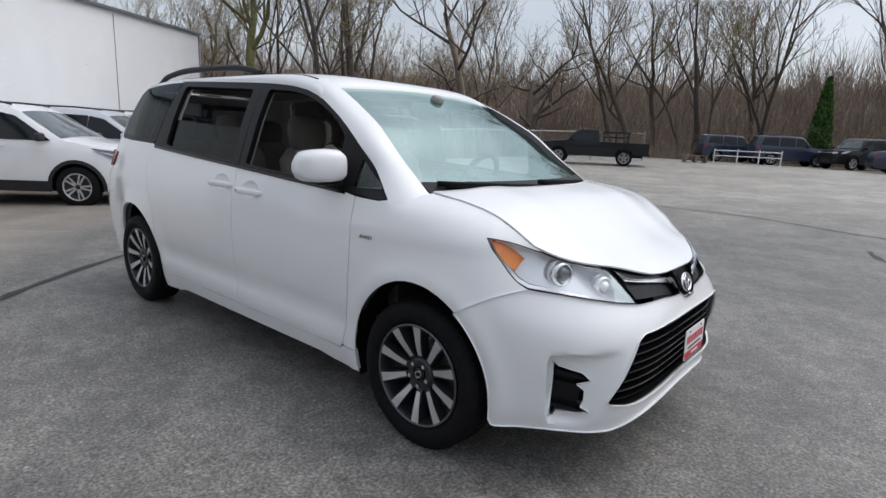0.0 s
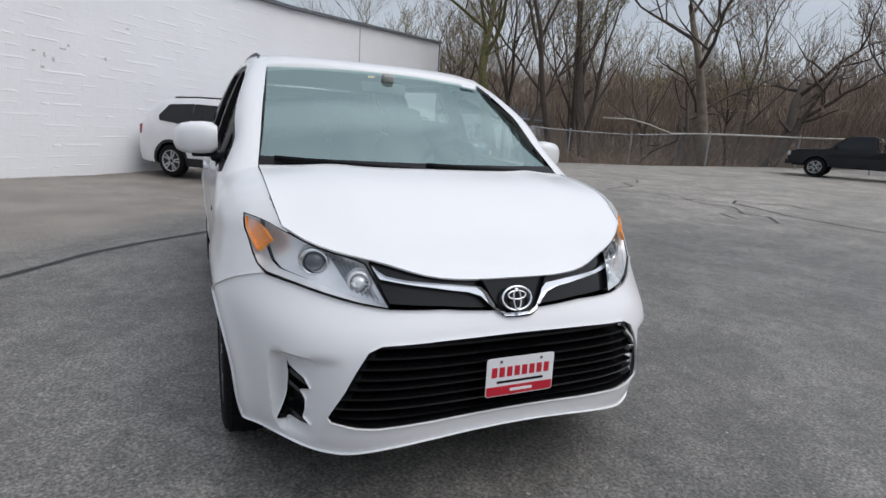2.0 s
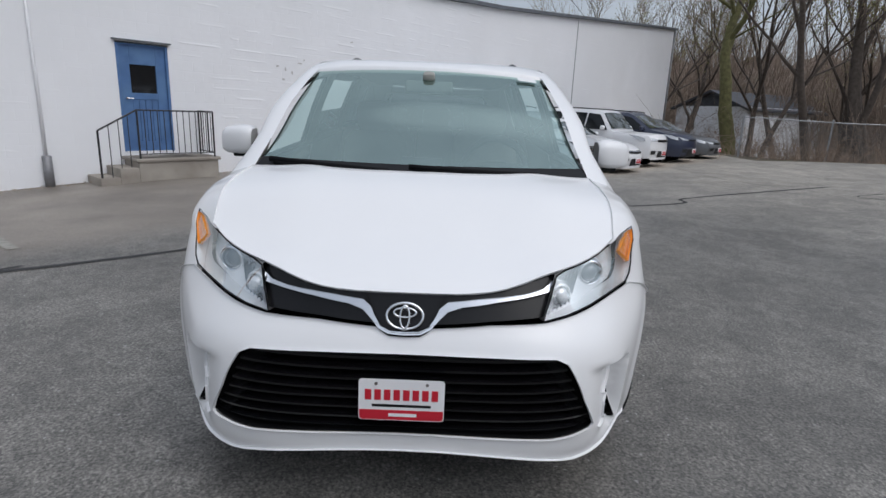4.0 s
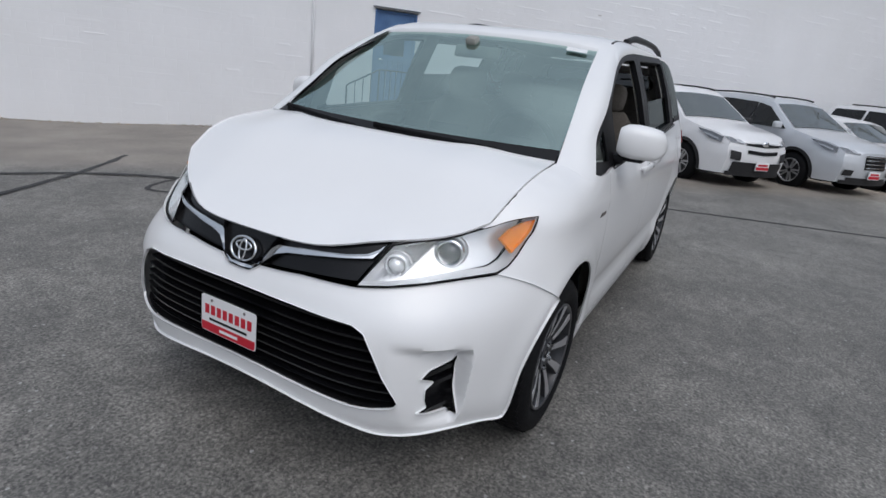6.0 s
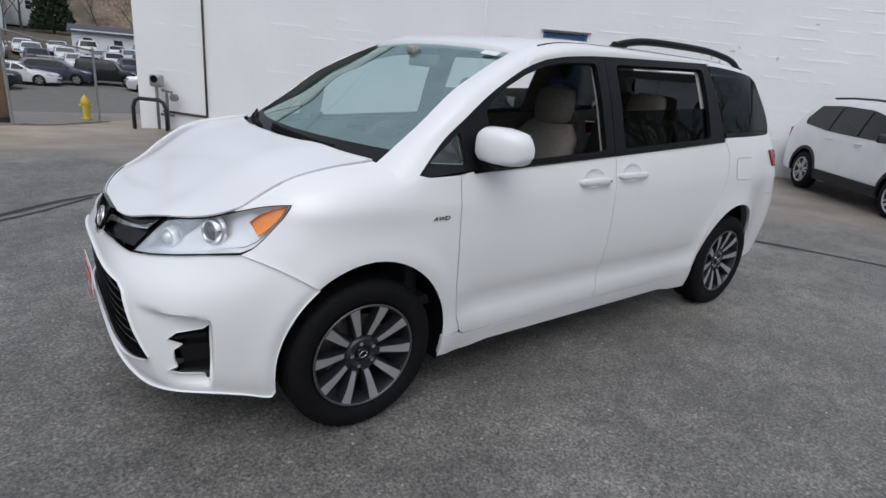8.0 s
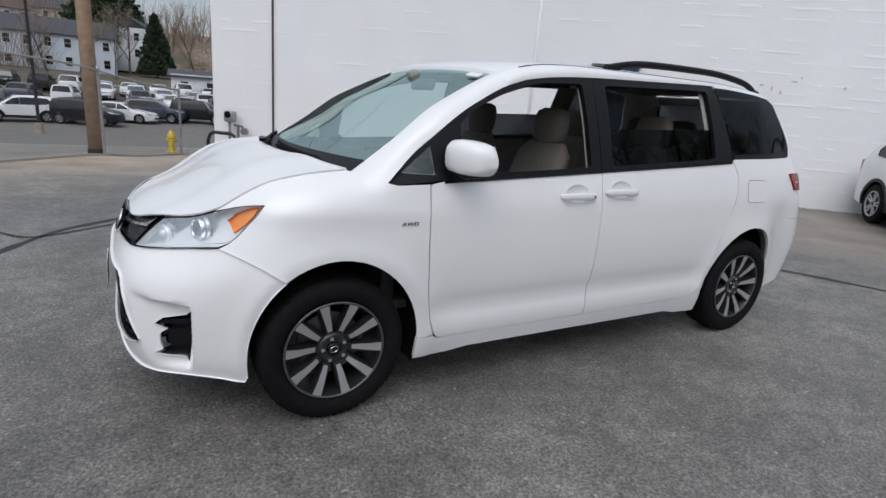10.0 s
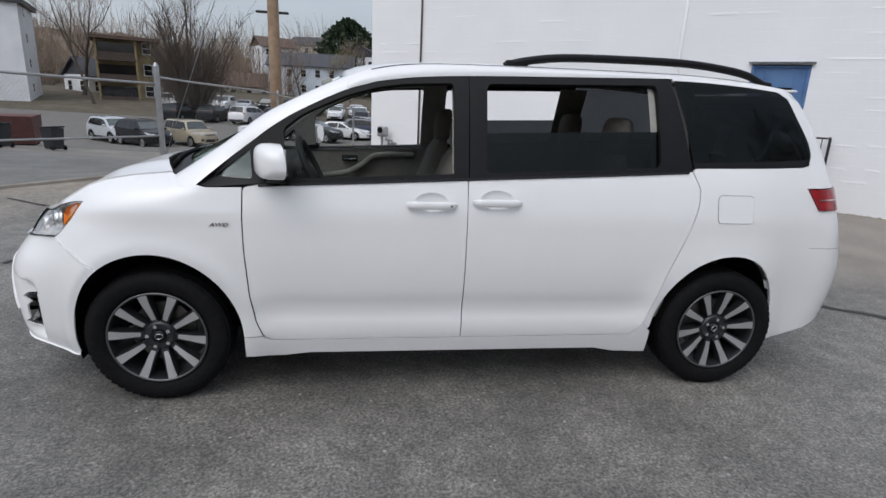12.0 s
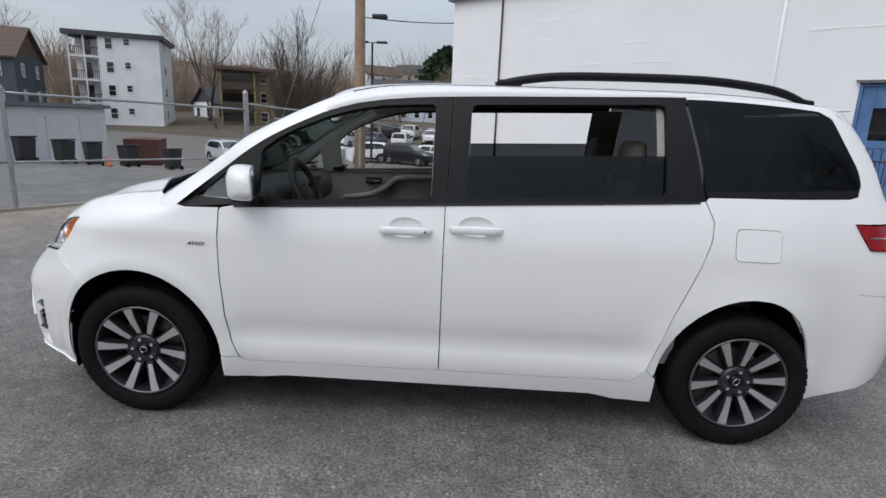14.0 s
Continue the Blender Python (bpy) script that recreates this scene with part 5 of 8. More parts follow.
ribbon("crack_seal", [(-.5, -3.5), (-.05, -3.75), (.37, -3.56), (.2, -3.2)], .05, TAR, SEAL, CR)
ribbon("crack_seal", [(-9.3, 11.5), (-8.6, 10.9), (-8.5, 10.3), (-7.7, 9.9), (-7.5, 9.3), (-7.0, 8.5), (-6.3, 9.2), (-5.4, 9.3), (-4.5, 9.9), (-2.8, 9.5), (-1.0, 9.6), (.8, 9.6), (2.3, 9.0), (3.6, 8.6), (6, 8)], .06, TAR, SEAL, CR, wob=.5)
ribbon("crack_seal", [(-4.5, 9.9), (-4.9, 10.5), (-4.4, 10.7), (-4.2, 11.3), (-3.7, 11.0), (-3.2, 11.3)], .05, TAR, SEAL, CR, wob=.6)
ribbon("crack_seal", [(-12.5, 7.0), (-9.5, 7.2), (-7.0, 8.5)], .03, TAR, SEAL, CR, wob=.5)
ribbon("crack_seal", [(-5.4, 9.3), (-4.6, 9.1), (-4.2, 9.4), (-3.4, 8.8), (-3.0, 8.9), (-2.4, 8.4)], .05, TAR, SEAL, CR, wob=.6)
ribbon("crack_seal", [(-3.4, 8.8), (-3.5, 8.3), (-2.9, 8.0)], .045, TAR, SEAL, CR, wob=.6)
ribbon("crack_seal", [(2.78, 7.3), (3.0, 6.6), (3.5, 5.85), (5.5, 5.0)], .06, TAR, SEAL, CR, wob=.5)
for s0 in (-1.9, 3.4):
    a, b = on_wall(s0, .9), on_wall(s0, 5.0)
    ribbon("parking_line", [(a.x, a.y), (b.x, b.y)], .09, LINE_PAINT, "faded pale parking bay line", "marking", wob=.2)

# ---- the white building ----
S0, S1 = -8.3, 27.0


def wall_base(s):
    p = on_wall(s)
    return ground_z(p.x, p.y) - .25


def roof_h(s):
    """Height of the wall's top along its length."""
    return sm(s, (S0, 2, 10, 18, S1), (4.65, 4.55, 4.55, 5.15, 5.9))


DOOR_S0, DOOR_S1, DOOR_Z0, DOOR_Z1 = .80, 1.72, .46, 2.44


def wall_block(s0, s1, z0a, z0b, z1a, z1b, thick=.3):
    a, b = on_wall(s0), on_wall(s1)
    c, d = on_wall(s0, -thick), on_wall(s1, -thick)
    v = [(a.x, a.y, z0a), (b.x, b.y, z0b), (b.x, b.y, z1b), (a.x, a.y, z1a), (c.x, c.y, z0a), (d.x, d.y, z0b), (d.x, d.y, z1b), (c.x, c.y, z1a)]
    return v, [(0, 1, 2, 3), (5, 4, 7, 6), (4, 0, 3, 7), (1, 5, 6, 2), (3, 2, 6, 7), (4, 5, 1, 0)]


vs, fs = [], []
for s0, s1, za, zb, ta, tb in ((S0, DOOR_S0, -.6, -.4, roof_h(S0), roof_h(DOOR_S0)), (DOOR_S0, DOOR_S1, DOOR_Z1, DOOR_Z1, roof_h(DOOR_S0), roof_h(DOOR_S1)), (DOOR_S0, DOOR_S1, -.5, -.5, DOOR_Z0, DOOR_Z0),
                               *((a_, b_, -.5, -.5, roof_h(a_), roof_h(b_)) for a_, b_ in ((DOOR_S1, 6), (6, 10), (10, 14), (14, 18), (18, 22.5), (22.5, S1)))):
    v, f = wall_block(s0, s1, za, zb, ta, tb)
    o = len(vs)
    vs += v
    fs += [tuple(o + i for i in q) for q in f]
wall = mesh_part("wall_north", vs, fs, WALL_PAINT, smooth=False)
tagged(wall, "long white painted masonry wall of a low building", "wall", kind="structure")
# end walls and roof behind
DEPTH = 16
vs, fs = [], []
a, b, c, d = on_wall(S0), on_wall(S0, -DEPTH), on_wall(S1, -DEPTH), on_wall(S1)


def slab(name, p, q, z0, z1, material, label, cat):
    n_ = (q - p).normalized().cross(Vector((0, 0, 1))) * .15
    v = [(w.x, w.y, z) for z in (z0, z1) for w in (p - n_, q - n_, q + n_, p + n_)]
    f = [(0, 3, 2, 1), (4, 5, 6, 7), (0, 1, 5, 4), (1, 2, 6, 5), (2, 3, 7, 6), (3, 0, 4, 7)]
    return tagged(mesh_part(name, v, f, material, smooth=False), label, cat, kind="structure")


slab("wall_east", on_wall(S0 + .16, -.31), on_wall(S0 + .16, -DEPTH), -.6, 4.6, WALL_PAINT, "white end wall of the low building", "wall")
slab("wall_west", on_wall(S1 - .16, -.31), on_wall(S1 - .16, -DEPTH), -.6, 4.6, WALL_PAINT, "white far end wall of the low building", "wall")
slab("wall_south", on_wall(S0, -DEPTH), on_wall(S1, -DEPTH), -.6, 4.6, WALL_PAINT, "white back wall of the low building", "wall")
ROOF_EDGE = mat("roof_edge_metal", (.16, .17, .19), .5, .3, .15, 4)
vs = []
for s in [S0 - .12 + (S1 - S0 + .24) * i / 12 for i in range(13)]:
    z = roof_h(min(max(s, S0), S1))
    for out, dz in ((.14, .0), (.14, .10), (-DEPTH, .18), (-DEPTH, .0)):
        p = on_wall(s, out)
        vs.append((p.x, p.y, z + dz))
fs = [(4 * i + j, 4 * i + (j + 1) % 4, 4 * i + 4 + (j + 1) % 4, 4 * i + 4 + j) for i in range(12) for j in range(4)] + [(0, 1, 2, 3), (48, 51, 50, 49)]
tagged(mesh_part("roof", vs, fs, ROOF_EDGE, smooth=False), "low roof with a grey metal edge", "roof", kind="structure")


def pipe(name, pts, r, material, label, cat="pipe", seg=8):
    v, f = tube(pts, r, seg)
    return tagged(mesh_part(name, v, f, material), label, cat)


RUSTY = mat("rusty_dark_pipe", (.075, .058, .052), .7, .2, .35, 12, bump=.2, bscale=60)
S_PIPE1, S_SEAM, S_PIPE3 = -6.65, -.46, 17.2
pipe("wall_conduit", [on_wall(S_PIPE1, .03, z) for z in (-.02, 1, 2.5, 4.55)], .024, RUSTY, "thin grey conduit running up the white wall")
pipe("wall_conduit", [on_wall(-7.7, .04, .02), on_wall(-7.2, .04, .0), on_wall(S_PIPE1, .04, -.02)], .028, RUSTY, "thin grey conduit low on the white wall")
pipe("downpipe", [on_wall(S_SEAM, .03, z) for z in (.38, 2, 4.5)], .028, WALL_PAINT, "white painted downpipe on the wall")
pipe("downpipe_boot", [on_wall(S_SEAM, .06, z) for z in (-.15, .1, .42)], .075, GREY_METAL, "rusty grey boot at the foot of a downpipe")
pipe("wall_conduit", [on_wall(S_PIPE3, .02, z) for z in (.0, 2, 5.0)], .014, GALV, "thin grey pipe running up the white wall")
pipe("corner_post", [on_wall(S1 - .03, .03, z) for z in (-.2, 2, 5.85)], .06, GREY_METAL, "grey corner downpipe of the building")

# ---- blue door, stoop and railing ----
WM = Matrix(((WD.x, WN.x, 0, 0), (WD.y, WN.y, 0, 0), (0, 0, 1, 0), (0, 0, 0, 1)))


def wall_m(s, out, z):
    """Local axes at the wall: x along it, y out of it, z up."""
    p = on_wall(s, out, z)
    return Matrix.Translation(p) @ WM


door = thing("door_1", "closed weathered blue door with a dark window", "door", wall_m((DOOR_S0 + DOOR_S1) / 2, -.06, DOOR_Z0), kind="structure")
DW, DH = DOOR_S1 - DOOR_S0 - .10, DOOR_Z1 - DOOR_Z0 - .05
bm = bmesh.new()
for cx, cz, w, h in ((-DW / 2 + .09, DH / 2, .18, DH), (DW / 2 - .09, DH / 2, .18, DH), (0, DH - .17, DW - .36, .34), (0, 1.02, DW - .36, .12), (0, .09, DW - .36, .18)):
    box_into(bm, (w, .045, h), pose(cx, 0, cz), .004, 1)
part("door_leaf", bm, BLUE_DOOR, door, "weathered blue door leaf", smooth=False)
for i in range(4):
    bm = bmesh.new()
    w = (DW - .36) / 4
    box_into(bm, (w - .008, .03, .80), pose(-(DW - .36) / 2 + w * (i + .5), -.004, .57), .004, 1)
    part("door_board", bm, BLUE_DOOR, door, smooth=False)
bm = bmesh.new()
box_into(bm, (DW - .36, .012, DH - .34 - 1.08), pose(0, -.006, (1.08 + DH - .34) / 2))
part("door_pane", bm, DARK_GLASS, door, "dark glass pane", smooth=False)
bm = bmesh.new()
for cx, cz, w, h in ((-DW / 2 - .025, DH / 2, .05, DH + .05), (DW / 2 + .025, DH / 2, .05, DH + .05), (0, DH + .012, DW + .0, .026)):
    box_into(bm, (w, .12, h), pose(cx, .0, cz), .003, 1)
part("door_frame", bm, BLUE_DOOR, door, "blue door frame", smooth=False)
bm = bmesh.new()
cyl_into(bm, .02, .02, (-DW / 2 + .08, .02, .98), (-DW / 2 + .08, .07, .98), 8)
cyl_into(bm, .012, .012, (-DW / 2 + .08, .065, .98), (-DW / 2 + .19, .065, .975), 8)
part("door_handle", bm, CHROME, door, "metal lever handle")
bm = bmesh.new()
box_into(bm, (1.02, .08, .022), wall_m((DOOR_S0 + DOOR_S1) / 2, .04, DOOR_Z1 + .03), .005)
tagged(part("door_canopy", bm, ROOF_EDGE), "thin metal drip ledge over the blue door", "ledge")

stoop = thing("stoop", "worn concrete stoop with two steps under the blue door", "stoop", wall_m(1.62, 0, 0))
bm = bmesh.new()
box_into(bm, (1.48, .74, .80), pose(-.11, .375, -.02), .02)
box_into(bm, (1.56, .78, .06), pose(-.11, .385, .350), .012)
part("landing", bm, CONCRETE, stoop, "worn concrete landing")
for i in range(2):
    bm = bmesh.new()
    box_into(bm, (.32, .74, .50), pose(-.85 - .16 - .32 * i, .375, -.03 - .155 * i), .015)
    part("step", bm, CONCRETE, stoop, "worn concrete step")
rail = thing("railing", "black iron railing around the stoop", "railing", wall_m(1.62, 0, .380))


def bar(p, q, r=.010, nm="baluster"):
    bm = bmesh.new()
    cyl_into(bm, r, r, p, q, 6)
    return part(nm, bm, BLACK_IRON, rail)


RY, RX = .70, .58
bar((-.80, RY, .86), (RX, RY, .86), .016, "top_rail")
bar((RX, RY, .86), (RX, .08, .86), .016, "top_rail")
bar((-.80, RY, .08), (RX, RY, .08), .010, "bottom_rail")
bar((RX, RY, .08), (RX, .08, .08), .010, "bottom_rail")
bar((-.80, RY, .86), (-1.45, RY, .50), .016, "top_rail")
for qx in (-.80, RX):
    bar((qx, RY, 0), (qx, RY, .86), .018, "post")
bar((-1.45, RY, -.45), (-1.45, RY, .50), .018, "post")
bar((RX, .08, 0), (RX, .08, .86), .018, "post")
for i in range(11):
    x = -.68 + .115 * i
    bar((x, RY, .08), (x, RY, .86), .008)
for i in range(5):
    y = .18 + .105 * i
    bar((RX, y, .08), (RX, y, .86), .008)
for i in range(3):
    x = -.96 - .16 * i
    bar((x, RY, -.15 - .15 * i), (x, RY, .77 - .085 * i), .008)

# ---- gas meter with its guard rail, hydrant ----
gas = thing("gas_meter", "grey gas meter with pipes on the white wall", "meter", wall_m(-7.72, .0, -.30))
bm = bmesh.new()
box_into(bm, (.27, .20, .27), pose(.02, .22, 1.0), .05, 3)
part("meter_body", bm, GALV, gas)
bm = bmesh.new()
cyl_into(bm, .08, .08, (.02, .31, 1.04), (.02, .345, 1.04), 14)
part("dial", bm, MATT_BLACK, gas)
for pts in ([(.0, .22, -.2), (.0, .22, .5), (.0, .22, .9)], [(.22, .2, -.2), (.22, .2, .7), (.22, .2, .78), (.12, .2, .80)], [(.34, .2, .62), (.34, .2, .78), (.22, .2, .78)], [(.0, .1, .25), (.30, .1, .25)]):
    v, f = tube([Vector(q) for q in pts], .034, 8)
    mesh_part("gas_pipe", v, f, GREY_METAL, gas)
bm = bmesh.new()
cyl_into(bm, .085, .085, (.40, .16, .66), (.40, .26, .66), 12)
part("regulator", bm, GREY_METAL, gas)
p0, p1 = on_wall(-8.05, .62), on_wall(-7.28, .62)
gz = ground_z(p0.x, p0.y)
pts = [(p0.x, p0.y, gz - .1), (p0.x, p0.y, gz + .50), tuple(p0.lerp(p1, .08) + Vector((0, 0, gz + .64))), tuple(p0.lerp(p1, .2) + Vector((0, 0, gz + .69))), tuple(p0.lerp(p1, .8) + Vector((0, 0, gz + .69))), tuple(p0.lerp(p1, .92) + Vector((0, 0, gz + .64))), (p1.x, p1.y, gz + .50), (p1.x, p1.y, gz - .1)]
pipe("guard_rail", pts, .042, BLACK_IRON, "dark steel hoop guarding the gas meter", "rail", 12)
YELLOW = mat("hydrant_yellow", (.62, .46, .05), .5, 0, .12, 12)
hx, hy = 1.0, -17.4
hyd = thing("fire_hydrant", "yellow fire hydrant by the street", "hydrant", pose(hx, hy, ground_z(hx, hy)))
v, f = lathe([(.0, 0), (.15, 0), (.15, .05), (.10, .06), (.10, .45), (.13, .47), (.13, .52), (.11, .60), (.06, .68), (.03, .70), (.03, .76), (.001, .76)], 16, "z")
mesh_part("barrel", v, f, YELLOW, hyd, "", True, 40)
for a in (0, 90, 180):
    bm = bmesh.new()
    d = Vector((math.cos(radians(a)), math.sin(radians(a)), 0))
    cyl_into(bm, .05, .05, d * .08 + Vector((0, 0, .40)), d * .17 + Vector((0, 0, .40)), 10)
    part("nozzle", bm, YELLOW, hyd)

# dry leaves and grit blown against the foot of the wall
LEAF = mat("dry_leaves", (.23, .155, .075), .9, 0, .4, 6, island=.45)
rg = random.Random(77)
vs, fs = [], []
for _ in range(900):
    q = on_wall(rg.uniform(-7.5, 9.0), .02 + abs(rg.gauss(0, .13)))
    z = ground_z(q.x, q.y) + .006 + rg.random() * .012
    a, r = rg.uniform(0, 6.28), rg.uniform(.012, .035)
    o = len(vs)
    for k, w in ((0, 1), (1.6, .5), (3.14, 1), (4.7, .5)):
        vs.append((q.x + r * w * math.cos(a + k), q.y + r * w * math.sin(a + k), z + rg.uniform(0, .012)))
    fs.append((o, o + 1, o + 2, o + 3))
tagged(mesh_part("leaf_litter", vs, fs, LEAF, smooth=False), "dry brown leaves blown along the foot of the wall", "leaves", kind="stuff")
# chips where the paint has come off the wall
CHIP = mat("bare_masonry_chip", (.55, .54, .53), .9, 0, .2, 40)
for s0, z0, w, h in ((4.10, 2.27, .10, .05), (4.30, 2.21, .05, .11), (4.47, 2.15, .06, .10), (4.68, 2.37, .14, .05), (4.25, 1.99, .10, .05), (4.80, 2.45, .05, .05), (5.6, 2.3, .06, .09), (3.1, .95, .16, .05), (7.4, 1.2, .12, .06), (6.2, 3.0, .10, .04)):
    n_c = 9
    vs = []
    for out in (.001, .004):
        for i in range(n_c):
            a = 2 * math.pi * i / n_c
            k = .6 + .5 * rg.random() if out == .001 else 1
            if out == .001:
                vs.append((w * k * math.cos(a) / 2, h * k * math.sin(a) / 2))
    pts = [on_wall(s0 + u, .001, z0 + v) for u, v in vs] + [on_wall(s0 + u, .005, z0 + v) for u, v in vs]
    fs = [tuple(range(n_c, 2 * n_c))] + [(i, (i + 1) % n_c, n_c + (i + 1) % n_c, n_c + i) for i in range(n_c)]
    ob = mesh_part("paint_chip", pts, fs, CHIP, smooth=False)
    ob.parent = wall
# painted-over bed joints: broken ledges where the courses stand a few millimetres proud
vs, fs = [], []
rg = random.Random(5)
for k in range(22):
    z = .10 + .20 * k
    u = -8.0
    while u < 25:
        dense = .75 if 2.2 < u < 11 else .28
        L = rg.uniform(.15, 1.1)
        if rg.random() < dense and not (DOOR_S0 - .15 < u + L and u < DOOR_S1 + .15 and z < 2.6) and z < roof_h(u) - .15:
            d, h, dz = rg.uniform(.0015, .006), rg.uniform(.010, .022), rg.uniform(-.012, .012)
            o = len(vs)
            for t, e in ((0, 0), (.2, 1), (.8, 1), (1, 0)):
                for out, zz in ((.001, h * 2.5), (.001 + d * e, h * e), (.001 + d * e * .8, 0), (.001, -.001)):
                    p = on_wall(u + L * t, out, z + dz + zz + .004 * math.sin(7 * u + 3 * t))
                    vs.append((p.x, p.y, p.z))
            fs += [(o + 4 * i + j, o + 4 * i + 4 + j, o + 4 * i + 5 + j, o + 4 * i + 1 + j) for i in range(3) for j in range(3)]
        u += L + rg.uniform(.02, .5)
ob = mesh_part("bed_joint_ledge", vs, fs, WALL_PAINT, wall, smooth=False)
ob["kind"] = "stuff"

# ---- other vehicles ----
CAR_GLASS = mat("car_glass", (.010, .012, .014), .06, 0, .2, 3, spec=.35)
CAR_SCREEN = mat("car_windscreen", (.045, .058, .056), .05, 0, .2, 3, coat=1.0)
LAMP_WHITE = mat("car_lamp_clear", (.55, .56, .58), .15, .3, .2, 30, coat=.6)
LAMP_RED = mat("car_lamp_red", (.28, .01, .015), .2, 0, .2, 20, coat=.6)
CLAD = mat("grey_cladding", (.014, .014, .016), .6, 0, .2, 20)
LAMP_SMOKE = mat("car_lamp_smoked", (.16, .165, .18), .12, .5, .5, 25, coat=.8)
DULL_RIM = mat("dull_rim", (.46, .46, .47), .4, .7, .15, 20)


def paint(name, c, metal=0.0):
    return mat(name, c, .3, metal, .03, 4, coat=.6)


C_WHITE, C_SILVER, C_BLACK, C_NAVY = paint("paint_white", (.76, .76, .77)), paint("paint_silver", (.58, .60, .63), .25), mat("paint_black", (.007, .008, .010), .35, 0, .03, 4, coat=.25, spec=.25), paint("paint_navy", (.02, .028, .06))
C_GREY, C_TAN, C_RED, C_GREEN, C_BLUE = paint("paint_grey", (.14, .145, .155), .3), paint("paint_tan", (.46, .40, .30), .2), paint("paint_red", (.30, .03, .03)), paint("paint_dark_green", (.02, .035, .032)), paint("paint_pale_blue", (.36, .45, .55), .2)

# upper outlines (x, z) from nose to tail, screen and rear glass as index pairs, side windows, wheelbase, width, ground gap, wheel radius
SHAPES = {
    "suv": dict(top=[(2.14, .30), (2.20, .60), (2.15, .86), (1.95, .98), (1.24, 1.10), (1.10, 1.13), (.40, 1.58), (.2, 1.665), (-.6, 1.70), (-1.5, 1.66), (-1.72, 1.62), (-2.18, 1.18), (-2.25, .95), (-2.28, .55), (-2.22, .32)],
                screen=(5, 6), rear=(10, 11), wins=[[(.98, 1.11), (.40, 1.50), (.10, 1.56), (.05, 1.11)], [(.036, 1.11), (.084, 1.562), (-.74, 1.585), (-.81, 1.13)], [(-.825, 1.13), (-.755, 1.585), (-1.42, 1.55), (-1.66, 1.30), (-1.62, 1.20)]], wb=(1.33, -1.33), w=.92, gap=.28, r=.35, rails=True, clad=True),
    "sedan": dict(top=[(2.35, .22), (2.42, .48), (2.34, .66), (2.1, .78), (1.2, .92), (1.02, .95), (.28, 1.34), (.05, 1.40), (-.6, 1.44), (-1.0, 1.42), (-1.2, 1.38), (-1.9, 1.06), (-2.3, 1.03), (-2.40, .80), (-2.40, .45), (-2.3, .26)],
                  screen=(5, 6), rear=(10, 11), wins=[[(.86, .96), (.22, 1.30), (.0, 1.345), (-.06, .98)], [(-.12, .98), (-.06, 1.35), (-.86, 1.36), (-1.12, 1.18), (-1.2, 1.02)]], wb=(1.42, -1.40), w=.91, gap=.2, r=.33, rails=False, clad=False),
    "boxy": dict(top=[(2.10, .36), (2.14, .62), (2.12, .92), (2.02, 1.04), (.98, 1.10), (.90, 1.13), (.48, 1.66), (.35, 1.72), (-.6, 1.75), (-1.8, 1.73), (-1.95, 1.68), (-2.10, 1.14), (-2.12, .98), (-2.14, .55), (-2.05, .38)],
                 screen=(5, 6), rear=(10, 11), wins=[[(.80, 1.14), (.46, 1.60), (.05, 1.64), (.03, 1.14)], [(-.03, 1.14), (.0, 1.64), (-.82, 1.66), (-.86, 1.14)], [(-.92, 1.16), (-.89, 1.66), (-1.72, 1.64), (-1.86, 1.18)]], wb=(1.30, -1.25), w=.90, gap=.32, r=.36, rails=True, clad=False),
    "van": dict(top=[(2.45, .25), (2.50, .52), (2.40, .78), (2.1, .98), (1.55, 1.10), (1.45, 1.14), (.5, 1.66), (.25, 1.73), (-.8, 1.77), (-1.9, 1.74), (-2.1, 1.70), (-2.42, 1.12), (-2.48, .95), (-2.5, .5), (-2.4, .28)],
                screen=(5, 6), rear=(10, 11), wins=[[(1.2, 1.14), (.5, 1.56), (.1, 1.61), (.06, 1.14)], [(.0, 1.14), (.03, 1.62), (-1.0, 1.64), (-1.02, 1.16)], [(-1.08, 1.16), (-1.06, 1.64), (-1.8, 1.62), (-2.0, 1.3), (-1.95, 1.2)]], wb=(1.5, -1.5), w=.97, gap=.24, r=.34, rails=False, clad=False),
}


def far_wheel(parent, x, y, r, s):
    prof = [(r * .60, -.10), (r * .9, -.105), (r, -.07), (r, .07), (r * .9, .10), (r * .66, .098)]
    v, f = lathe(prof, 28)
    w = mesh_part("wheel", [(a, b * s, c) for a, b, c in v], f if s < 0 else [q[::-1] for q in f], RUBBER, parent, "", True, 50)
    w.location = (x, y, r)
    v, f = lathe([(r * .67, .09), (r * .60, .085), (r * .52, .05), (r * .16, .055), (r * .14, .07), (.001, .07)], 24)
    rim = mesh_part("rim", [(a, b * s, c) for a, b, c in v], f, CLAD, w, "", True, 40)
    for i in range(5):
        bm = bmesh.new()
        a = 2 * math.pi * i / 5 + x
        R = Matrix.Rotation(a, 4, "Y")
        box_into(bm, (r * .52, .02, r * .085), R @ pose(r * .37, s * .078, r * .075, 0, -9, 0))
        box_into(bm, (r * .52, .02, r * .075), R @ pose(r * .37, s * .078, -r * .075, 0, 9, 0))
        part("spoke", bm, DULL_RIM, rim, smooth=False)
    v, f = lathe([(r * .68, .092), (r * .67, .10), (r * .63, .098), (r * .61, .085)], 28)
    mesh_part("rim_lip", [(a, b * s, c) for a, b, c in v], f, DULL_RIM, rim)
    return w


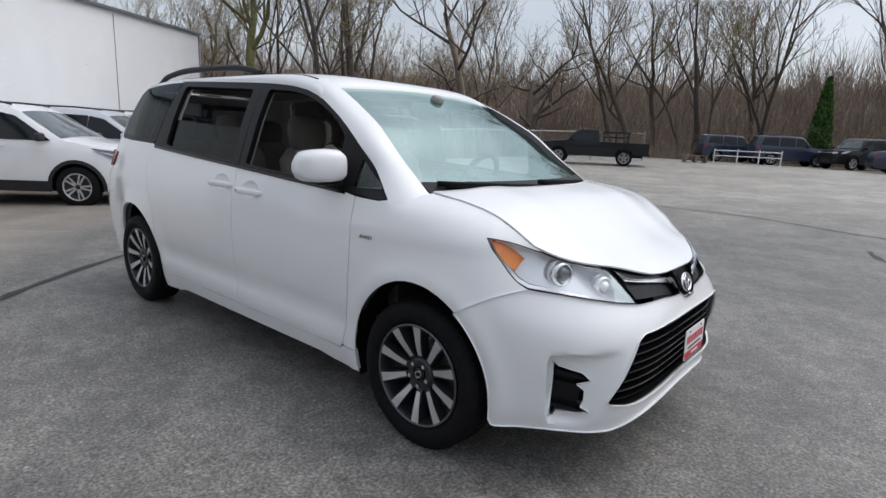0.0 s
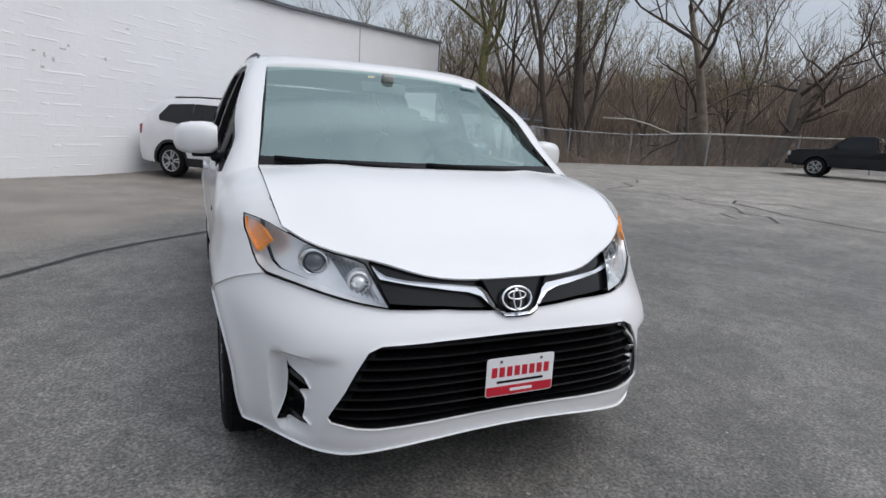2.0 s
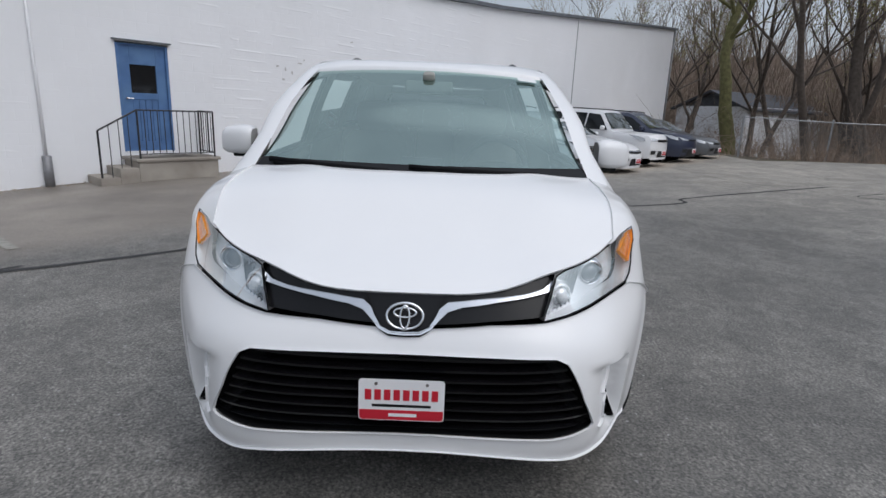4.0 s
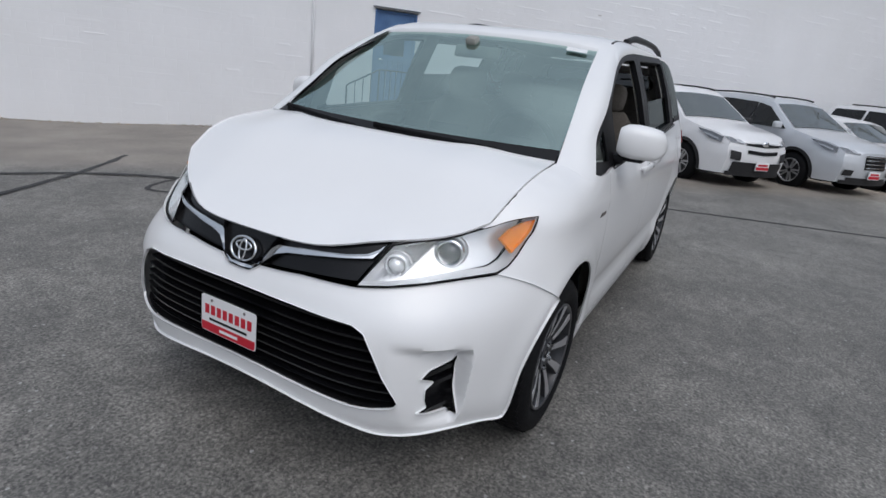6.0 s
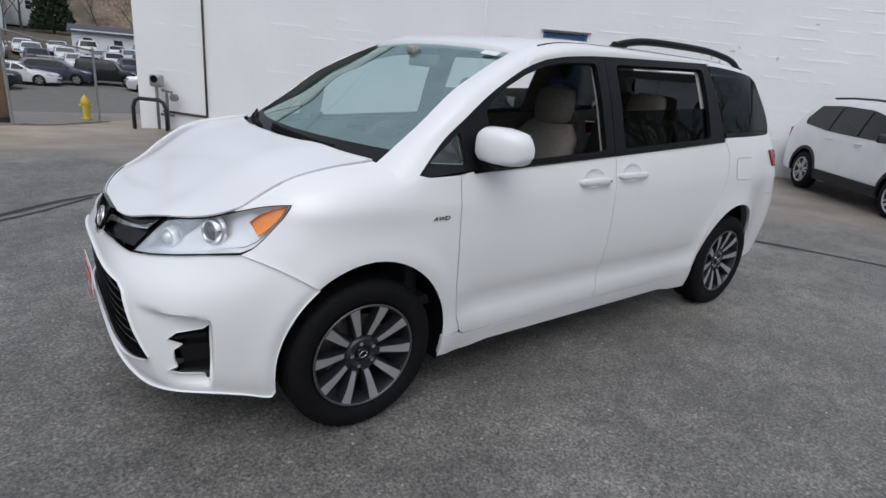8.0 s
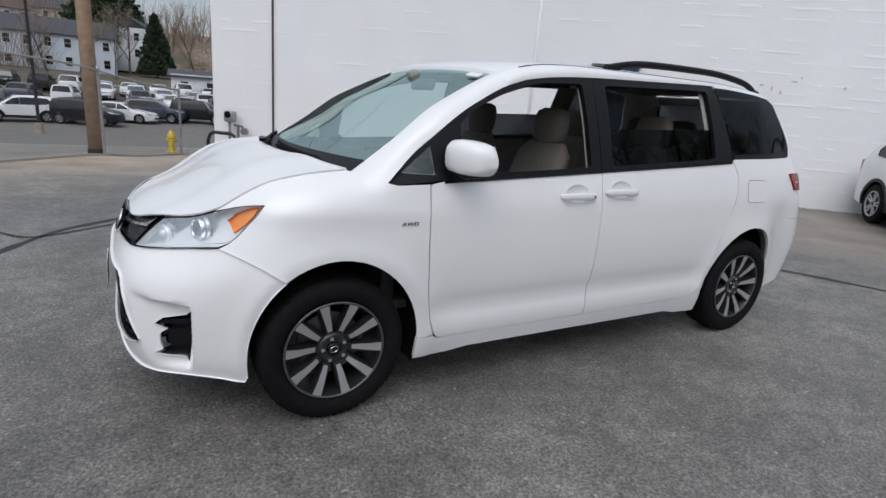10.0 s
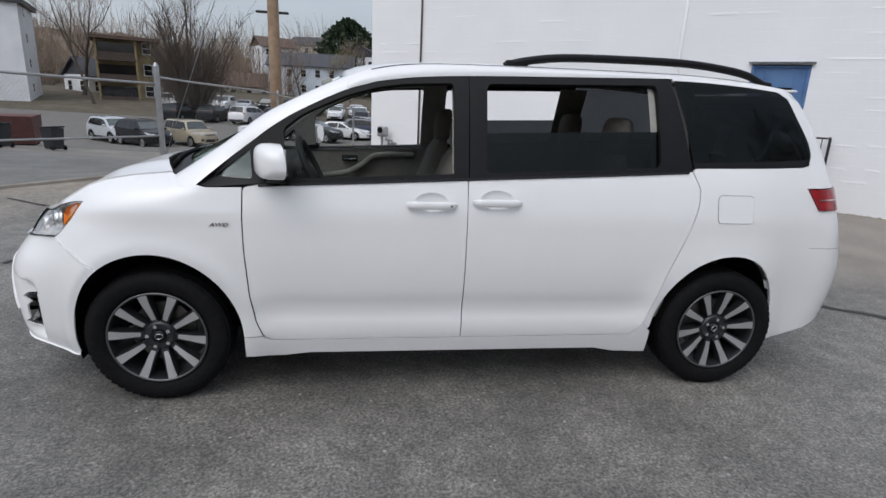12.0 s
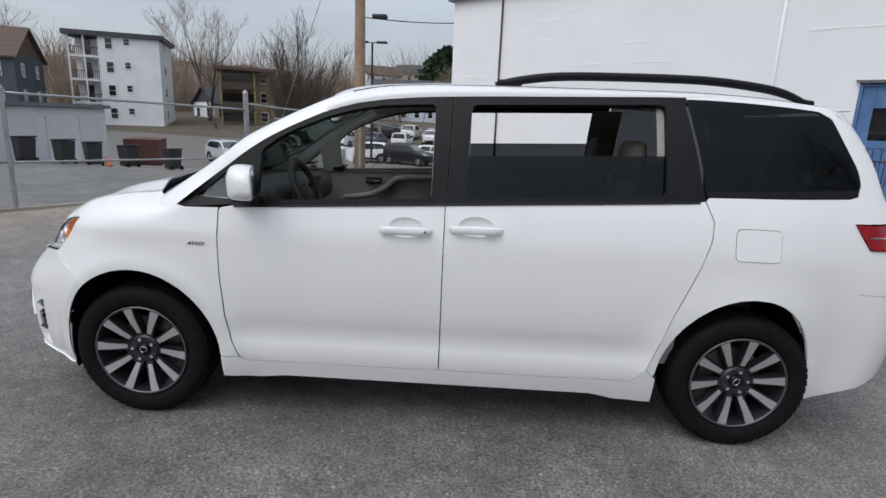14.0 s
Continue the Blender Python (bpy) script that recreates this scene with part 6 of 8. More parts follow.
def vehicle(shape, name, label, body_paint, at, plate=True, group="", face="plain"):
    c = SHAPES[shape]
    car = thing(name, label, "car", at, group)
    top, W, gap, r = c["top"], c["w"], c["gap"], c["r"]
    xs, zs = [p[0] for p in top], [p[1] for p in top]
    up = sorted((x, z) for x, z in top[2:-3])
    ux, uz = [p[0] for p in up], [p[1] for p in up]
    ztop = max(zs)
    belt_z = c["wins"][0][0][1]
    xf, xr = max(xs), min(xs)

    def ztop_at(x):
        return float(np.interp(x, ux, uz))

    def wy(x, z):
        w = W * (1 - .05 * max(0, .55 - z) ** 2 / .1)
        if z > belt_z - .05:
            w -= (z - belt_z + .05) * .30
        w *= 1 - .26 * max(0, (x - xf + .75) / .75) ** 2.0
        w *= 1 - .12 * max(0, (xr + .6 - x) / .6) ** 2.2
        d = max(0.0, ztop_at(x) - z)
        w -= .07 * math.exp(-d / .05) if z > .6 else 0
        w += .01 * math.exp(-((z - belt_z + .12) / .05) ** 2)
        return max(w, .2)

    ra = r + .055
    f_, b_ = c["wb"]
    under = [(xr + .10, gap + .05)]

    def cut(cx):
        return [(cx + ra * math.cos(radians(a)), r + ra * math.sin(radians(a))) for a in range(200, -21, -20)]

    low = [(x, z) for x, z in cut(b_) if z > gap] + [(x, z) for x, z in cut(f_) if z > gap]
    line = [top[-1]] + [(b_ - ra, gap)] + low[: len(low) // 2] + [(b_ + ra, gap), (f_ - ra, gap)] + low[len(low) // 2:] + [(f_ + ra, gap)]
    outline = line + top[:-1]
    body = None
    for s in (1, -1):
        o = panel("body_side", outline, lambda x, z: (x, s * wy(x, z), z), body_paint, car, (), .16, .0, "", flip=(s < 0), crease=50)
    # skin across the top, front and back
    vs, fs = [], []
    fine = []
    for (x1, z1), (x2, z2) in zip(top, top[1:]):
        for k in range(3):
            fine.append((x1 + (x2 - x1) * k / 3, z1 + (z2 - z1) * k / 3))
    fine.append(top[-1])
    m = 11
    cx, cz = (xf + xr) / 2, .7
    for x, z in fine:
        w = wy(x, z)
        for j in range(m):
            u = 2 * j / (m - 1) - 1
            cr_ = (1 - u * u)
            dx = (.15 if x > xf - .5 and z < belt_z else (-.05 if x < xr + .4 else 0)) * cr_
            vs.append((x + dx, w * u, z + (.03 * cr_ if z > .7 else 0)))
    for i in range(len(fine) - 1):
        for j in range(m - 1):
            fs.append((i * m + j, i * m + j + 1, (i + 1) * m + j + 1, (i + 1) * m + j))
    mesh_part("body_shell", vs, fs, body_paint, car, "", True, 40)
    nx_, nz_ = [p[0] for p in top[:4]], [p[1] for p in top[:4]]

    def nose_strip(nm, u0, u1, z0, z1, material, rise=0.0, out=.012):
        """A sheet lying on the nose between two shares of its width and two heights; its ends rise by rise."""
        vs, fs = [], []
        for i in range(13):
            u = u0 + (u1 - u0) * i / 12
            for j in range(4):
                z = z0 + (z1 - z0) * j / 3 + rise * (abs(u) - .5)
                x = float(np.interp(z, nz_, nx_))
                vs.append((x + .15 * (1 - u * u) + out, (wy(x, z) + .004) * u, z))
            vs.append((vs[-1][0] - .05, vs[-1][1], vs[-1][2]))
        for i in range(12):
            for j in range(4):
                fs.append((i * 5 + j, i * 5 + 5 + j, i * 5 + 6 + j, i * 5 + 1 + j))
        return mesh_part(nm, vs, fs, material, car, "", True, 40)

    # glass
    for nm, (i0, i1) in (("windscreen", c["screen"]), ("rear_screen", c["rear"])):
        vs, fs = [], []
        (x1, z1), (x2, z2) = top[i0], top[i1]
        nrm = Vector((z1 - z2, 0, x2 - x1)).normalized()
        if nrm.z < 0:
            nrm = -nrm
        for i in range(7):
            t = .05 + .90 * i / 6
            x, z = x1 + (x2 - x1) * t, z1 + (z2 - z1) * t
            w = wy(x, z) - .05
            for j in range(9):
                u = j / 4 - 1
                vs.append((x + nrm.x * .012 + (-.05 if x < xr + .4 else 0) * (1 - u * u), w * u, z + .008 + nrm.z * .006 + .03 * (1 - u * u)))
        for i in range(6):
            for j in range(8):
                fs.append((i * 9 + j, i * 9 + j + 1, (i + 1) * 9 + j + 1, (i + 1) * 9 + j))
        mesh_part(nm, vs, fs, CAR_SCREEN if nm == "windscreen" else CAR_GLASS, car)
    for s in (1, -1):
        for wn_ in c["wins"]:
            panel("side_window", rounded(wn_, .03), lambda x, z: (x, s * (wy(x, z) + .006), z), CAR_GLASS, car, (), .2, .008, "", flip=(s < 0))
        for x in c["wb"]:
            far_wheel(car, x, s * (W - .10), r, s)
            v, f = lathe([(ra + .005, W - .02), (ra, W - .06), (ra, W - .35), (.05, W - .36)], 24)
            vv = [(x + a, s * b, r + q) for a, b, q in v]
            mesh_part("wheel_well", vv, [q for q in f if all(vv[i][2] > gap - .02 for i in q)], MATT_BLACK, car)
        zl = belt_z - (.30 if shape in ("sedan", "van") else .23)
        smoked = LAMP_SMOKE if face != "plain" else LAMP_WHITE
        lamp_side = [(xf - .62, zl + .13), (xf - .34, zl + .10), (xf - .16, zl + .04), (xf - .14, zl - .05), (xf - .34, zl - .01)]
        panel("headlamp", lamp_side, lambda x, z: (x, s * (wy(x, z) + .008), z), smoked, car, (), .08, .012, "", flip=(s < 0))
        nose_strip("headlamp_front", s * .60, s * .99, zl - .055, zl + .035, smoked, .05)
        if face != "plain":
            nose_strip("lamp_reflector", s * .66, s * .80, zl - .035, zl + .02, LAMP_WHITE, .05, .020)
            panel("lamp_strip", [(xf - .58, zl + .085), (xf - .36, zl + .06), (xf - .20, zl + .01), (xf - .20, zl - .015), (xf - .36, zl + .03)], lambda x, z: (x, s * (wy(x, z) + .014), z), LAMP_WHITE, car, (), .08, .008, "", flip=(s < 0))
        nose_strip("fog_recess", s * (.68 if face != "plain" else .66), s * .94, gap + (.25 if face == "slim" else .16), gap + (.40 if face == "slim" else .27), CLAD, .10 if face == "slim" else 0, .02)
        bm = bmesh.new()
        box_into(bm, (.14, .20, .22), pose(xr + .12, s * (W - .17), belt_z - .12), .03)
        part("tail_lamp", bm, LAMP_RED, car)
        bm = bmesh.new()
        box_into(bm, (.10, .20, .14), pose(c["wins"][0][0][0] - .12, s * (W + .09), belt_z + .06), .04, 3)
        part("door_mirror", bm, CLAD if face == "slim" else body_paint, car)
        bm = bmesh.new()
        for hx in (c["wins"][0][3][0] + .12, c["wins"][1][3][0] + .14):
            box_into(bm, (.2, .03, .03), pose(hx, s * (wy(hx, belt_z - .1) + .012), belt_z - .10), .01)
        part("door_handles", bm, body_paint, car)
        if c["clad"]:
            for x0 in c["wb"]:
                ring = [(x0 + (ra + .055) * math.cos(radians(a)), r + (ra + .055) * math.sin(radians(a))) for a in range(-8, 189, 14)] + [(x0 + (ra - .004) * math.cos(radians(a)), r + (ra - .004) * math.sin(radians(a))) for a in range(188, -9, -14)]
                panel("arch_cladding", ring, lambda x, z: (x, s * (wy(x, z) + .012), z), CLAD, car, (), .15, .012, "", flip=(s > 0))
            panel("cladding", [(f_ - ra, gap - .02), (b_ + ra, gap - .02), (b_ + ra, gap + .16), (f_ - ra, gap + .16)], lambda x, z: (x, s * (wy(x, z) + .012), z), CLAD, car, (), .3, .02, "", flip=(s < 0))
        if c["rails"]:
            v, f = tube([(x, s * (wy(x, ztop_at(x)) - .10), ztop_at(x) + .045 - (.045 if abs(x + .6) > .85 else 0)) for x in (.25, .1, -.3, -.9, -1.3, -1.45)], .02, 6)
            mesh_part("roof_rail", v, f, BLACK_IRON, car)
    zl = belt_z - (.30 if shape in ("sedan", "van") else .23)
    if face == "tall":
        # tall barred grille
        nose_strip("grille", -.40, .40, zl - .30, zl + .0, BLACK_TRIM, .0)
        for k in range(4):
            nose_strip("grille_bar", -.39, .39, zl - .275 + .07 * k, zl - .25 + .07 * k, CHROME, .0, .024)
        nose_strip("lower_grille", -.78, .78, gap + .0, gap + .13, CLAD, 0, .018)
    else:
        nose_strip("grille", -.58, .58, zl - .06, zl + .02, BLACK_TRIM, .03)
        nose_strip("grille_bar", -.60, .60, zl - .005, zl + .012, CHROME, .03, .022)
        if face == "slim":
            nose_strip("grille_slot", -.50, .50, zl - .19, zl - .13, BLACK_TRIM, .04, .014)
            nose_strip("lower_grille", -.84, .84, gap + .0, gap + .25, CLAD, 0, .018)
            bm = bmesh.new()
            bmesh.ops.create_uvsphere(bm, u_segments=16, v_segments=8, radius=.06, matrix=pose(float(np.interp(zl - .02, nz_, nx_)) + .165, 0, zl - .02) @ Matrix.Diagonal((.3, 1.25, .85, 1)))
            part("emblem", bm, CHROME, car)
        else:
            nose_strip("lower_grille", -.60 if c["clad"] else -.5, .60 if c["clad"] else .5, gap + .04, gap + .26, CLAD, 0, .018)
    nose_strip("front_lip", -.93, .93, gap + .0, gap + .07, CLAD if c["clad"] else body_paint, 0, .022)
    bm = bmesh.new()
    box_into(bm, (.16, W * 1.6, .18), pose(xr + .05, 0, gap + .14), .05)
    part("rear_valance", bm, CLAD, car)
    bm = bmesh.new()
    box_into(bm, (xf - xr - .5, W * 1.7, .1), pose((xf + xr) / 2, 0, gap + .03))
    part("underbody", bm, MATT_BLACK, car, smooth=False)
    if plate:
        bm = bmesh.new()
        box_into(bm, (.02, .31, .15), pose(xf + .165, 0, gap + .20), .004)
        pl = part("dealer_plate", bm, PLATE_WHITE, car, "white and red dealer plate")
        bm = bmesh.new()
        box_into(bm, (.004, .29, .05), pose(xf + .178, 0, gap + .165))
        box_into(bm, (.004, .22, .035), pose(xf + .178, 0, gap + .225))
        part("plate_print", bm, PLATE_RED, pl, smooth=False)
    return car


HEAD = math.degrees(math.atan2(WN.y, WN.x))


def stand(x, y, yaw):
    x, y = across(x, y)
    return pose(x, y, ground_z(x, y), 0, 0, yaw)


# row along the wall, nose out
RAV = Vector((-7.8, .50, 0))
row = [("suv", "white compact SUV with black cladding parked by the wall", C_WHITE, 0.0, 0.0), ("suv", "silver SUV parked beside the white wall", C_SILVER, 2.5, .30), ("sedan", "white sedan parked beside the white wall", C_WHITE, 4.95, .25),
       ("boxy", "white boxy SUV parked beside the white wall", C_WHITE, 7.4, .15), ("suv", "dark navy SUV parked beside the white wall", C_NAVY, 9.9, .2), ("sedan", "dark grey sedan parked at the end of the row", C_GREY, 12.3, .2)]
for shape, label, pt, ds, fw in row:
    c = SHAPES[shape]
    ctr = RAV + WD * (ds + .80) + WN * (fw - c["wb"][0])
    vehicle(shape, "sedan_car" if shape == "sedan" else "suv_car", label, pt, stand(ctr.x, ctr.y, HEAD), group="cars in the row by the wall", face="slim" if ds == 0 else ("tall" if ds == 2.5 else "plain"))

# far lot across the street
lot = [("suv", C_BLACK, 12.9, -37.0, 140), ("boxy", C_TAN, 10.2, -38.2, 138), ("suv", C_SILVER, 15.6, -39.5, 138), ("suv", C_WHITE, 5.6, -43.6, 12), ("suv", C_BLACK, 1.9, -43.0, 160), ("sedan", C_WHITE, -.3, -45.5, 165),
       ("suv", C_NAVY, -2.6, -46.5, 168), ("boxy", C_BLACK, -6.0, -47.0, 165), ("van", C_WHITE, 9.0, -58.0, 250), ("suv", C_BLACK, 15.8, -58.5, 258), ("suv", C_BLACK, 12.6, -58.5, 262), ("suv", C_NAVY, 6.2, -58.0, 262), ("boxy", C_WHITE, 3.2, -57.5, 265), ("sedan", C_SILVER, -9.0, -44.0, 170)]
protos = {}
for shape, pt, x, y, yaw in lot:
    key = (shape, pt.name)
    tone = pt.name.replace("paint_", "").replace("_", " ")
    if key not in protos:
        protos[key] = vehicle(shape, "sedan_car" if shape == "sedan" else ("minivan_car" if shape == "van" else "suv_car"), "%s %s parked in the lot across the street" % (tone, {"suv": "SUV", "sedan": "sedan", "boxy": "boxy SUV", "van": "minivan"}[shape]), pt, stand(x, y, yaw), False, "cars across the street")
    else:
        copy_thing(protos[key], stand(x, y, yaw))
keys = list(protos)
rnd = random.Random(4)
for rown, (yy, n0, n1) in enumerate(((-52, -8, 0), (-58, -9, 0), (-64, -9, 1), (-70, -8, 8))):
    for i in range(n0, n1):
        key = keys[rnd.randrange(len(keys))]
        x = 2.75 * i + rnd.uniform(-.2, .2)
        copy_thing(protos[key], stand(x, yy + rnd.uniform(-.4, .4), rnd.choice((88, 268)) + rnd.uniform(-4, 4)))

# dark cars by the trees
for shape, pt, x, y, yaw, lab in (("boxy", C_NAVY, -6.6, 38.6, 38, "dark blue boxy SUV parked before the brush"), ("boxy", C_NAVY, -2.9, 37.0, 28, "dark navy boxy SUV parked before the brush"),
                                  ("boxy", C_BLACK, .6, 36.4, 232, "black SUV with its bonnet towards the lot"), ("sedan", C_NAVY, 3.6, 33.4, 15, "dark navy sedan at the lot's edge"), ("suv", C_WHITE, 5.4, 24.4, 40, "white SUV at the lot's edge")):
    vehicle(shape, "parked_car", lab, pt, stand(x, y, yaw), False, "cars by the brush")


# black pickup
def pickup(at):
    t = thing("pickup_truck", "black regular cab pickup truck with a cargo rack", "truck", at)
    W, gap, r = .90, .38, .36
    b_, f_ = -1.52, 1.50
    ra = r + .06

    def cut(cx):
        return [(cx + ra * math.cos(radians(a)), r + ra * math.sin(radians(a))) for a in range(175, 4, -15)]

    cab = [(2.45, .45), (2.50, .70), (2.42, .92), (2.2, 1.0), (1.22, 1.08), (1.10, 1.12), (.62, 1.55), (.45, 1.61), (-.18, 1.62), (-.30, 1.55), (-.34, 1.10), (-.36, 1.06), (-2.55, 1.06), (-2.58, .95), (-2.58, .52)]
    outline = [(-2.5, .50), (b_ - ra, .46)] + cut(b_) + [(b_ + ra, .42), (f_ - ra, .42)] + cut(f_) + [(f_ + ra, .45)] + cab

    def wy(x, z):
        w = W - (.28 * (z - 1.05) if z > 1.05 else 0)
        w *= 1 - .14 * max(0, (x - 1.8) / .7) ** 2
        return w

    for s in (1, -1):
        panel("body_side", outline, lambda x, z: (x, s * wy(x, z), z), C_BLACK, t, (), .18, 0, "", flip=(s < 0))
        panel("side_window", rounded([(.98, 1.12), (.58, 1.50), (-.16, 1.53), (-.2, 1.12)], .03), lambda x, z: (x, s * (wy(x, z) + .006), z), CAR_GLASS, t, (), .2, .008, "", flip=(s < 0))
        for x in (f_, b_):
            far_wheel(t, x, s * (W - .10), r, s)
            v, f = lathe([(ra, W - .03), (ra, W - .35), (.05, W - .36)], 24)
            vv = [(x + a, s * b, r + q) for a, b, q in v]
            mesh_part("wheel_well", vv, [q for q in f if all(vv[i][2] > .36 for i in q)], MATT_BLACK, t)
        bm = bmesh.new()
        box_into(bm, (.12, .34, .16), pose(2.42, s * .64, .84, 0, 0, -s * 16), .03)
        part("headlamp", bm, LAMP_WHITE, t)
        bm = bmesh.new()
        box_into(bm, (.06, .12, .34), pose(-2.57, s * .82, .82), .02)
        part("tail_lamp", bm, LAMP_RED, t)
        bm = bmesh.new()
        box_into(bm, (.1, .18, .16), pose(.92, s * 1.0, 1.18), .03)
        part("door_mirror", bm, C_BLACK, t)
    vs, fs, m = [], [], 7
    for x, z in cab:
        for j in range(m):
            u = 2 * j / (m - 1) - 1
            vs.append((x + (.08 * (1 - u * u) if x > 2.1 else 0), wy(x, z) * u, z + (.03 * (1 - u * u) if x > -.3 else 0)))
    for i in range(len(cab) - 1):
        if cab[i][0] in (-.36,):
            continue
        for j in range(m - 1):
            fs.append((i * m + j, i * m + j + 1, (i + 1) * m + j + 1, (i + 1) * m + j))
    mesh_part("body_shell", vs, fs, C_BLACK, t, "", True, 35)
    bm = bmesh.new()
    box_into(bm, (2.16, 1.5, .06), pose(-1.46, 0, .72))
    part("load_bed", bm, CLAD, t, smooth=False)
    for (x1, z1), (x2, z2) in ((cab[5], cab[6]), (cab[9], cab[10])):
        vs = []
        for k in (.08, .92):
            x, z = x1 + (x2 - x1) * k, z1 + (z2 - z1) * k
            for u in (-1, 1):
                vs.append((x + (.02 if x > 0 else -.02), u * (wy(x, z) - .08), z + .035))
        mesh_part("screen", vs, [(0, 1, 3, 2)], CAR_GLASS, t)
    bm = bmesh.new()
    for y in (-.7, .7):
        for x in (-.55, -1.1, -1.65):
            box_into(bm, (.05, .05, .50), pose(x, y, 1.28))
        box_into(bm, (1.25, .05, .06), pose(-1.1, y, 1.52))
        box_into(bm, (1.25, .04, .05), pose(-1.1, y, 1.30))
    for x in (-.55, -1.65):
        box_into(bm, (.05, 1.4, .06), pose(x, 0, 1.52))
    part("cargo_rack", bm, BLACK_IRON, t, "black stake rack over the bed", smooth=False)
    bm = bmesh.new()
    box_into(bm, (.12, 1.7, .2), pose(2.5, 0, .52), .04)
    box_into(bm, (.10, 1.6, .14), pose(-2.62, 0, .54), .03)
    part("bumper", bm, CLAD, t)
    bm = bmesh.new()
    box_into(bm, (4.7, 1.2, .12), pose(0, 0, .45))
    part("chassis", bm, MATT_BLACK, t, smooth=False)
    return t


pickup(stand(-9.0, 22.6, 204))

# ---- trees, brush and hills ----
BARK = mat("grey_brown_bark", (.085, .068, .056), .95, 0, .3, 8, bump=.5, bscale=30)
BARK_GREEN = mat("mossy_bark", (.125, .118, .05), .95, 0, .3, 6, bump=.5, bscale=30)
BARK_PALE = mat("stripped_pale_trunk", (.18, .145, .112), .9, 0, .25, 5, bump=.4, bscale=25)
TWIG = mat("bare_twigs", (.235, .18, .14), .95, 0, .25, 3, island=.25)
BUD = mat("spring_buds", (.26, .25, .10), .9, 0, .25, 3, island=.3)
BRUSH = mat("dry_brush", (.29, .215, .16), .95, 0, .3, 2, island=.35)
FAR_WOODS = mat("distant_bare_woods", (.24, .185, .148), .98, 0, .45, 1.2, bump=.9, bscale=3, second=(.15, .135, .095), sscale=.25)
ARBOR = mat("arborvitae_leaf", (.06, .13, .03), .85, 0, .35, 6, island=.4)
PINE = mat("pine_needles", (.022, .042, .018), .85, 0, .35, 3, island=.4)
GRASS = mat("spring_grass", (.10, .13, .045), .95, 0, .3, 2)


def grow_tree(seed, height, r0, spread=.55, lean=(0, 0), twist=.22, levels=4, fork=3, first=.35, droop=0.0):
    """Bare tree: returns trunk and limb tubes, and the lines of the twigs."""
    rg = random.Random(seed)
    wood, twigs = [], []

    def limb(p, d, length, r, lev):
        n = 7 if lev == 0 else 5
        pts, rs = [p.copy()], [r]
        for i in range(n):
            d = (d + Vector((rg.gauss(0, twist), rg.gauss(0, twist), rg.gauss(0, twist * .6) + (.06 if lev else .03) - droop * (lev > 0)))).normalized()
            p = p + d * (length / n)
            pts.append(p.copy())
            rs.append(r * (1 - (.62 if lev < levels else .8) * (i + 1) / n))
        (wood if lev <= 2 else twigs).append((pts, rs))
        if lev >= levels:
            return
        k = fork + (2 if lev == 0 else (1 if lev < 3 else 0))
        for j in range(k):
            t = first + (1 - first) * (j + rg.random()) / k if lev == 0 else .25 + .72 * (j + rg.random()) / k
            i = min(n - 1, int(t * n))
            q = pts[i].lerp(pts[i + 1], t * n - i)
            dd = (pts[i + 1] - pts[i]).normalized()
            side = Vector((rg.gauss(0, 1), rg.gauss(0, 1), rg.gauss(.1, .5))).normalized()
            nd = (dd * (1 - spread) + side * spread * 1.25 + Vector((0, 0, .18))).normalized()
            limb(q, nd, length * rg.uniform(.42, .66), rs[i] * rg.uniform(.45, .65), lev + 1)
        if lev > 0 or rg.random() < .7:
            limb(pts[-1], d, length * .5, rs[-1] * .9, lev + 1)

    limb(Vector((0, 0, -.3)), Vector((lean[0], lean[1], 1)).normalized(), height * .58, r0, 0)
    return wood, twigs


def tubes_mesh(lines, seg):
    vs, fs = [], []
    for pts, rs in lines:
        v, f = tube(pts, rs, seg)
        o = len(vs)
        vs += v
        fs += [tuple(o + i for i in q) for q in f if len(q) == 4]
    return vs, fs


def strips_mesh(lines, minr=.006):
    """Thin three-sided twigs."""
    vs, fs = [], []
    for pts, rs in lines:
        v, f = tube(pts, [max(r, minr) for r in rs], 3)
        o = len(vs)
        vs += v
        fs += [tuple(o + i for i in q) for q in f if len(q) == 4]
    return vs, fs


def bare_tree(name, label, seed, height, r0, bark=BARK, buds=0, **kw):
    t = thing(name, label, "tree")
    wood, twigs = grow_tree(seed, height, r0, **kw)
    v, f = tubes_mesh(wood[:1], 10)
    mesh_part("trunk", v, f, bark, t)
    v, f = tubes_mesh(wood[1:], 6)
    mesh_part("limb_structure", v, f, BARK if bark == BARK_PALE else bark, t, "branching bare limbs")
    v, f = strips_mesh(twigs, .008 * height / 12)
    crown = mesh_part("crown", v, f, TWIG, t, "fine bare twigs", smooth=False)
    if buds:
        rg = random.Random(seed + 99)
        vs, fs = [], []
        for pts, rs in twigs:
            for _ in range(buds):
                i = rg.randrange(1, len(pts))
                p = pts[i] + Vector((rg.gauss(0, .12), rg.gauss(0, .12), rg.gauss(0, .12)))
                a = Vector((rg.gauss(0, 1), rg.gauss(0, 1), rg.gauss(0, 1))).normalized() * .045
                b = a.orthogonal().normalized() * .03
                o = len(vs)
                vs += [p - a, p + b, p + a, p - b]
                fs.append((o, o + 1, o + 2, o + 3))
        mesh_part("bud_haze", vs, fs, BUD, t, "pale green opening buds", smooth=False)["kind"] = "stuff"
    return t


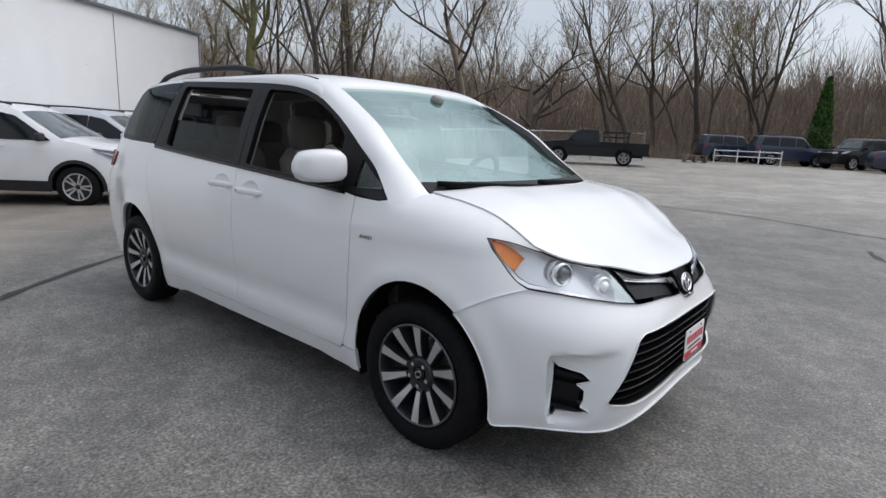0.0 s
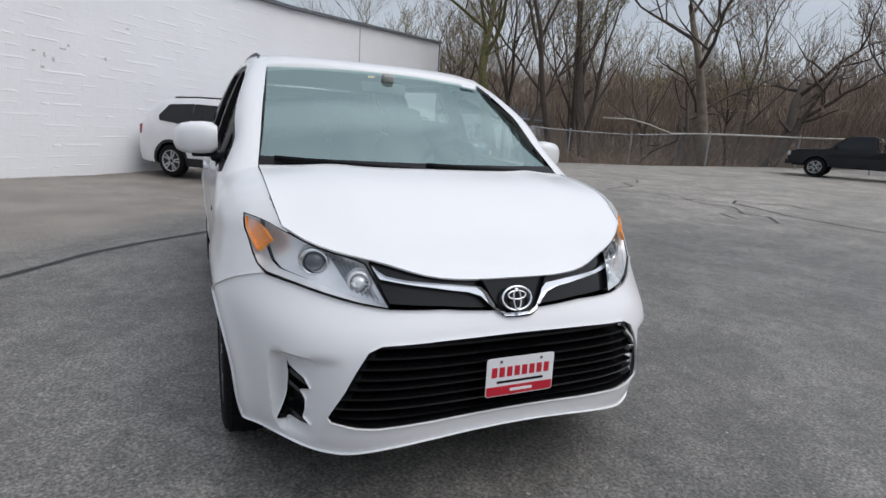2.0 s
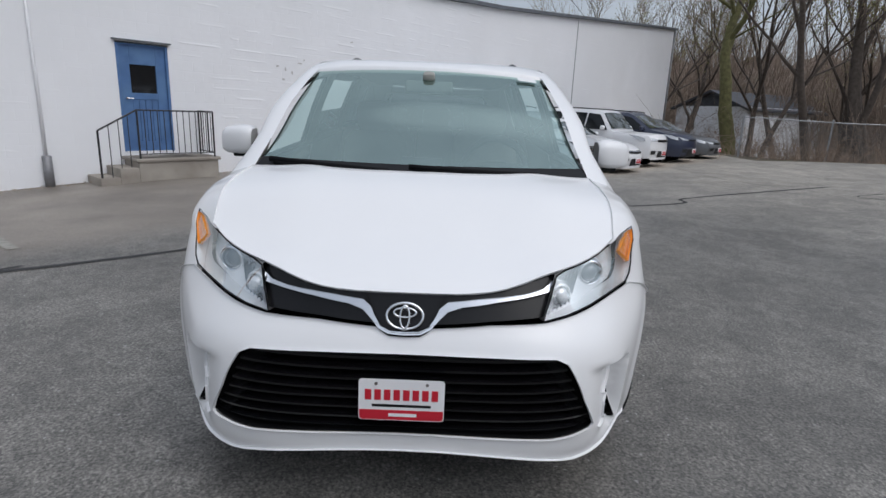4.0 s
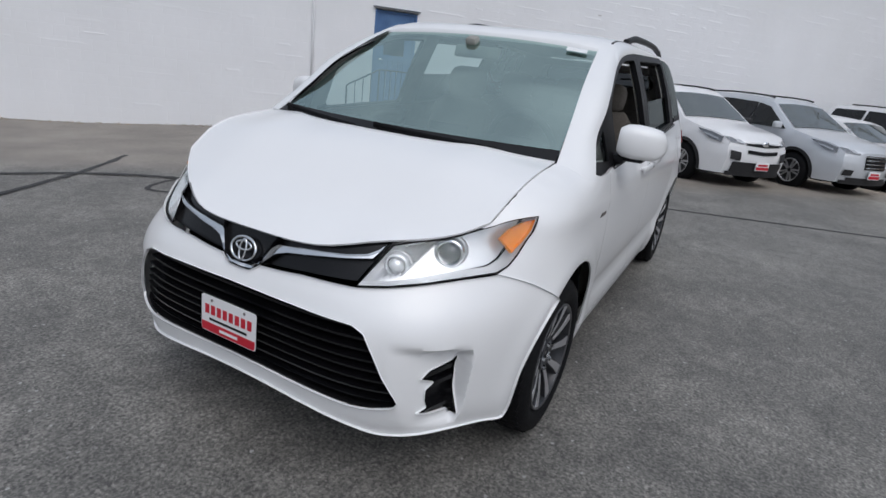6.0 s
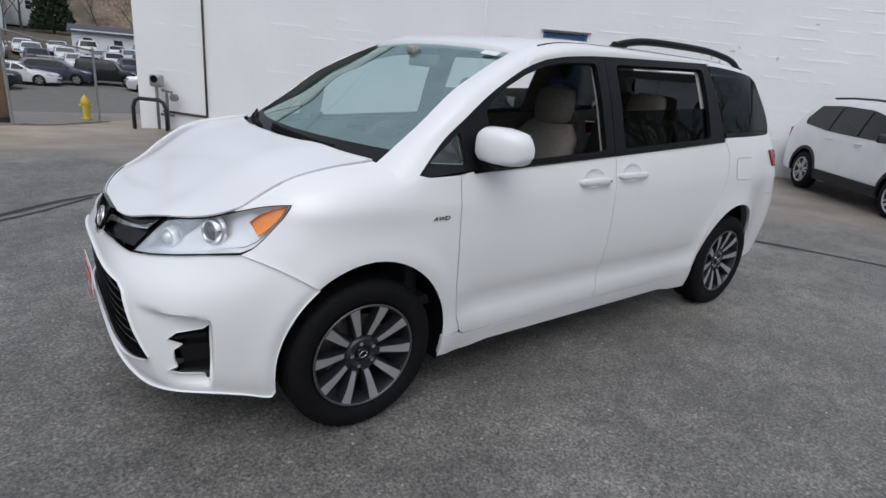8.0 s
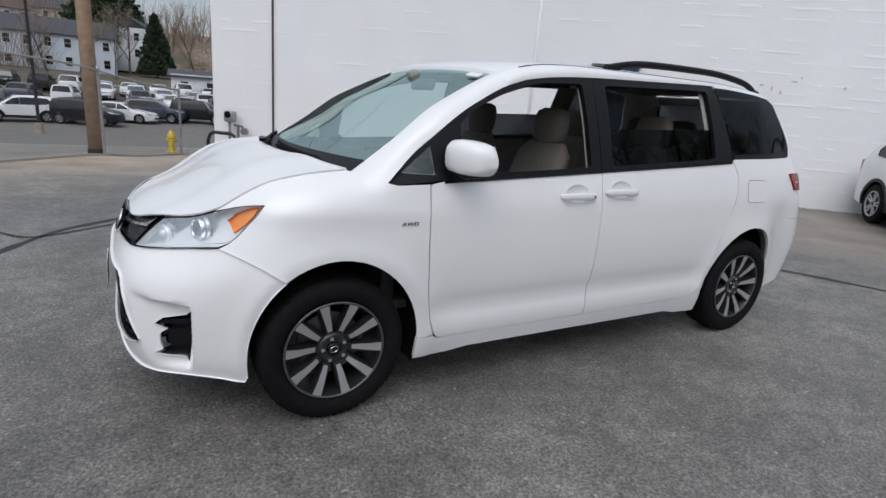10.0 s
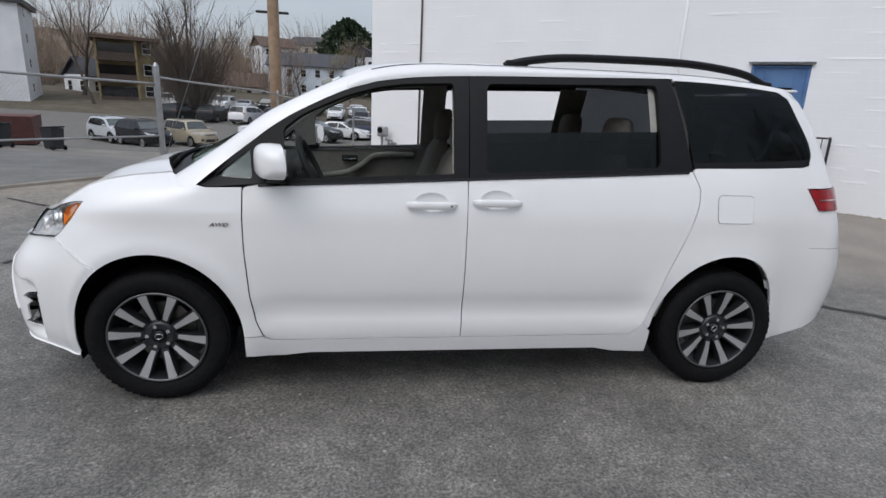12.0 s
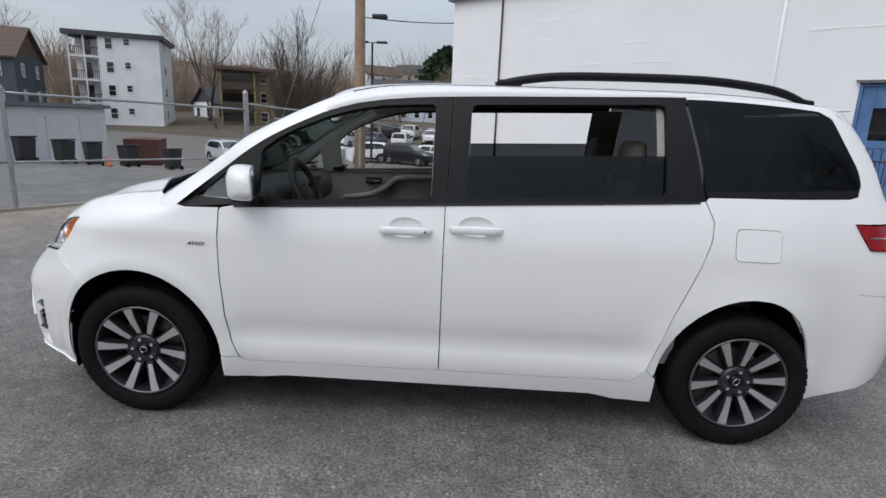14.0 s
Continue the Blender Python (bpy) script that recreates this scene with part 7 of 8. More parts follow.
def plant(t, x, y, yaw=0, s=1.0):
    x, y = across(x, y)
    t.matrix_basis = pose(x, y, ground_z(x, y), 0, 0, yaw) @ Matrix.Scale(s, 4)
    return t


GT = "bare trees beyond the lot"
T_MOSS = plant(bare_tree("bare_tree", "tall forked bare tree with mossy green trunk", 11, 17, .38, BARK_GREEN, 6, spread=.5, first=.5, twist=.13), -23.6, 14.2, 30)
T_TWIN = plant(bare_tree("bare_tree", "tall twin-stemmed bare tree with budding twigs", 29, 18, .34, BARK, 5, spread=.34, first=.12, twist=.10, fork=2), -20.6, 18.4)
T_TALL = plant(bare_tree("bare_tree", "slender tall bare tree with thin limbs", 23, 18, .20, BARK, 2, spread=.42, twist=.10, lean=(-.10, -.12)), -20.6, 16.2)
T_DEAD = plant(bare_tree("bare_tree", "upright tree with pale stripped trunk and few crooked limbs", 37, 15, .31, BARK_PALE, 0, spread=.5, twist=.09, first=.6), -16.6, 22.6, 40)
T_CROOK = plant(bare_tree("bare_tree", "crooked bare tree leaning with long twisted limbs", 58, 13, .40, BARK, 0, spread=.6, twist=.22, lean=(.62, .42), first=.22), -16.4, 26.4)
T_KNOT = plant(bare_tree("bare_tree", "dark branchy bare tree with knotted twisting limbs", 64, 11, .27, BARK, 0, spread=.7, twist=.30, first=.25, lean=(-.1, -.08)), -17.3, 22.0)
T_LEAN = plant(bare_tree("bare_tree", "bare tree leaning far over the brush", 66, 13, .24, BARK, 2, spread=.55, twist=.16, lean=(-.60, -.24), first=.3), -11.2, 33.4)
T_YOUNG = plant(bare_tree("bare_tree", "young bare tree with fine upright twigs", 71, 13, .13, BARK, 4, spread=.4, twist=.12), -21.6, 14.6)
T_WIDE = plant(bare_tree("bare_tree", "wide bare tree with spreading limbs", 83, 15, .28, BARK, 0, spread=.5, twist=.16), -6.5, 46)
for t in (T_MOSS, T_TWIN, T_TALL, T_DEAD, T_CROOK, T_KNOT, T_LEAN, T_YOUNG, T_WIDE):
    tagged(t, group=GT)
rnd = random.Random(12)
spots = [(T_TALL, -31, 19, 50, .95), (T_YOUNG, -31, 12.5, 120, 1.0), (T_TALL, -14.5, 38, 300, 1.0), (T_YOUNG, -10.4, 40.4, 80, 1.2), (T_TWIN, -9.6, 41, 80, .8), (T_YOUNG, -8.4, 40, 10, 1.1),
         (T_WIDE, -14, 44, 150, 1.0), (T_TALL, -5.8, 41.7, 20, .9), (T_YOUNG, -5.2, 42, 140, 1.05), (T_TALL, 3, 45, 250, 1.0), (T_WIDE, 8, 46, 30, .9), (T_YOUNG, 6, 42, 320, .95), (T_TALL, 12, 42, 15, 1.1), (T_WIDE, 17, 40, 240, .9),
         (T_TALL, -36, 24, 330, 1.1), (T_WIDE, -35, 30, 75, 1.1), (T_TALL, -27, 38, 190, 1.1), (T_YOUNG, -38, 15, 5, 1.1), (T_WIDE, -42, 20, 12, 1.1), (T_WIDE, 24, 38, 100, .9), (T_YOUNG, -25, 27, 60, 1.0), (T_YOUNG, -22, 31, 200, .9), (T_TWIN, -27, 22, 140, .8)]
for t, x, y, yaw, s in spots:
    plant(copy_thing(t, Matrix()), x, y, yaw, s)

# dry brush and saplings along the bank: nobody could count them
def brush(name, label, spots_, h0, h1, n_each, seed, material, rad=.010):
    rg = random.Random(seed)
    vs, fs = [], []
    for x, y, sp, hs in spots_:
        for _ in range(n_each):
            px, py = x + rg.gauss(0, sp), y + rg.gauss(0, sp)
            if math.hypot(px - 1, py) < 17 or on_lot(px, py) or (WN.x * px + WN.y * py < WALL_OFF + .4 and WD.x * px + WD.y * py < S1 + .6):
                continue
            p = Vector((px, py, ground_z(px, py) - .1))
            d = Vector((rg.gauss(0, .35), rg.gauss(0, .35), 1)).normalized()
            L = rg.uniform(h0, h1) * hs
            pts, rs = [p], [rad * rg.uniform(.7, 1.5)]
            for i in range(4):
                d = (d + Vector((rg.gauss(0, .25), rg.gauss(0, .25), rg.gauss(-.05, .15)))).normalized()
                p = p + d * L / 4
                pts.append(p)
                rs.append(rs[0] * (1 - .2 * (i + 1)))
            v, f = tube(pts, rs, 3)
            o = len(vs)
            vs += v
            fs += [tuple(o + i for i in q) for q in f if len(q) == 4]
            for k in range(2):
                q = pts[1 + rg.randrange(3)]
                e = (d + Vector((rg.gauss(0, .8), rg.gauss(0, .8), rg.gauss(.1, .4)))).normalized()
                v, f = tube([q, q + e * L * .18, q + e * L * .36 + Vector((0, 0, -.05 * L))], [rad * .6, rad * .45, rad * .2], 3)
                o = len(vs)
                vs += v
                fs += [tuple(o + i for i in t) for t in f if len(t) == 4]
    return tagged(mesh_part(name, vs, fs, material, smooth=False), label, "brush", kind="stuff")


def on_lot(x, y):
    e = (-15.5 - x) * .97 + (y - 16) * .10
    return e < 0 and y < 33 + min(8, max(0, x + 12)) * .9


line1 = [(-18 - .15 * i, 13.5 + 1.1 * i, 1.4, .8) for i in range(12)] + [(-17.5 + 1.5 * i, 28 + 1.5 * i, 1.8, 1.1) for i in range(9)] + [(-5 + 2.0 * i, 42.5 + .3 * math.sin(i), 1.8, 1.15) for i in range(12)]
brush("dry_brush", "tangled dry brown brush along the fence", line1, .6, 2.0, 120, 5, BRUSH)
line2 = [(-26 + rnd.gauss(0, 4), 14 + 1.5 * i, 2.5, 1.0) for i in range(9)] + [(-16 + 1.6 * i, 43 + rnd.gauss(0, 3), 2.5, 1.25) for i in range(24)]
brush("sapling_thicket", "thicket of bare brown saplings behind the fence", line2, 1.6, 4.8, 100, 6, TWIG, .013)

# wooded hills closing the view: lumpy ridge with a ragged top
def ridge(name, label, a0, a1, dist, h0, h1, seed, n=160, rows=10):
    vs, fs = [], []
    for i in range(n + 1):
        a = radians(a0 + (a1 - a0) * i / n)
        for j in range(rows + 1):
            t = j / rows
            top = h0 + (h1 - h0) * (.5 + .5 * noise.noise((a * 3.1, seed, 0))) + 2.2 * noise.noise((a * 40, seed, 1)) + 1.3 * noise.noise((a * 130, seed, 2))
            r = dist + 25 * t + 6 * noise.noise((a * 14, t * 5, seed)) + 2 * noise.noise((a * 70, t * 14, seed))
            x, y = r * math.cos(a), r * math.sin(a)
            vs.append((x, y, -3 + (top + 3) * t ** .7))
    for i in range(n):
        for j in range(rows):
            fs.append((i * (rows + 1) + j, i * (rows + 1) + j + 1, (i + 1) * (rows + 1) + j + 1, (i + 1) * (rows + 1) + j))
    return tagged(mesh_part(name, vs, fs, FAR_WOODS), label, "backdrop", kind="structure")


ridge("backdrop", "distant brown wooded hillside behind the lot", 60, 200, 66, 9.5, 11.5, 2.0)
ridge("backdrop_far", "distant wooded hills behind the houses", -150, 70, 150, 9, 17, 7.0, 220)
# a fringe of far bare trees along the hill tops
def fringe(name, label, a0, a1, dist, n, h, base, seed):
    rg = random.Random(seed)
    vs, fs = [], []
    for _ in range(n):
        a, r = radians(rg.uniform(a0, a1)), dist * rg.uniform(.92, 1.12)
        x, y = r * math.cos(a), r * math.sin(a)
        z0 = base + rg.uniform(-2, 1)
        H = h * rg.uniform(.6, 1.25)
        for k in range(12):
            d = Vector((rg.gauss(0, .34), rg.gauss(0, .34), 1)).normalized()
            p = Vector((x, y, z0)) + d * (H * .25 if k else 0)
            q = p + d * H * rg.uniform(.5, 1)
            e = q + (d + Vector((rg.gauss(0, .5), rg.gauss(0, .5), 0))).normalized() * H * .2
            w = dist * .0003
            v, f = tube([p, q, e], [w * 1.5, w * .8, w * .25], 3)
            o = len(vs)
            vs += v
            fs += [tuple(o + i for i in t) for t in f if len(t) == 4]
    return tagged(mesh_part(name, vs, fs, TWIG, smooth=False), label, "trees", kind="stuff")


fringe("far_trees", "distant bare tree tops on the hillside", 60, 200, 80, 700, 5.5, 6.5, 8)
fringe("far_trees", "brown bare woods rising behind the brush", 66, 185, 62, 900, 8.2, -.5, 18)
fringe("far_trees", "brown bare trees among the houses across the street", -84, -52, 112, 260, 7.0, 1.0, 28)
fringe("far_trees", "distant bare tree tops on the hills behind the houses", -150, 70, 160, 900, 9, 8, 9)


def leafy(name, label, cat, x, y, height, radius, material, seed, n, cone=True, size=.10):
    """An evergreen: trunk and a crown of many small flat sprays."""
    x, y = across(x, y)
    t = thing(name, label, cat, pose(x, y, ground_z(x, y)))
    bm = bmesh.new()
    cyl_into(bm, height * .018 + .03, .02, (0, 0, -.2), (0, 0, height * .9), 8)
    part("trunk", bm, BARK, t)
    rg = random.Random(seed)
    vs, fs = [], []
    for _ in range(n):
        u = rg.random() ** (1.5 if cone else 1.0)
        a = rg.uniform(0, 2 * math.pi)
        lump = 1 + .22 * noise.noise((math.cos(a) * 2, math.sin(a) * 2, u * 6 + seed))
        R = radius * ((1 - u) ** .75 if cone else math.sin(math.pi * min(1, .12 + .88 * u)) ** .6) * lump * (rg.random() ** .35)
        p = Vector((R * math.cos(a), R * math.sin(a), height * (.04 + .96 * u)))
        d = Vector((math.cos(a) * .5 + rg.gauss(0, .4), math.sin(a) * .5 + rg.gauss(0, .4), 1 if cone else rg.gauss(.2, .6))).normalized() * size * rg.uniform(.7, 1.6)
        b = d.orthogonal().normalized()
        b.rotate(Matrix.Rotation(rg.uniform(0, 6.28), 3, d.normalized()))
        b *= size * .55
        o = len(vs)
        vs += [p, p + d * .5 + b, p + d, p + d * .5 - b]
        fs.append((o, o + 1, o + 2, o + 3))
    mesh_part("crown", vs, fs, material, t, smooth=False)
    return t


leafy("arborvitae", "narrow conical green arborvitae tree behind the cars", "tree", -2.0, 41.5, 5.6, .85, ARBOR, 3, 5200, True, .16)
leafy("pine_tree", "broad dark green pine behind the houses", "tree", -3.0, -122, 15, 6.5, PINE, 5, 5000, False, .7)
leafy("pine_tree", "dark green pine beside the houses", "tree", -9.5, -108, 10, 3.0, PINE, 6, 2600, True, .5)

# large bare tree behind the far lot: a fan of long upright stems over a dense twiggy skirt
big = thing("bare_tree", "large many-stemmed bare tree with a dense twiggy crown", "tree")
rg = random.Random(91)
stems, twigs = [], []
for i in range(46):
    a, out = rg.uniform(0, 6.283), rg.random() ** .6
    d = Vector((math.cos(a) * out * .62, math.sin(a) * out * .62, 1)).normalized()
    p, L, r = Vector((math.cos(a) * .25, math.sin(a) * .25, -.2)), rg.uniform(9, 15) * (1 - .25 * out), rg.uniform(.07, .17)
    pts = [p]
    for j in range(7):
        d = (d + Vector((rg.gauss(0, .05), rg.gauss(0, .05), .035))).normalized()
        p = p + d * L / 7
        pts.append(p)
    stems.append((pts, [r * (1 - .13 * j) for j in range(8)]))
    for k in range(46):
        j = rg.randrange(1, 7)
        q = pts[j].lerp(pts[j + 1], rg.random())
        e = (d * .7 + Vector((rg.gauss(0, .55), rg.gauss(0, .55), rg.gauss(.2, .35)))).normalized()
        l = rg.uniform(.8, 2.2)
        twigs.append(([q, q + e * l * .5, q + e * l + Vector((0, 0, .15))], [.022, .016, .008]))
for i in range(1300):
    a, rr = rg.uniform(0, 6.283), 3.6 * rg.random() ** .5
    q = Vector((math.cos(a) * rr, math.sin(a) * rr, rg.uniform(1.2, 6.4)))
    e = Vector((rg.gauss(0, .5) + math.cos(a) * .4, rg.gauss(0, .5) + math.sin(a) * .4, 1)).normalized()
    l = rg.uniform(.8, 1.8)
    twigs.append(([q, q + e * l * .5, q + e * l], [.024, .018, .008]))
v, f = tubes_mesh(stems, 6)
mesh_part("trunk", v, f, BARK, big, "many upright grey stems")
v, f = strips_mesh(twigs, .008)
mesh_part("crown", v, f, BARK, big, "dense dark brown twigs", smooth=False)
plant(big, 15.0, -61, 10, 1.0)
plant(copy_thing(T_WIDE, Matrix()), 33, -80, 20, 1.0)
plant(copy_thing(T_WIDE, Matrix()), 52, -62, 80, .9)
plant(copy_thing(T_TALL, Matrix()), 28, -70, 80, .9)
plant(copy_thing(T_WIDE, Matrix()), 24, -84, 80, 1.0)
rnd = random.Random(31)
for i in range(26):
    a, r = radians(-100 + 58 * i / 25 + rnd.uniform(-1, 1)), rnd.uniform(92, 128)
    plant(copy_thing((T_WIDE, T_TALL, T_YOUNG)[i % 3], Matrix()), r * math.cos(a), r * math.sin(a), rnd.uniform(0, 360), rnd.uniform(.5, .75))

# ---- chain-link fences ----
WIRE = mat("chain_link_wire", (.16, .16, .16), .6, .4, .15, 10)


def fence(name, label, pts, height, post_gap, wire_gap, wire_r, sag=0.0, top=True, mid=0.0):
    """A chain-link fence along points: posts, top rails and a woven mesh."""
    f = thing(name, label, "fence")
    rows, fs_, vs_ = [], [], []
    for (x1, y1), (x2, y2) in zip(pts, pts[1:]):
        a, b = Vector((x1, y1, 0)), Vector((x2, y2, 0))
        L = (b - a).length
        k = max(1, round(L / post_gap))
        for i in range(k + (1 if (x2, y2) == pts[-1] else 0)):
            p = a.lerp(b, i / k)
            z = ground_z(p.x, p.y)
            bm = bmesh.new()
            cyl_into(bm, .032, .032, (p.x, p.y, z - .1), (p.x, p.y, z + height + .06), 8)
            cyl_into(bm, .04, .01, (p.x, p.y, z + height + .06), (p.x, p.y, z + height + .11), 8)
            part("post", bm, GALV, f)
        if top:
            line = [(a.lerp(b, i / 12).x, a.lerp(b, i / 12).y, ground_z(a.lerp(b, i / 12).x, a.lerp(b, i / 12).y) + height) for i in range(13)]
            v, q = tube(line, .021, 8)
            mesh_part("top_rail", v, q, GALV, f)
            if mid:
                v, q = tube([(x, y, z - height + mid) for x, y, z in line], .018, 8)
                mesh_part("middle_rail", v, q, GALV, f)
        d = (b - a).normalized()
        m = int(L / wire_gap)
        for i in range(-int(height / wire_gap) - 1, m + 1):
            for sgn in (1, -1):
                s0, s1 = i * wire_gap, i * wire_gap + height
                h0, h1 = 0.0, height
                if s0 < 0:
                    h0, s0 = -s0, 0.0
                if s1 > L:
                    h1, s1 = height - (s1 - L), L
                if h1 <= h0 or s0 > L:
                    continue
                if sgn < 0:
                    s0, s1 = L - s0, L - s1
                p, q = a + d * s0, a + d * s1
                zp, zq = ground_z(p.x, p.y) + h0, ground_z(q.x, q.y) + h1
                o = len(vs_)
                n_ = Vector((-d.y, d.x, 0)) * wire_r
                t_ = Vector((0, 0, wire_r))
                for w, z in ((p, zp), (q, zq)):
                    w = Vector((w.x, w.y, z))
                    vs_ += [w - n_ - t_, w + n_ - t_, w + t_]
                fs_ += [(o, o + 1, o + 4, o + 3), (o + 1, o + 2, o + 5, o + 4), (o + 2, o, o + 3, o + 5)]
    w = mesh_part("wire_mesh", vs_, fs_, WIRE, f, "woven wire mesh", smooth=False)
    w["kind"] = "stuff"
    return f


FX = lambda x: -11.6 + (x - 2.7) * 1.85
fence("chain_link_fence", "galvanised chain-link fence along the street", [(.9, FX(.9)), (2.75, FX(2.75)), (4.54, FX(4.54))], 1.85, 2.6, .07, .0007)
fence("chain_link_fence", "galvanised chain-link fence section with a middle rail", [(4.54, FX(4.54)), (6.6, FX(6.6)), (9.8, FX(9.8))], 1.72, 2.9, .07, .0007, mid=.72)
# stout corner post where the two sections meet
bm = bmesh.new()
cyl_into(bm, .055, .055, (4.54, FX(4.54), ground_z(4.54, FX(4.54)) - .1), (4.54, FX(4.54), ground_z(4.54, FX(4.54)) + 2.05), 12)
cyl_into(bm, .062, .02, (4.54, FX(4.54), ground_z(4.54, FX(4.54)) + 2.05), (4.54, FX(4.54), ground_z(4.54, FX(4.54)) + 2.12), 12)
tagged(part("fence_post", bm, GALV), "stout galvanised corner post between fence sections", "post")
fence("chain_link_fence", "rusty chain-link fence at the edge of the trees", [(-17.6, 11.5), (-16.2, 17.4), (-15.0, 21), (-13.2, 24.8), (-8.5, 28.0)], 1.5, 2.9, .085, .0028)
# bent pale top rail of the far fence
pts = [(-16.65, 16.0, 2.25), (-16.3, 17.3, 2.28), (-16.05, 18.2, 2.1), (-15.7, 19.3, 1.76), (-15.0, 21, 1.84), (-13.2, 24.8, 1.95), (-10.5, 26.6, 2.05)]
pipe("bent_rail", pts, .035, mat("bleached_rail", (.42, .39, .34), .7, .2, .15, 6), "bent pale fence rail leaning over the chain-link fence", "rail")
# kerb under the street fence
vs, fs = [], []
for i in range(25):
    x = .7 + 9.6 * i / 24
    y = FX(x)
    for dx, dz in ((-.08, -.1), (-.06, .045), (.06, .045), (.08, -.1)):
        vs.append((x - dx * .88, y + dx * .48, ground_z(x, y) + dz))
fs = [(4 * i + j, 4 * i + j + 1, 4 * i + 5 + j, 4 * i + 4 + j) for i in range(24) for j in range(3)] + [(0, 1, 2, 3), (99, 98, 97, 96)]
tagged(mesh_part("kerb", vs, fs, CONCRETE, smooth=False), "low weathered concrete kerb under the street fence", "kerb", kind="structure")

# ---- poles and wires ----
POLE = (2.95, -12.6)
px, py = POLE
pole = thing("utility_pole", "weathered brown wooden utility pole by the fence", "pole", pose(px, py, ground_z(px, py)))
v, f = tube([(0, 0, -.3), (.01, 0, 3), (.03, 0, 7), (.05, 0, 10.5)], [.165, .155, .135, .115], 14)
mesh_part("shaft", v, f, WOOD_POLE, pole)
bm = bmesh.new()
cyl_into(bm, .19, .18, (0, 0, -.1), (0, 0, .16), 14)
part("base_band", bm, BLACK_IRON, pole)
bm = bmesh.new()
box_into(bm, (.10, 2.2, .12), pose(.05, 0, 9.7, 0, 0, 60), .01)
part("crossarm", bm, WOOD_POLE, pole)
v, f = tube([(.1, -.1, 5.9), (.35, -.1, 6.15), (.6, -.1, 6.15)], .025, 6)
arm = mesh_part("lamp_arm", v, f, GALV, pole)
bm = bmesh.new()
box_into(bm, (.42, .2, .12), pose(-.55, .1, 4.75), .04)
part("service_box", bm, BLACK_IRON, pole)
for a, b, sag in (((px, py, 9.3), (-1.2, -16.4, 5.6), .3), ((px, py, 9.6), (40, -2, 8.5), 1.2), ((px, py, 9.2), (-32, -30, 8.2), 1.0), ((px, py, 8.6), (42, -4, 7.6), 1.2), ((px + .05, py, 4.75 + ground_z(px, py)), (-1.0, -16.0, 4.9), .12)):
    pts = [Vector(a).lerp(Vector(b), t / 12) - Vector((0, 0, sag * 4 * (t / 12) * (1 - t / 12))) for t in range(13)]
    pipe("overhead_cable", pts, .014, MATT_BLACK, "thin dark overhead cable from the utility pole", "cable", 5)
v, f = tube([Vector((px + .1, py, 7.5)), Vector((px + 4.6, py - 4.5, ground_z(px + 4.6, py - 4.5)))], .012, 5)
tagged(mesh_part("guy_wire", v, f, GALV), "steel guy wire of the utility pole", "cable")

lx, ly = across(4.35, -37.2)
lamp = thing("street_lamp", "dark double-headed parking lot lamp on a pole", "lamp", pose(lx, ly, ground_z(lx, ly)))
bm = bmesh.new()
cyl_into(bm, .09, .07, (0, 0, -.2), (0, 0, 9.0), 10)
part("pole", bm, BLACK_IRON, lamp)
bm = bmesh.new()
cyl_into(bm, .22, .22, (0, 0, -.1), (0, 0, .6), 12)
part("base", bm, CONCRETE, lamp)
for s in (1, -1):
    bm = bmesh.new()
    box_into(bm, (.75, .36, .14), pose(s * .68, 0, 9.0), .04)
    box_into(bm, (.4, .06, .06), pose(s * .25, 0, 8.97), .01)
    part("lamp_head", bm, BLACK_IRON, lamp)

# ---- houses ----
SIDING_W = mat("white_siding", (.72, .73, .755), .8, 0, .06, .6, bump=.12, bscale=6)
SIDING_Y = mat("ochre_siding", (.25, .195, .105), .85, 0, .2, .8)
SIDING_B = mat("pale_blue_siding", (.56, .62, .69), .8, 0, .06, .6)
SIDING_D = mat("slate_siding", (.07, .08, .10), .85, 0, .15, .8)
SIDING_C = mat("cream_siding", (.66, .64, .55), .85, 0, .08, .6)
SHINGLE = mat("dark_shingles", (.065, .068, .078), .9, 0, .2, 3)
SHINGLE_BR = mat("brown_shingles", (.11, .075, .06), .9, 0, .2, 3)
TRIM_W = mat("white_trim", (.68, .68, .69), .7, 0, .05, 3)
BROWN_WOOD = mat("dark_brown_porch", (.075, .055, .045), .85, 0, .2, 3)


def house_box(parent, name, size, m, material, label=""):
    bm = bmesh.new()
    box_into(bm, size, m)
    return part(name, bm, material, parent, label, smooth=False)


def house_window(parent, x, y, z, w, h, face):
    """A window on a face: '-y' or '+x' or '-x'."""
    rz = {"-y": 0, "+x": 90, "-x": -90}[face]
    m = pose(x, y, z, 0, 0, rz)
    wdw = house_box(parent, "window", (w + .16, .10, h + .16), m, TRIM_W)
    house_box(wdw, "pane", (w, .04, h / 2 - .04), m @ pose(0, -.06, h / 4 + .01), DARK_GLASS)
    house_box(wdw, "pane", (w, .04, h / 2 - .04), m @ pose(0, -.05, -h / 4 - .01), DARK_GLASS)
    return wdw


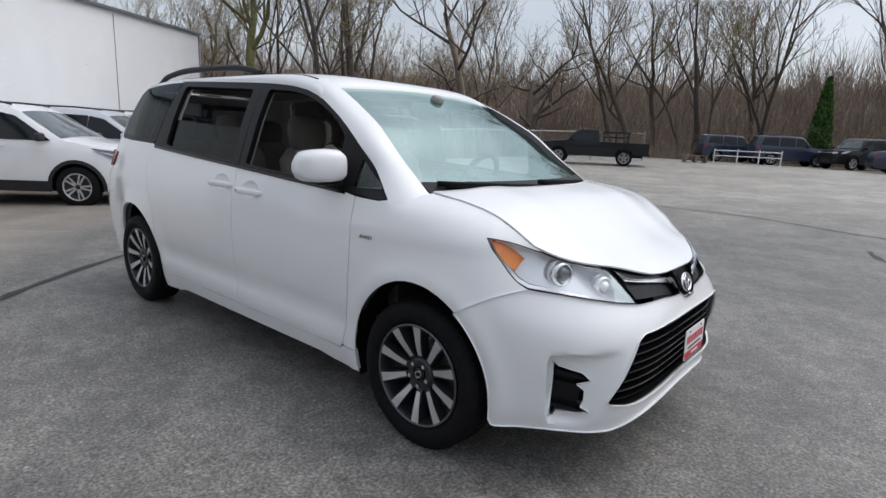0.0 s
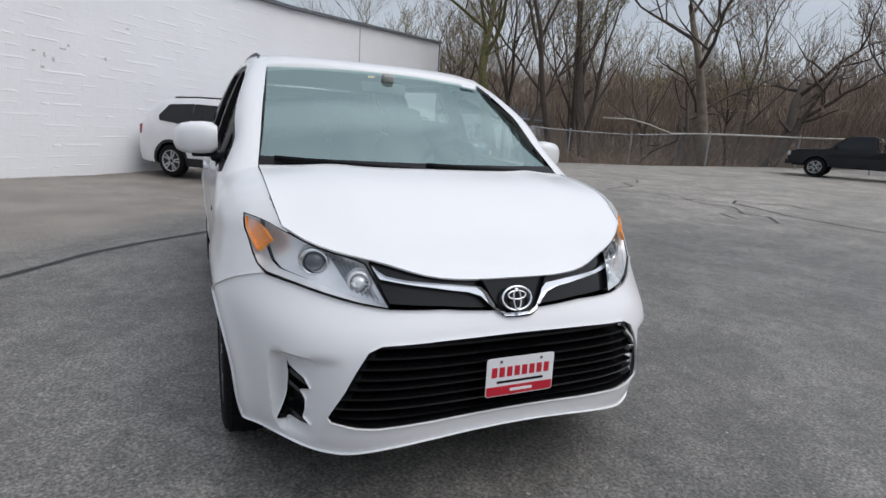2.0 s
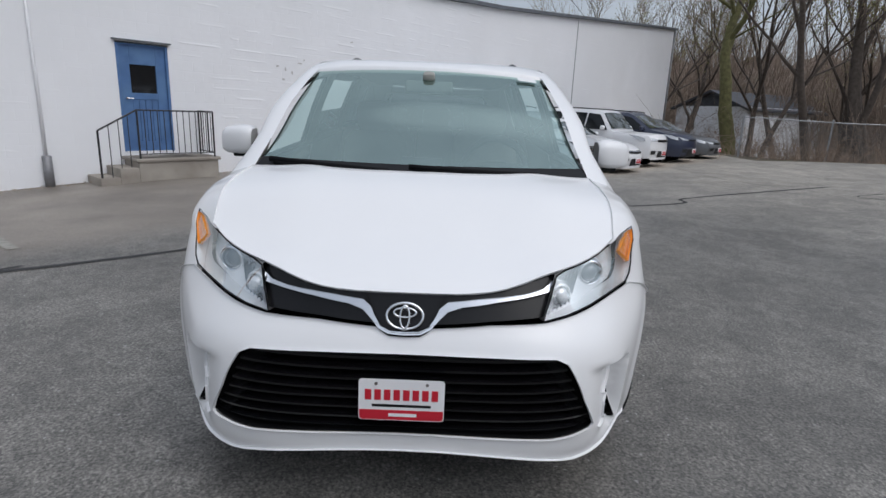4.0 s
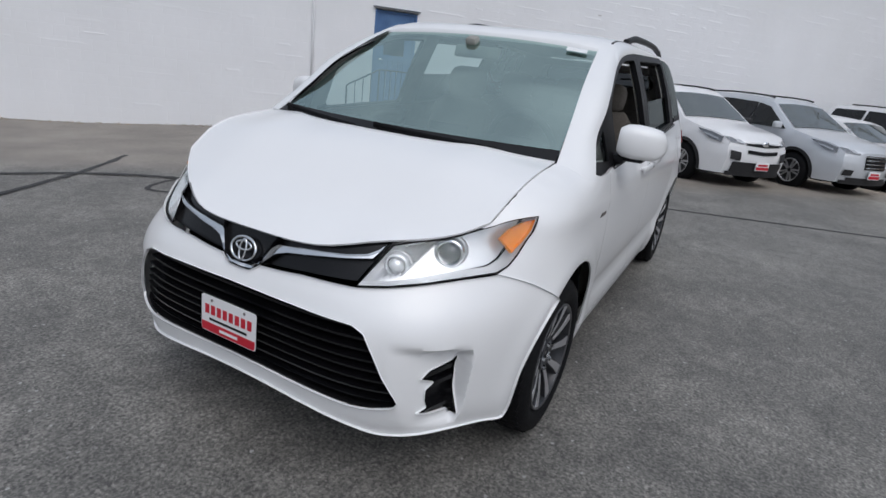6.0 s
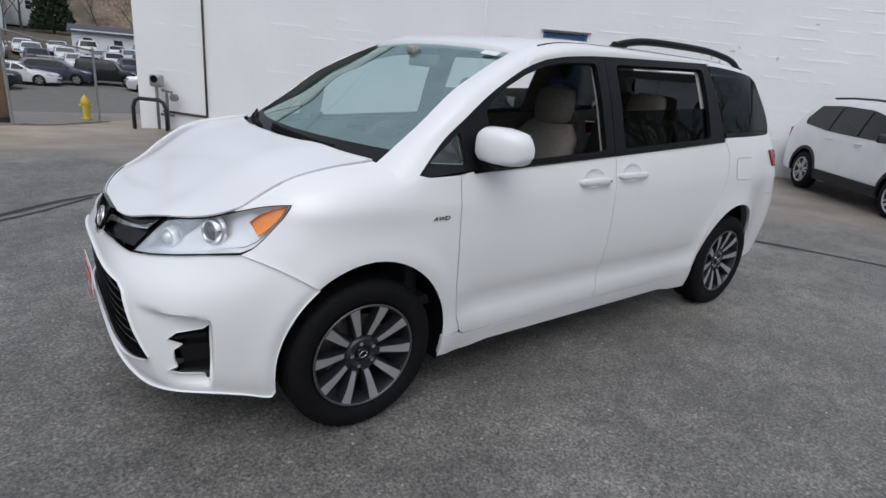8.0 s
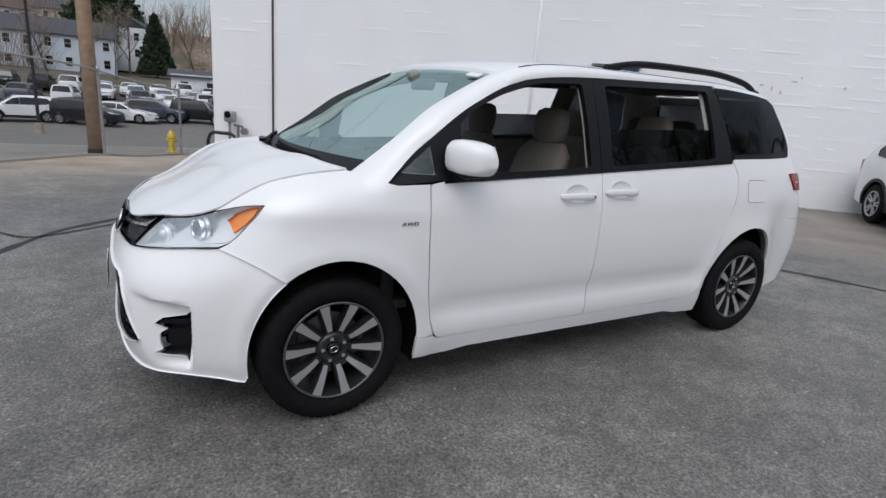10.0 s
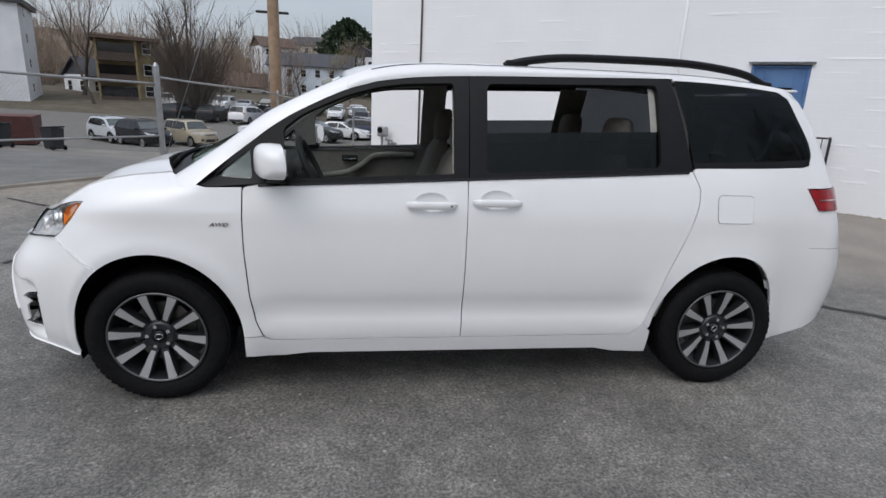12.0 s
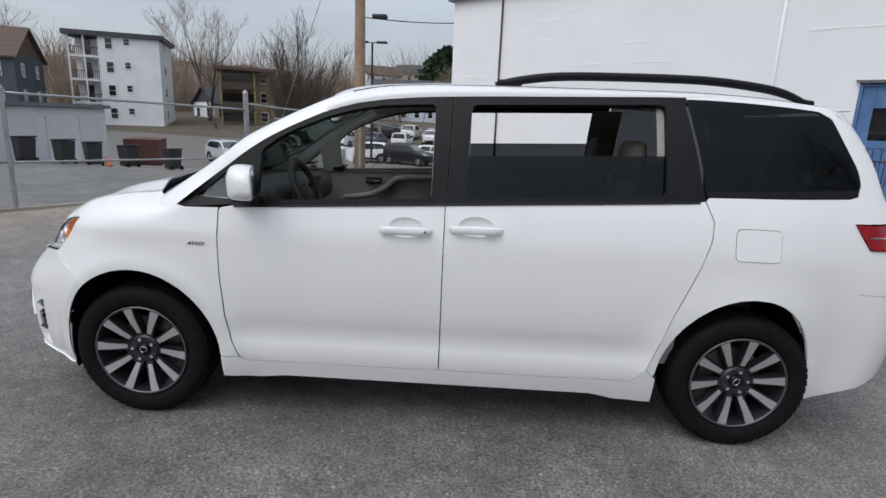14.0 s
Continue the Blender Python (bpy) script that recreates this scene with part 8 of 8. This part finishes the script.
def gable(parent, w, d, z0, h, material, over=.4):
    """Pitched roof with its ridge along x."""
    a, b = w / 2 + over, d / 2 + over
    t = .18
    vs = [(-a, -b, z0 - .2), (a, -b, z0 - .2), (a, 0, z0 + h), (-a, 0, z0 + h), (-a, b, z0 - .2), (a, b, z0 - .2)]
    vs += [(x, y, z - t) for x, y, z in vs]
    fs = [(0, 1, 2, 3), (3, 2, 5, 4), (6, 9, 8, 7), (9, 10, 11, 8), (0, 6, 7, 1), (4, 5, 11, 10), (1, 7, 8, 2), (2, 8, 11, 5), (0, 3, 9, 6), (3, 4, 10, 9)]
    mesh_part("roof", vs, fs, material, parent, smooth=False)
    for s in (1, -1):
        x = s * (w / 2 - .05)
        mesh_part("gable_wall", [(x, -d / 2, z0 - .1), (x, d / 2, z0 - .1), (x, 0, z0 + h * .88)], [(0, 1, 2)], parent.children[0].data.materials[0], parent, smooth=False)


def facing(x, y, at=(0, 3.8)):
    """Turn that brings the -y side to the lot."""
    return math.degrees(math.atan2(x - at[0], -(y - at[1])))


def house(name, label, x, y, w, d, storeys, siding, roof_m, rows, yaw=None, ridge_h=2.4, z=None, turn=0.0):
    x, y = across(x, y)
    zz = ground_z(x, y) if z is None else z
    h = thing(name, label, "house", pose(x, y, zz, 0, 0, (facing(x, y) + 180 if yaw is None else yaw) + turn))
    H = storeys * 2.75 + .5
    house_box(h, "wall", (w, d, H + 1.5), pose(0, 0, H / 2 - .75), siding)
    gable(h, w, d, H, ridge_h, roof_m)
    for st in range(storeys):
        for i in range(rows):
            house_window(h, -w / 2 + w * (i + .5) / rows, -d / 2 - .02, 1.75 + 2.75 * st, .85, 1.3, "-y")
        for i in range(2):
            for f, s in (("+x", 1), ("-x", -1)):
                house_window(h, s * (w / 2 + .02), -d / 4 + d / 2 * i, 1.75 + 2.75 * st, .8, 1.3, f)
    return h


# four-storey white block with stacked balconies
bx, by = across(40.6, -72.0)
apt = thing("apartment_building", "white four-storey block with stacked brown balconies", "building", pose(bx, by, ground_z(bx, by) - 1.0, 0, 0, facing(bx, by) + 180 - 12))
house_box(apt, "wall", (6.6, 9.0, 12.2), pose(1.9, 0, 5.1), SIDING_W, "white siding wall")
house_box(apt, "wall", (3.2, 6.5, 12.0), pose(-3.0, 1.25, 5.0), SIDING_W, "white porch wall")
house_box(apt, "roof", (10.9, 9.7, .55), pose(.2, 0, 11.4), SHINGLE, "flat roof with grey cornice")
for k in range(4):
    z = .5 + 2.75 * k
    b = house_box(apt, "balcony", (3.5, 2.6, .28), pose(-3.05, -3.2, z), TRIM_W, "white balcony slab with dark rail")
    house_box(b, "balcony_rail", (3.3, .06, .08), pose(-3.05, -4.42, z + 1.05), BROWN_WOOD)
    for i in range(16):
        house_box(b, "baluster", (.06, .05, .95), pose(-4.65 + .213 * i, -4.42, z + .58), BROWN_WOOD)
    house_box(apt, "balcony_door", (.9, .1, 2.0), pose(-3.4, -2.02, z + 1.15), DARK_GLASS)
    house_window(apt, -.35, -4.52, z + 1.6, .7, 1.2, "-y")
    house_window(apt, 1.6, -4.52, z + 1.9, .55, .7, "-y")
    house_window(apt, 5.22, -1.5, z + 1.7, .6, .9, "+x")
for x in (-4.7, -3.05, -1.45):
    house_box(apt, "balcony_post", (.18, .18, 11.4), pose(x, -4.4, 5.6), TRIM_W)

# ochre house with brown porches
yx, yy = across(27.6, -81.2)
och = thing("apartment_house", "ochre three-storey house with dark stacked porches", "house", pose(yx, yy, -.3, 0, 0, facing(yx, yy) + 180))
house_box(och, "wall", (7.2, 8, 9.0), pose(0, 1, 3.2), SIDING_Y)
house_box(och, "roof", (7.8, 10.6, .4), pose(0, -.2, 7.8), SHINGLE_BR)
for k in range(3):
    z = -.3 + 2.7 * k
    b = house_box(och, "porch", (4.4, 2.0, .35), pose(-1.2, -4.0, z + .1), BROWN_WOOD)
    house_box(b, "porch_rail", (4.4, .1, .75), pose(-1.2, -4.9, z + .6), BROWN_WOOD)
    house_box(och, "porch_back", (4.2, .1, 2.0), pose(-1.2, -3.04, z + 1.2), DARK_GLASS)
    house_window(och, 2.3, -3.06, z + 1.7, .9, 1.3, "-y")
for x in (-3.4, 1.0):
    house_box(och, "porch_post", (.22, .22, 8.2), pose(x, -4.85, 3.6), SIDING_Y)

house("house", "pale blue clapboard house with a dark gable roof", 4.1, -111, 15.5, 9, 2, SIDING_B, SHINGLE, 6, z=1.0, turn=-6)
house("house", "cream house with white porch on the hillside", 17.1, -110, 8.5, 8, 2, SIDING_C, SHINGLE_BR, 3, z=-3.2, turn=15)
house("house", "white gabled house on the hillside", -7.0, -120, 8, 8, 2, SIDING_W, SHINGLE, 3, z=3.6, turn=70)
house("house", "small white house on the far hillside", 15, -150, 9, 8, 2, SIDING_W, SHINGLE_BR, 3, z=7, turn=20)
house("house", "cream house high on the far hillside", 6, -165, 10, 8, 2, SIDING_C, SHINGLE, 3, z=9, turn=-20)
house("house", "small white house between bare trees", 34.5, -88, 5, 6, 2, SIDING_W, SHINGLE, 2, z=-3, turn=30)
house("house", "white house glimpsed through the trees below the lot", -50.0, 29.0, 12, 7, 2, SIDING_W, SHINGLE, 4, z=-3.2, ridge_h=1.4, yaw=-60)
house("house", "dark slate house with brown gabled roof", 50, -60, 10, 9, 2, SIDING_D, SHINGLE_BR, 3, z=.6, turn=-20, ridge_h=3.2)
house("low_building", "long low white commercial building behind the far lot", -12.5, -78, 9, 8, 1, SIDING_W, SHINGLE, 3, z=-1.2, ridge_h=.6)

# ---- white sheds, bins, dumpster ----
hx_, hy_ = across(17.5, -21.5)
shed = thing("storage_shed", "long low white storage shed with a dark flat roof", "shed", pose(hx_, hy_, ground_z(hx_, hy_), 0, 0, 95))
house_box(shed, "wall", (10.5, 3.0, 2.5), pose(0, -1.2, 1.15), SIDING_W, "white corrugated shed wall")
house_box(shed, "roof", (10.9, 3.5, .16), pose(0, -1.2, 2.45, 2, 0, 0), ROOF_EDGE, "dark flat roof edge")
for i in range(4):
    house_box(shed, "shed_door", (1.9, .06, 2.0), pose(-3.8 + 2.5 * i, .33, 1.0), TRIM_W)
BIN = mat("dark_bin_plastic", (.018, .02, .024), .55, 0, .2, 10)
RUST = mat("rusty_red_steel", (.115, .04, .034), .7, .1, .25, 3, bump=.2, bscale=12)


def bin_at(x, y, yaw):
    x, y = across(x, y)
    b = thing("wheeled_bin", "black wheeled rubbish bin on the street side", "bin", pose(x, y, ground_z(x, y), 0, 0, yaw), "bins by the shed")
    bm = bmesh.new()
    v = []
    for z, a, c in ((.06, .24, .26), (.95, .29, .34)):
        v.append([bm.verts.new((sx * a, sy * c, z)) for sx, sy in ((-1, -1), (1, -1), (1, 1), (-1, 1))])
    for j in range(4):
        bm.faces.new((v[0][j], v[0][(j + 1) % 4], v[1][(j + 1) % 4], v[1][j]))
    bm.faces.new(v[0][::-1])
    bm.faces.new(v[1])
    part("body", bm, BIN, b, smooth=False)
    bm = bmesh.new()
    box_into(bm, (.64, .76, .07), pose(0, .02, .99, 4, 0, 0), .03)
    part("lid", bm, BIN, b)
    for s in (1, -1):
        bm = bmesh.new()
        cyl_into(bm, .11, .11, (s * .24, .28, .11), (s * .30, .28, .11), 12)
        part("wheel", bm, RUBBER, b)
    return b


for x, y, a in ((15.7, -18.3, 60), (15.3, -20.0, 66), (14.6, -20.8, 50), (13.9, -22.3, 70), (12.4, -23.4, 62)):
    bin_at(x, y, a)
cone_x, cone_y = across(14.1, -21.0)
cone = thing("traffic_cone", "orange traffic cone beside the bins", "cone", pose(cone_x, cone_y, ground_z(cone_x, cone_y)) @ Matrix.Scale(.7, 4))
v, f = lathe([(.17, .03), (.14, .04), (.03, .68), (.001, .69)], 14, "z")
mesh_part("body", v, f, mat("cone_orange", (.75, .16, .03), .6), cone)
house_box(cone, "base", (.38, .38, .04), pose(0, 0, .02), BIN)
dmp = thing("dumpster", "rusty red steel dumpster behind the fence", "dumpster", pose(*across(16.2, -28.5), ground_z(*across(16.2, -28.5)), 0, 0, 110))
bm = bmesh.new()
v = [[bm.verts.new((sx * a, sy * .85, z)) for sx, sy in ((-1, -1), (1, -1), (1, 1), (-1, 1))] for z, a in ((.15, 1.2), (1.5, 1.45))]
for j in range(4):
    bm.faces.new((v[0][j], v[0][(j + 1) % 4], v[1][(j + 1) % 4], v[1][j]))
bm.faces.new(v[0][::-1])
bm.faces.new(v[1])
part("container", bm, RUST, dmp, smooth=False)
for x in (-.9, -.3, .3, .9):
    house_box(dmp, "rib", (.10, .12, 1.25), pose(x, -.90, .82), RUST)
house_box(dmp, "skid", (2.2, 1.4, .16), pose(0, 0, .08), MATT_BLACK)

# ---- things by the brush ----
PALLET = mat("grey_pallet_wood", (.24, .19, .14), .9, 0, .25, 6)
pal = thing("pallet_stack", "small stack of weathered wooden pallets by the brush", "pallet", pose(-6.6, 31.0, ground_z(-6.6, 31.0), 0, 0, 25))
for k in range(3):
    for i in range(6):
        house_box(pal, "board", (1.2, .10, .022), pose(0, -.5 + .2 * i, .115 + .14 * k), PALLET)
    for i in range(3):
        house_box(pal, "bearer", (.10, 1.1, .09), pose(-.55 + .55 * i, 0, .058 + .14 * k), PALLET)
wr = thing("low_fence", "low white pipe rail beside the parked cars", "rail", pose(-4.2, 32.4, ground_z(-4.2, 32.4), 0, 0, 22))
for z in (.75, .45):
    bm = bmesh.new()
    cyl_into(bm, .03, .03, (-1.7, 0, z), (1.7, 0, z), 8)
    part("rail", bm, TRIM_W, wr)
for x in (-1.7, -.5, .6, 1.7):
    bm = bmesh.new()
    cyl_into(bm, .035, .035, (x, 0, -.1), (x, 0, .85), 8)
    part("post", bm, TRIM_W, wr)
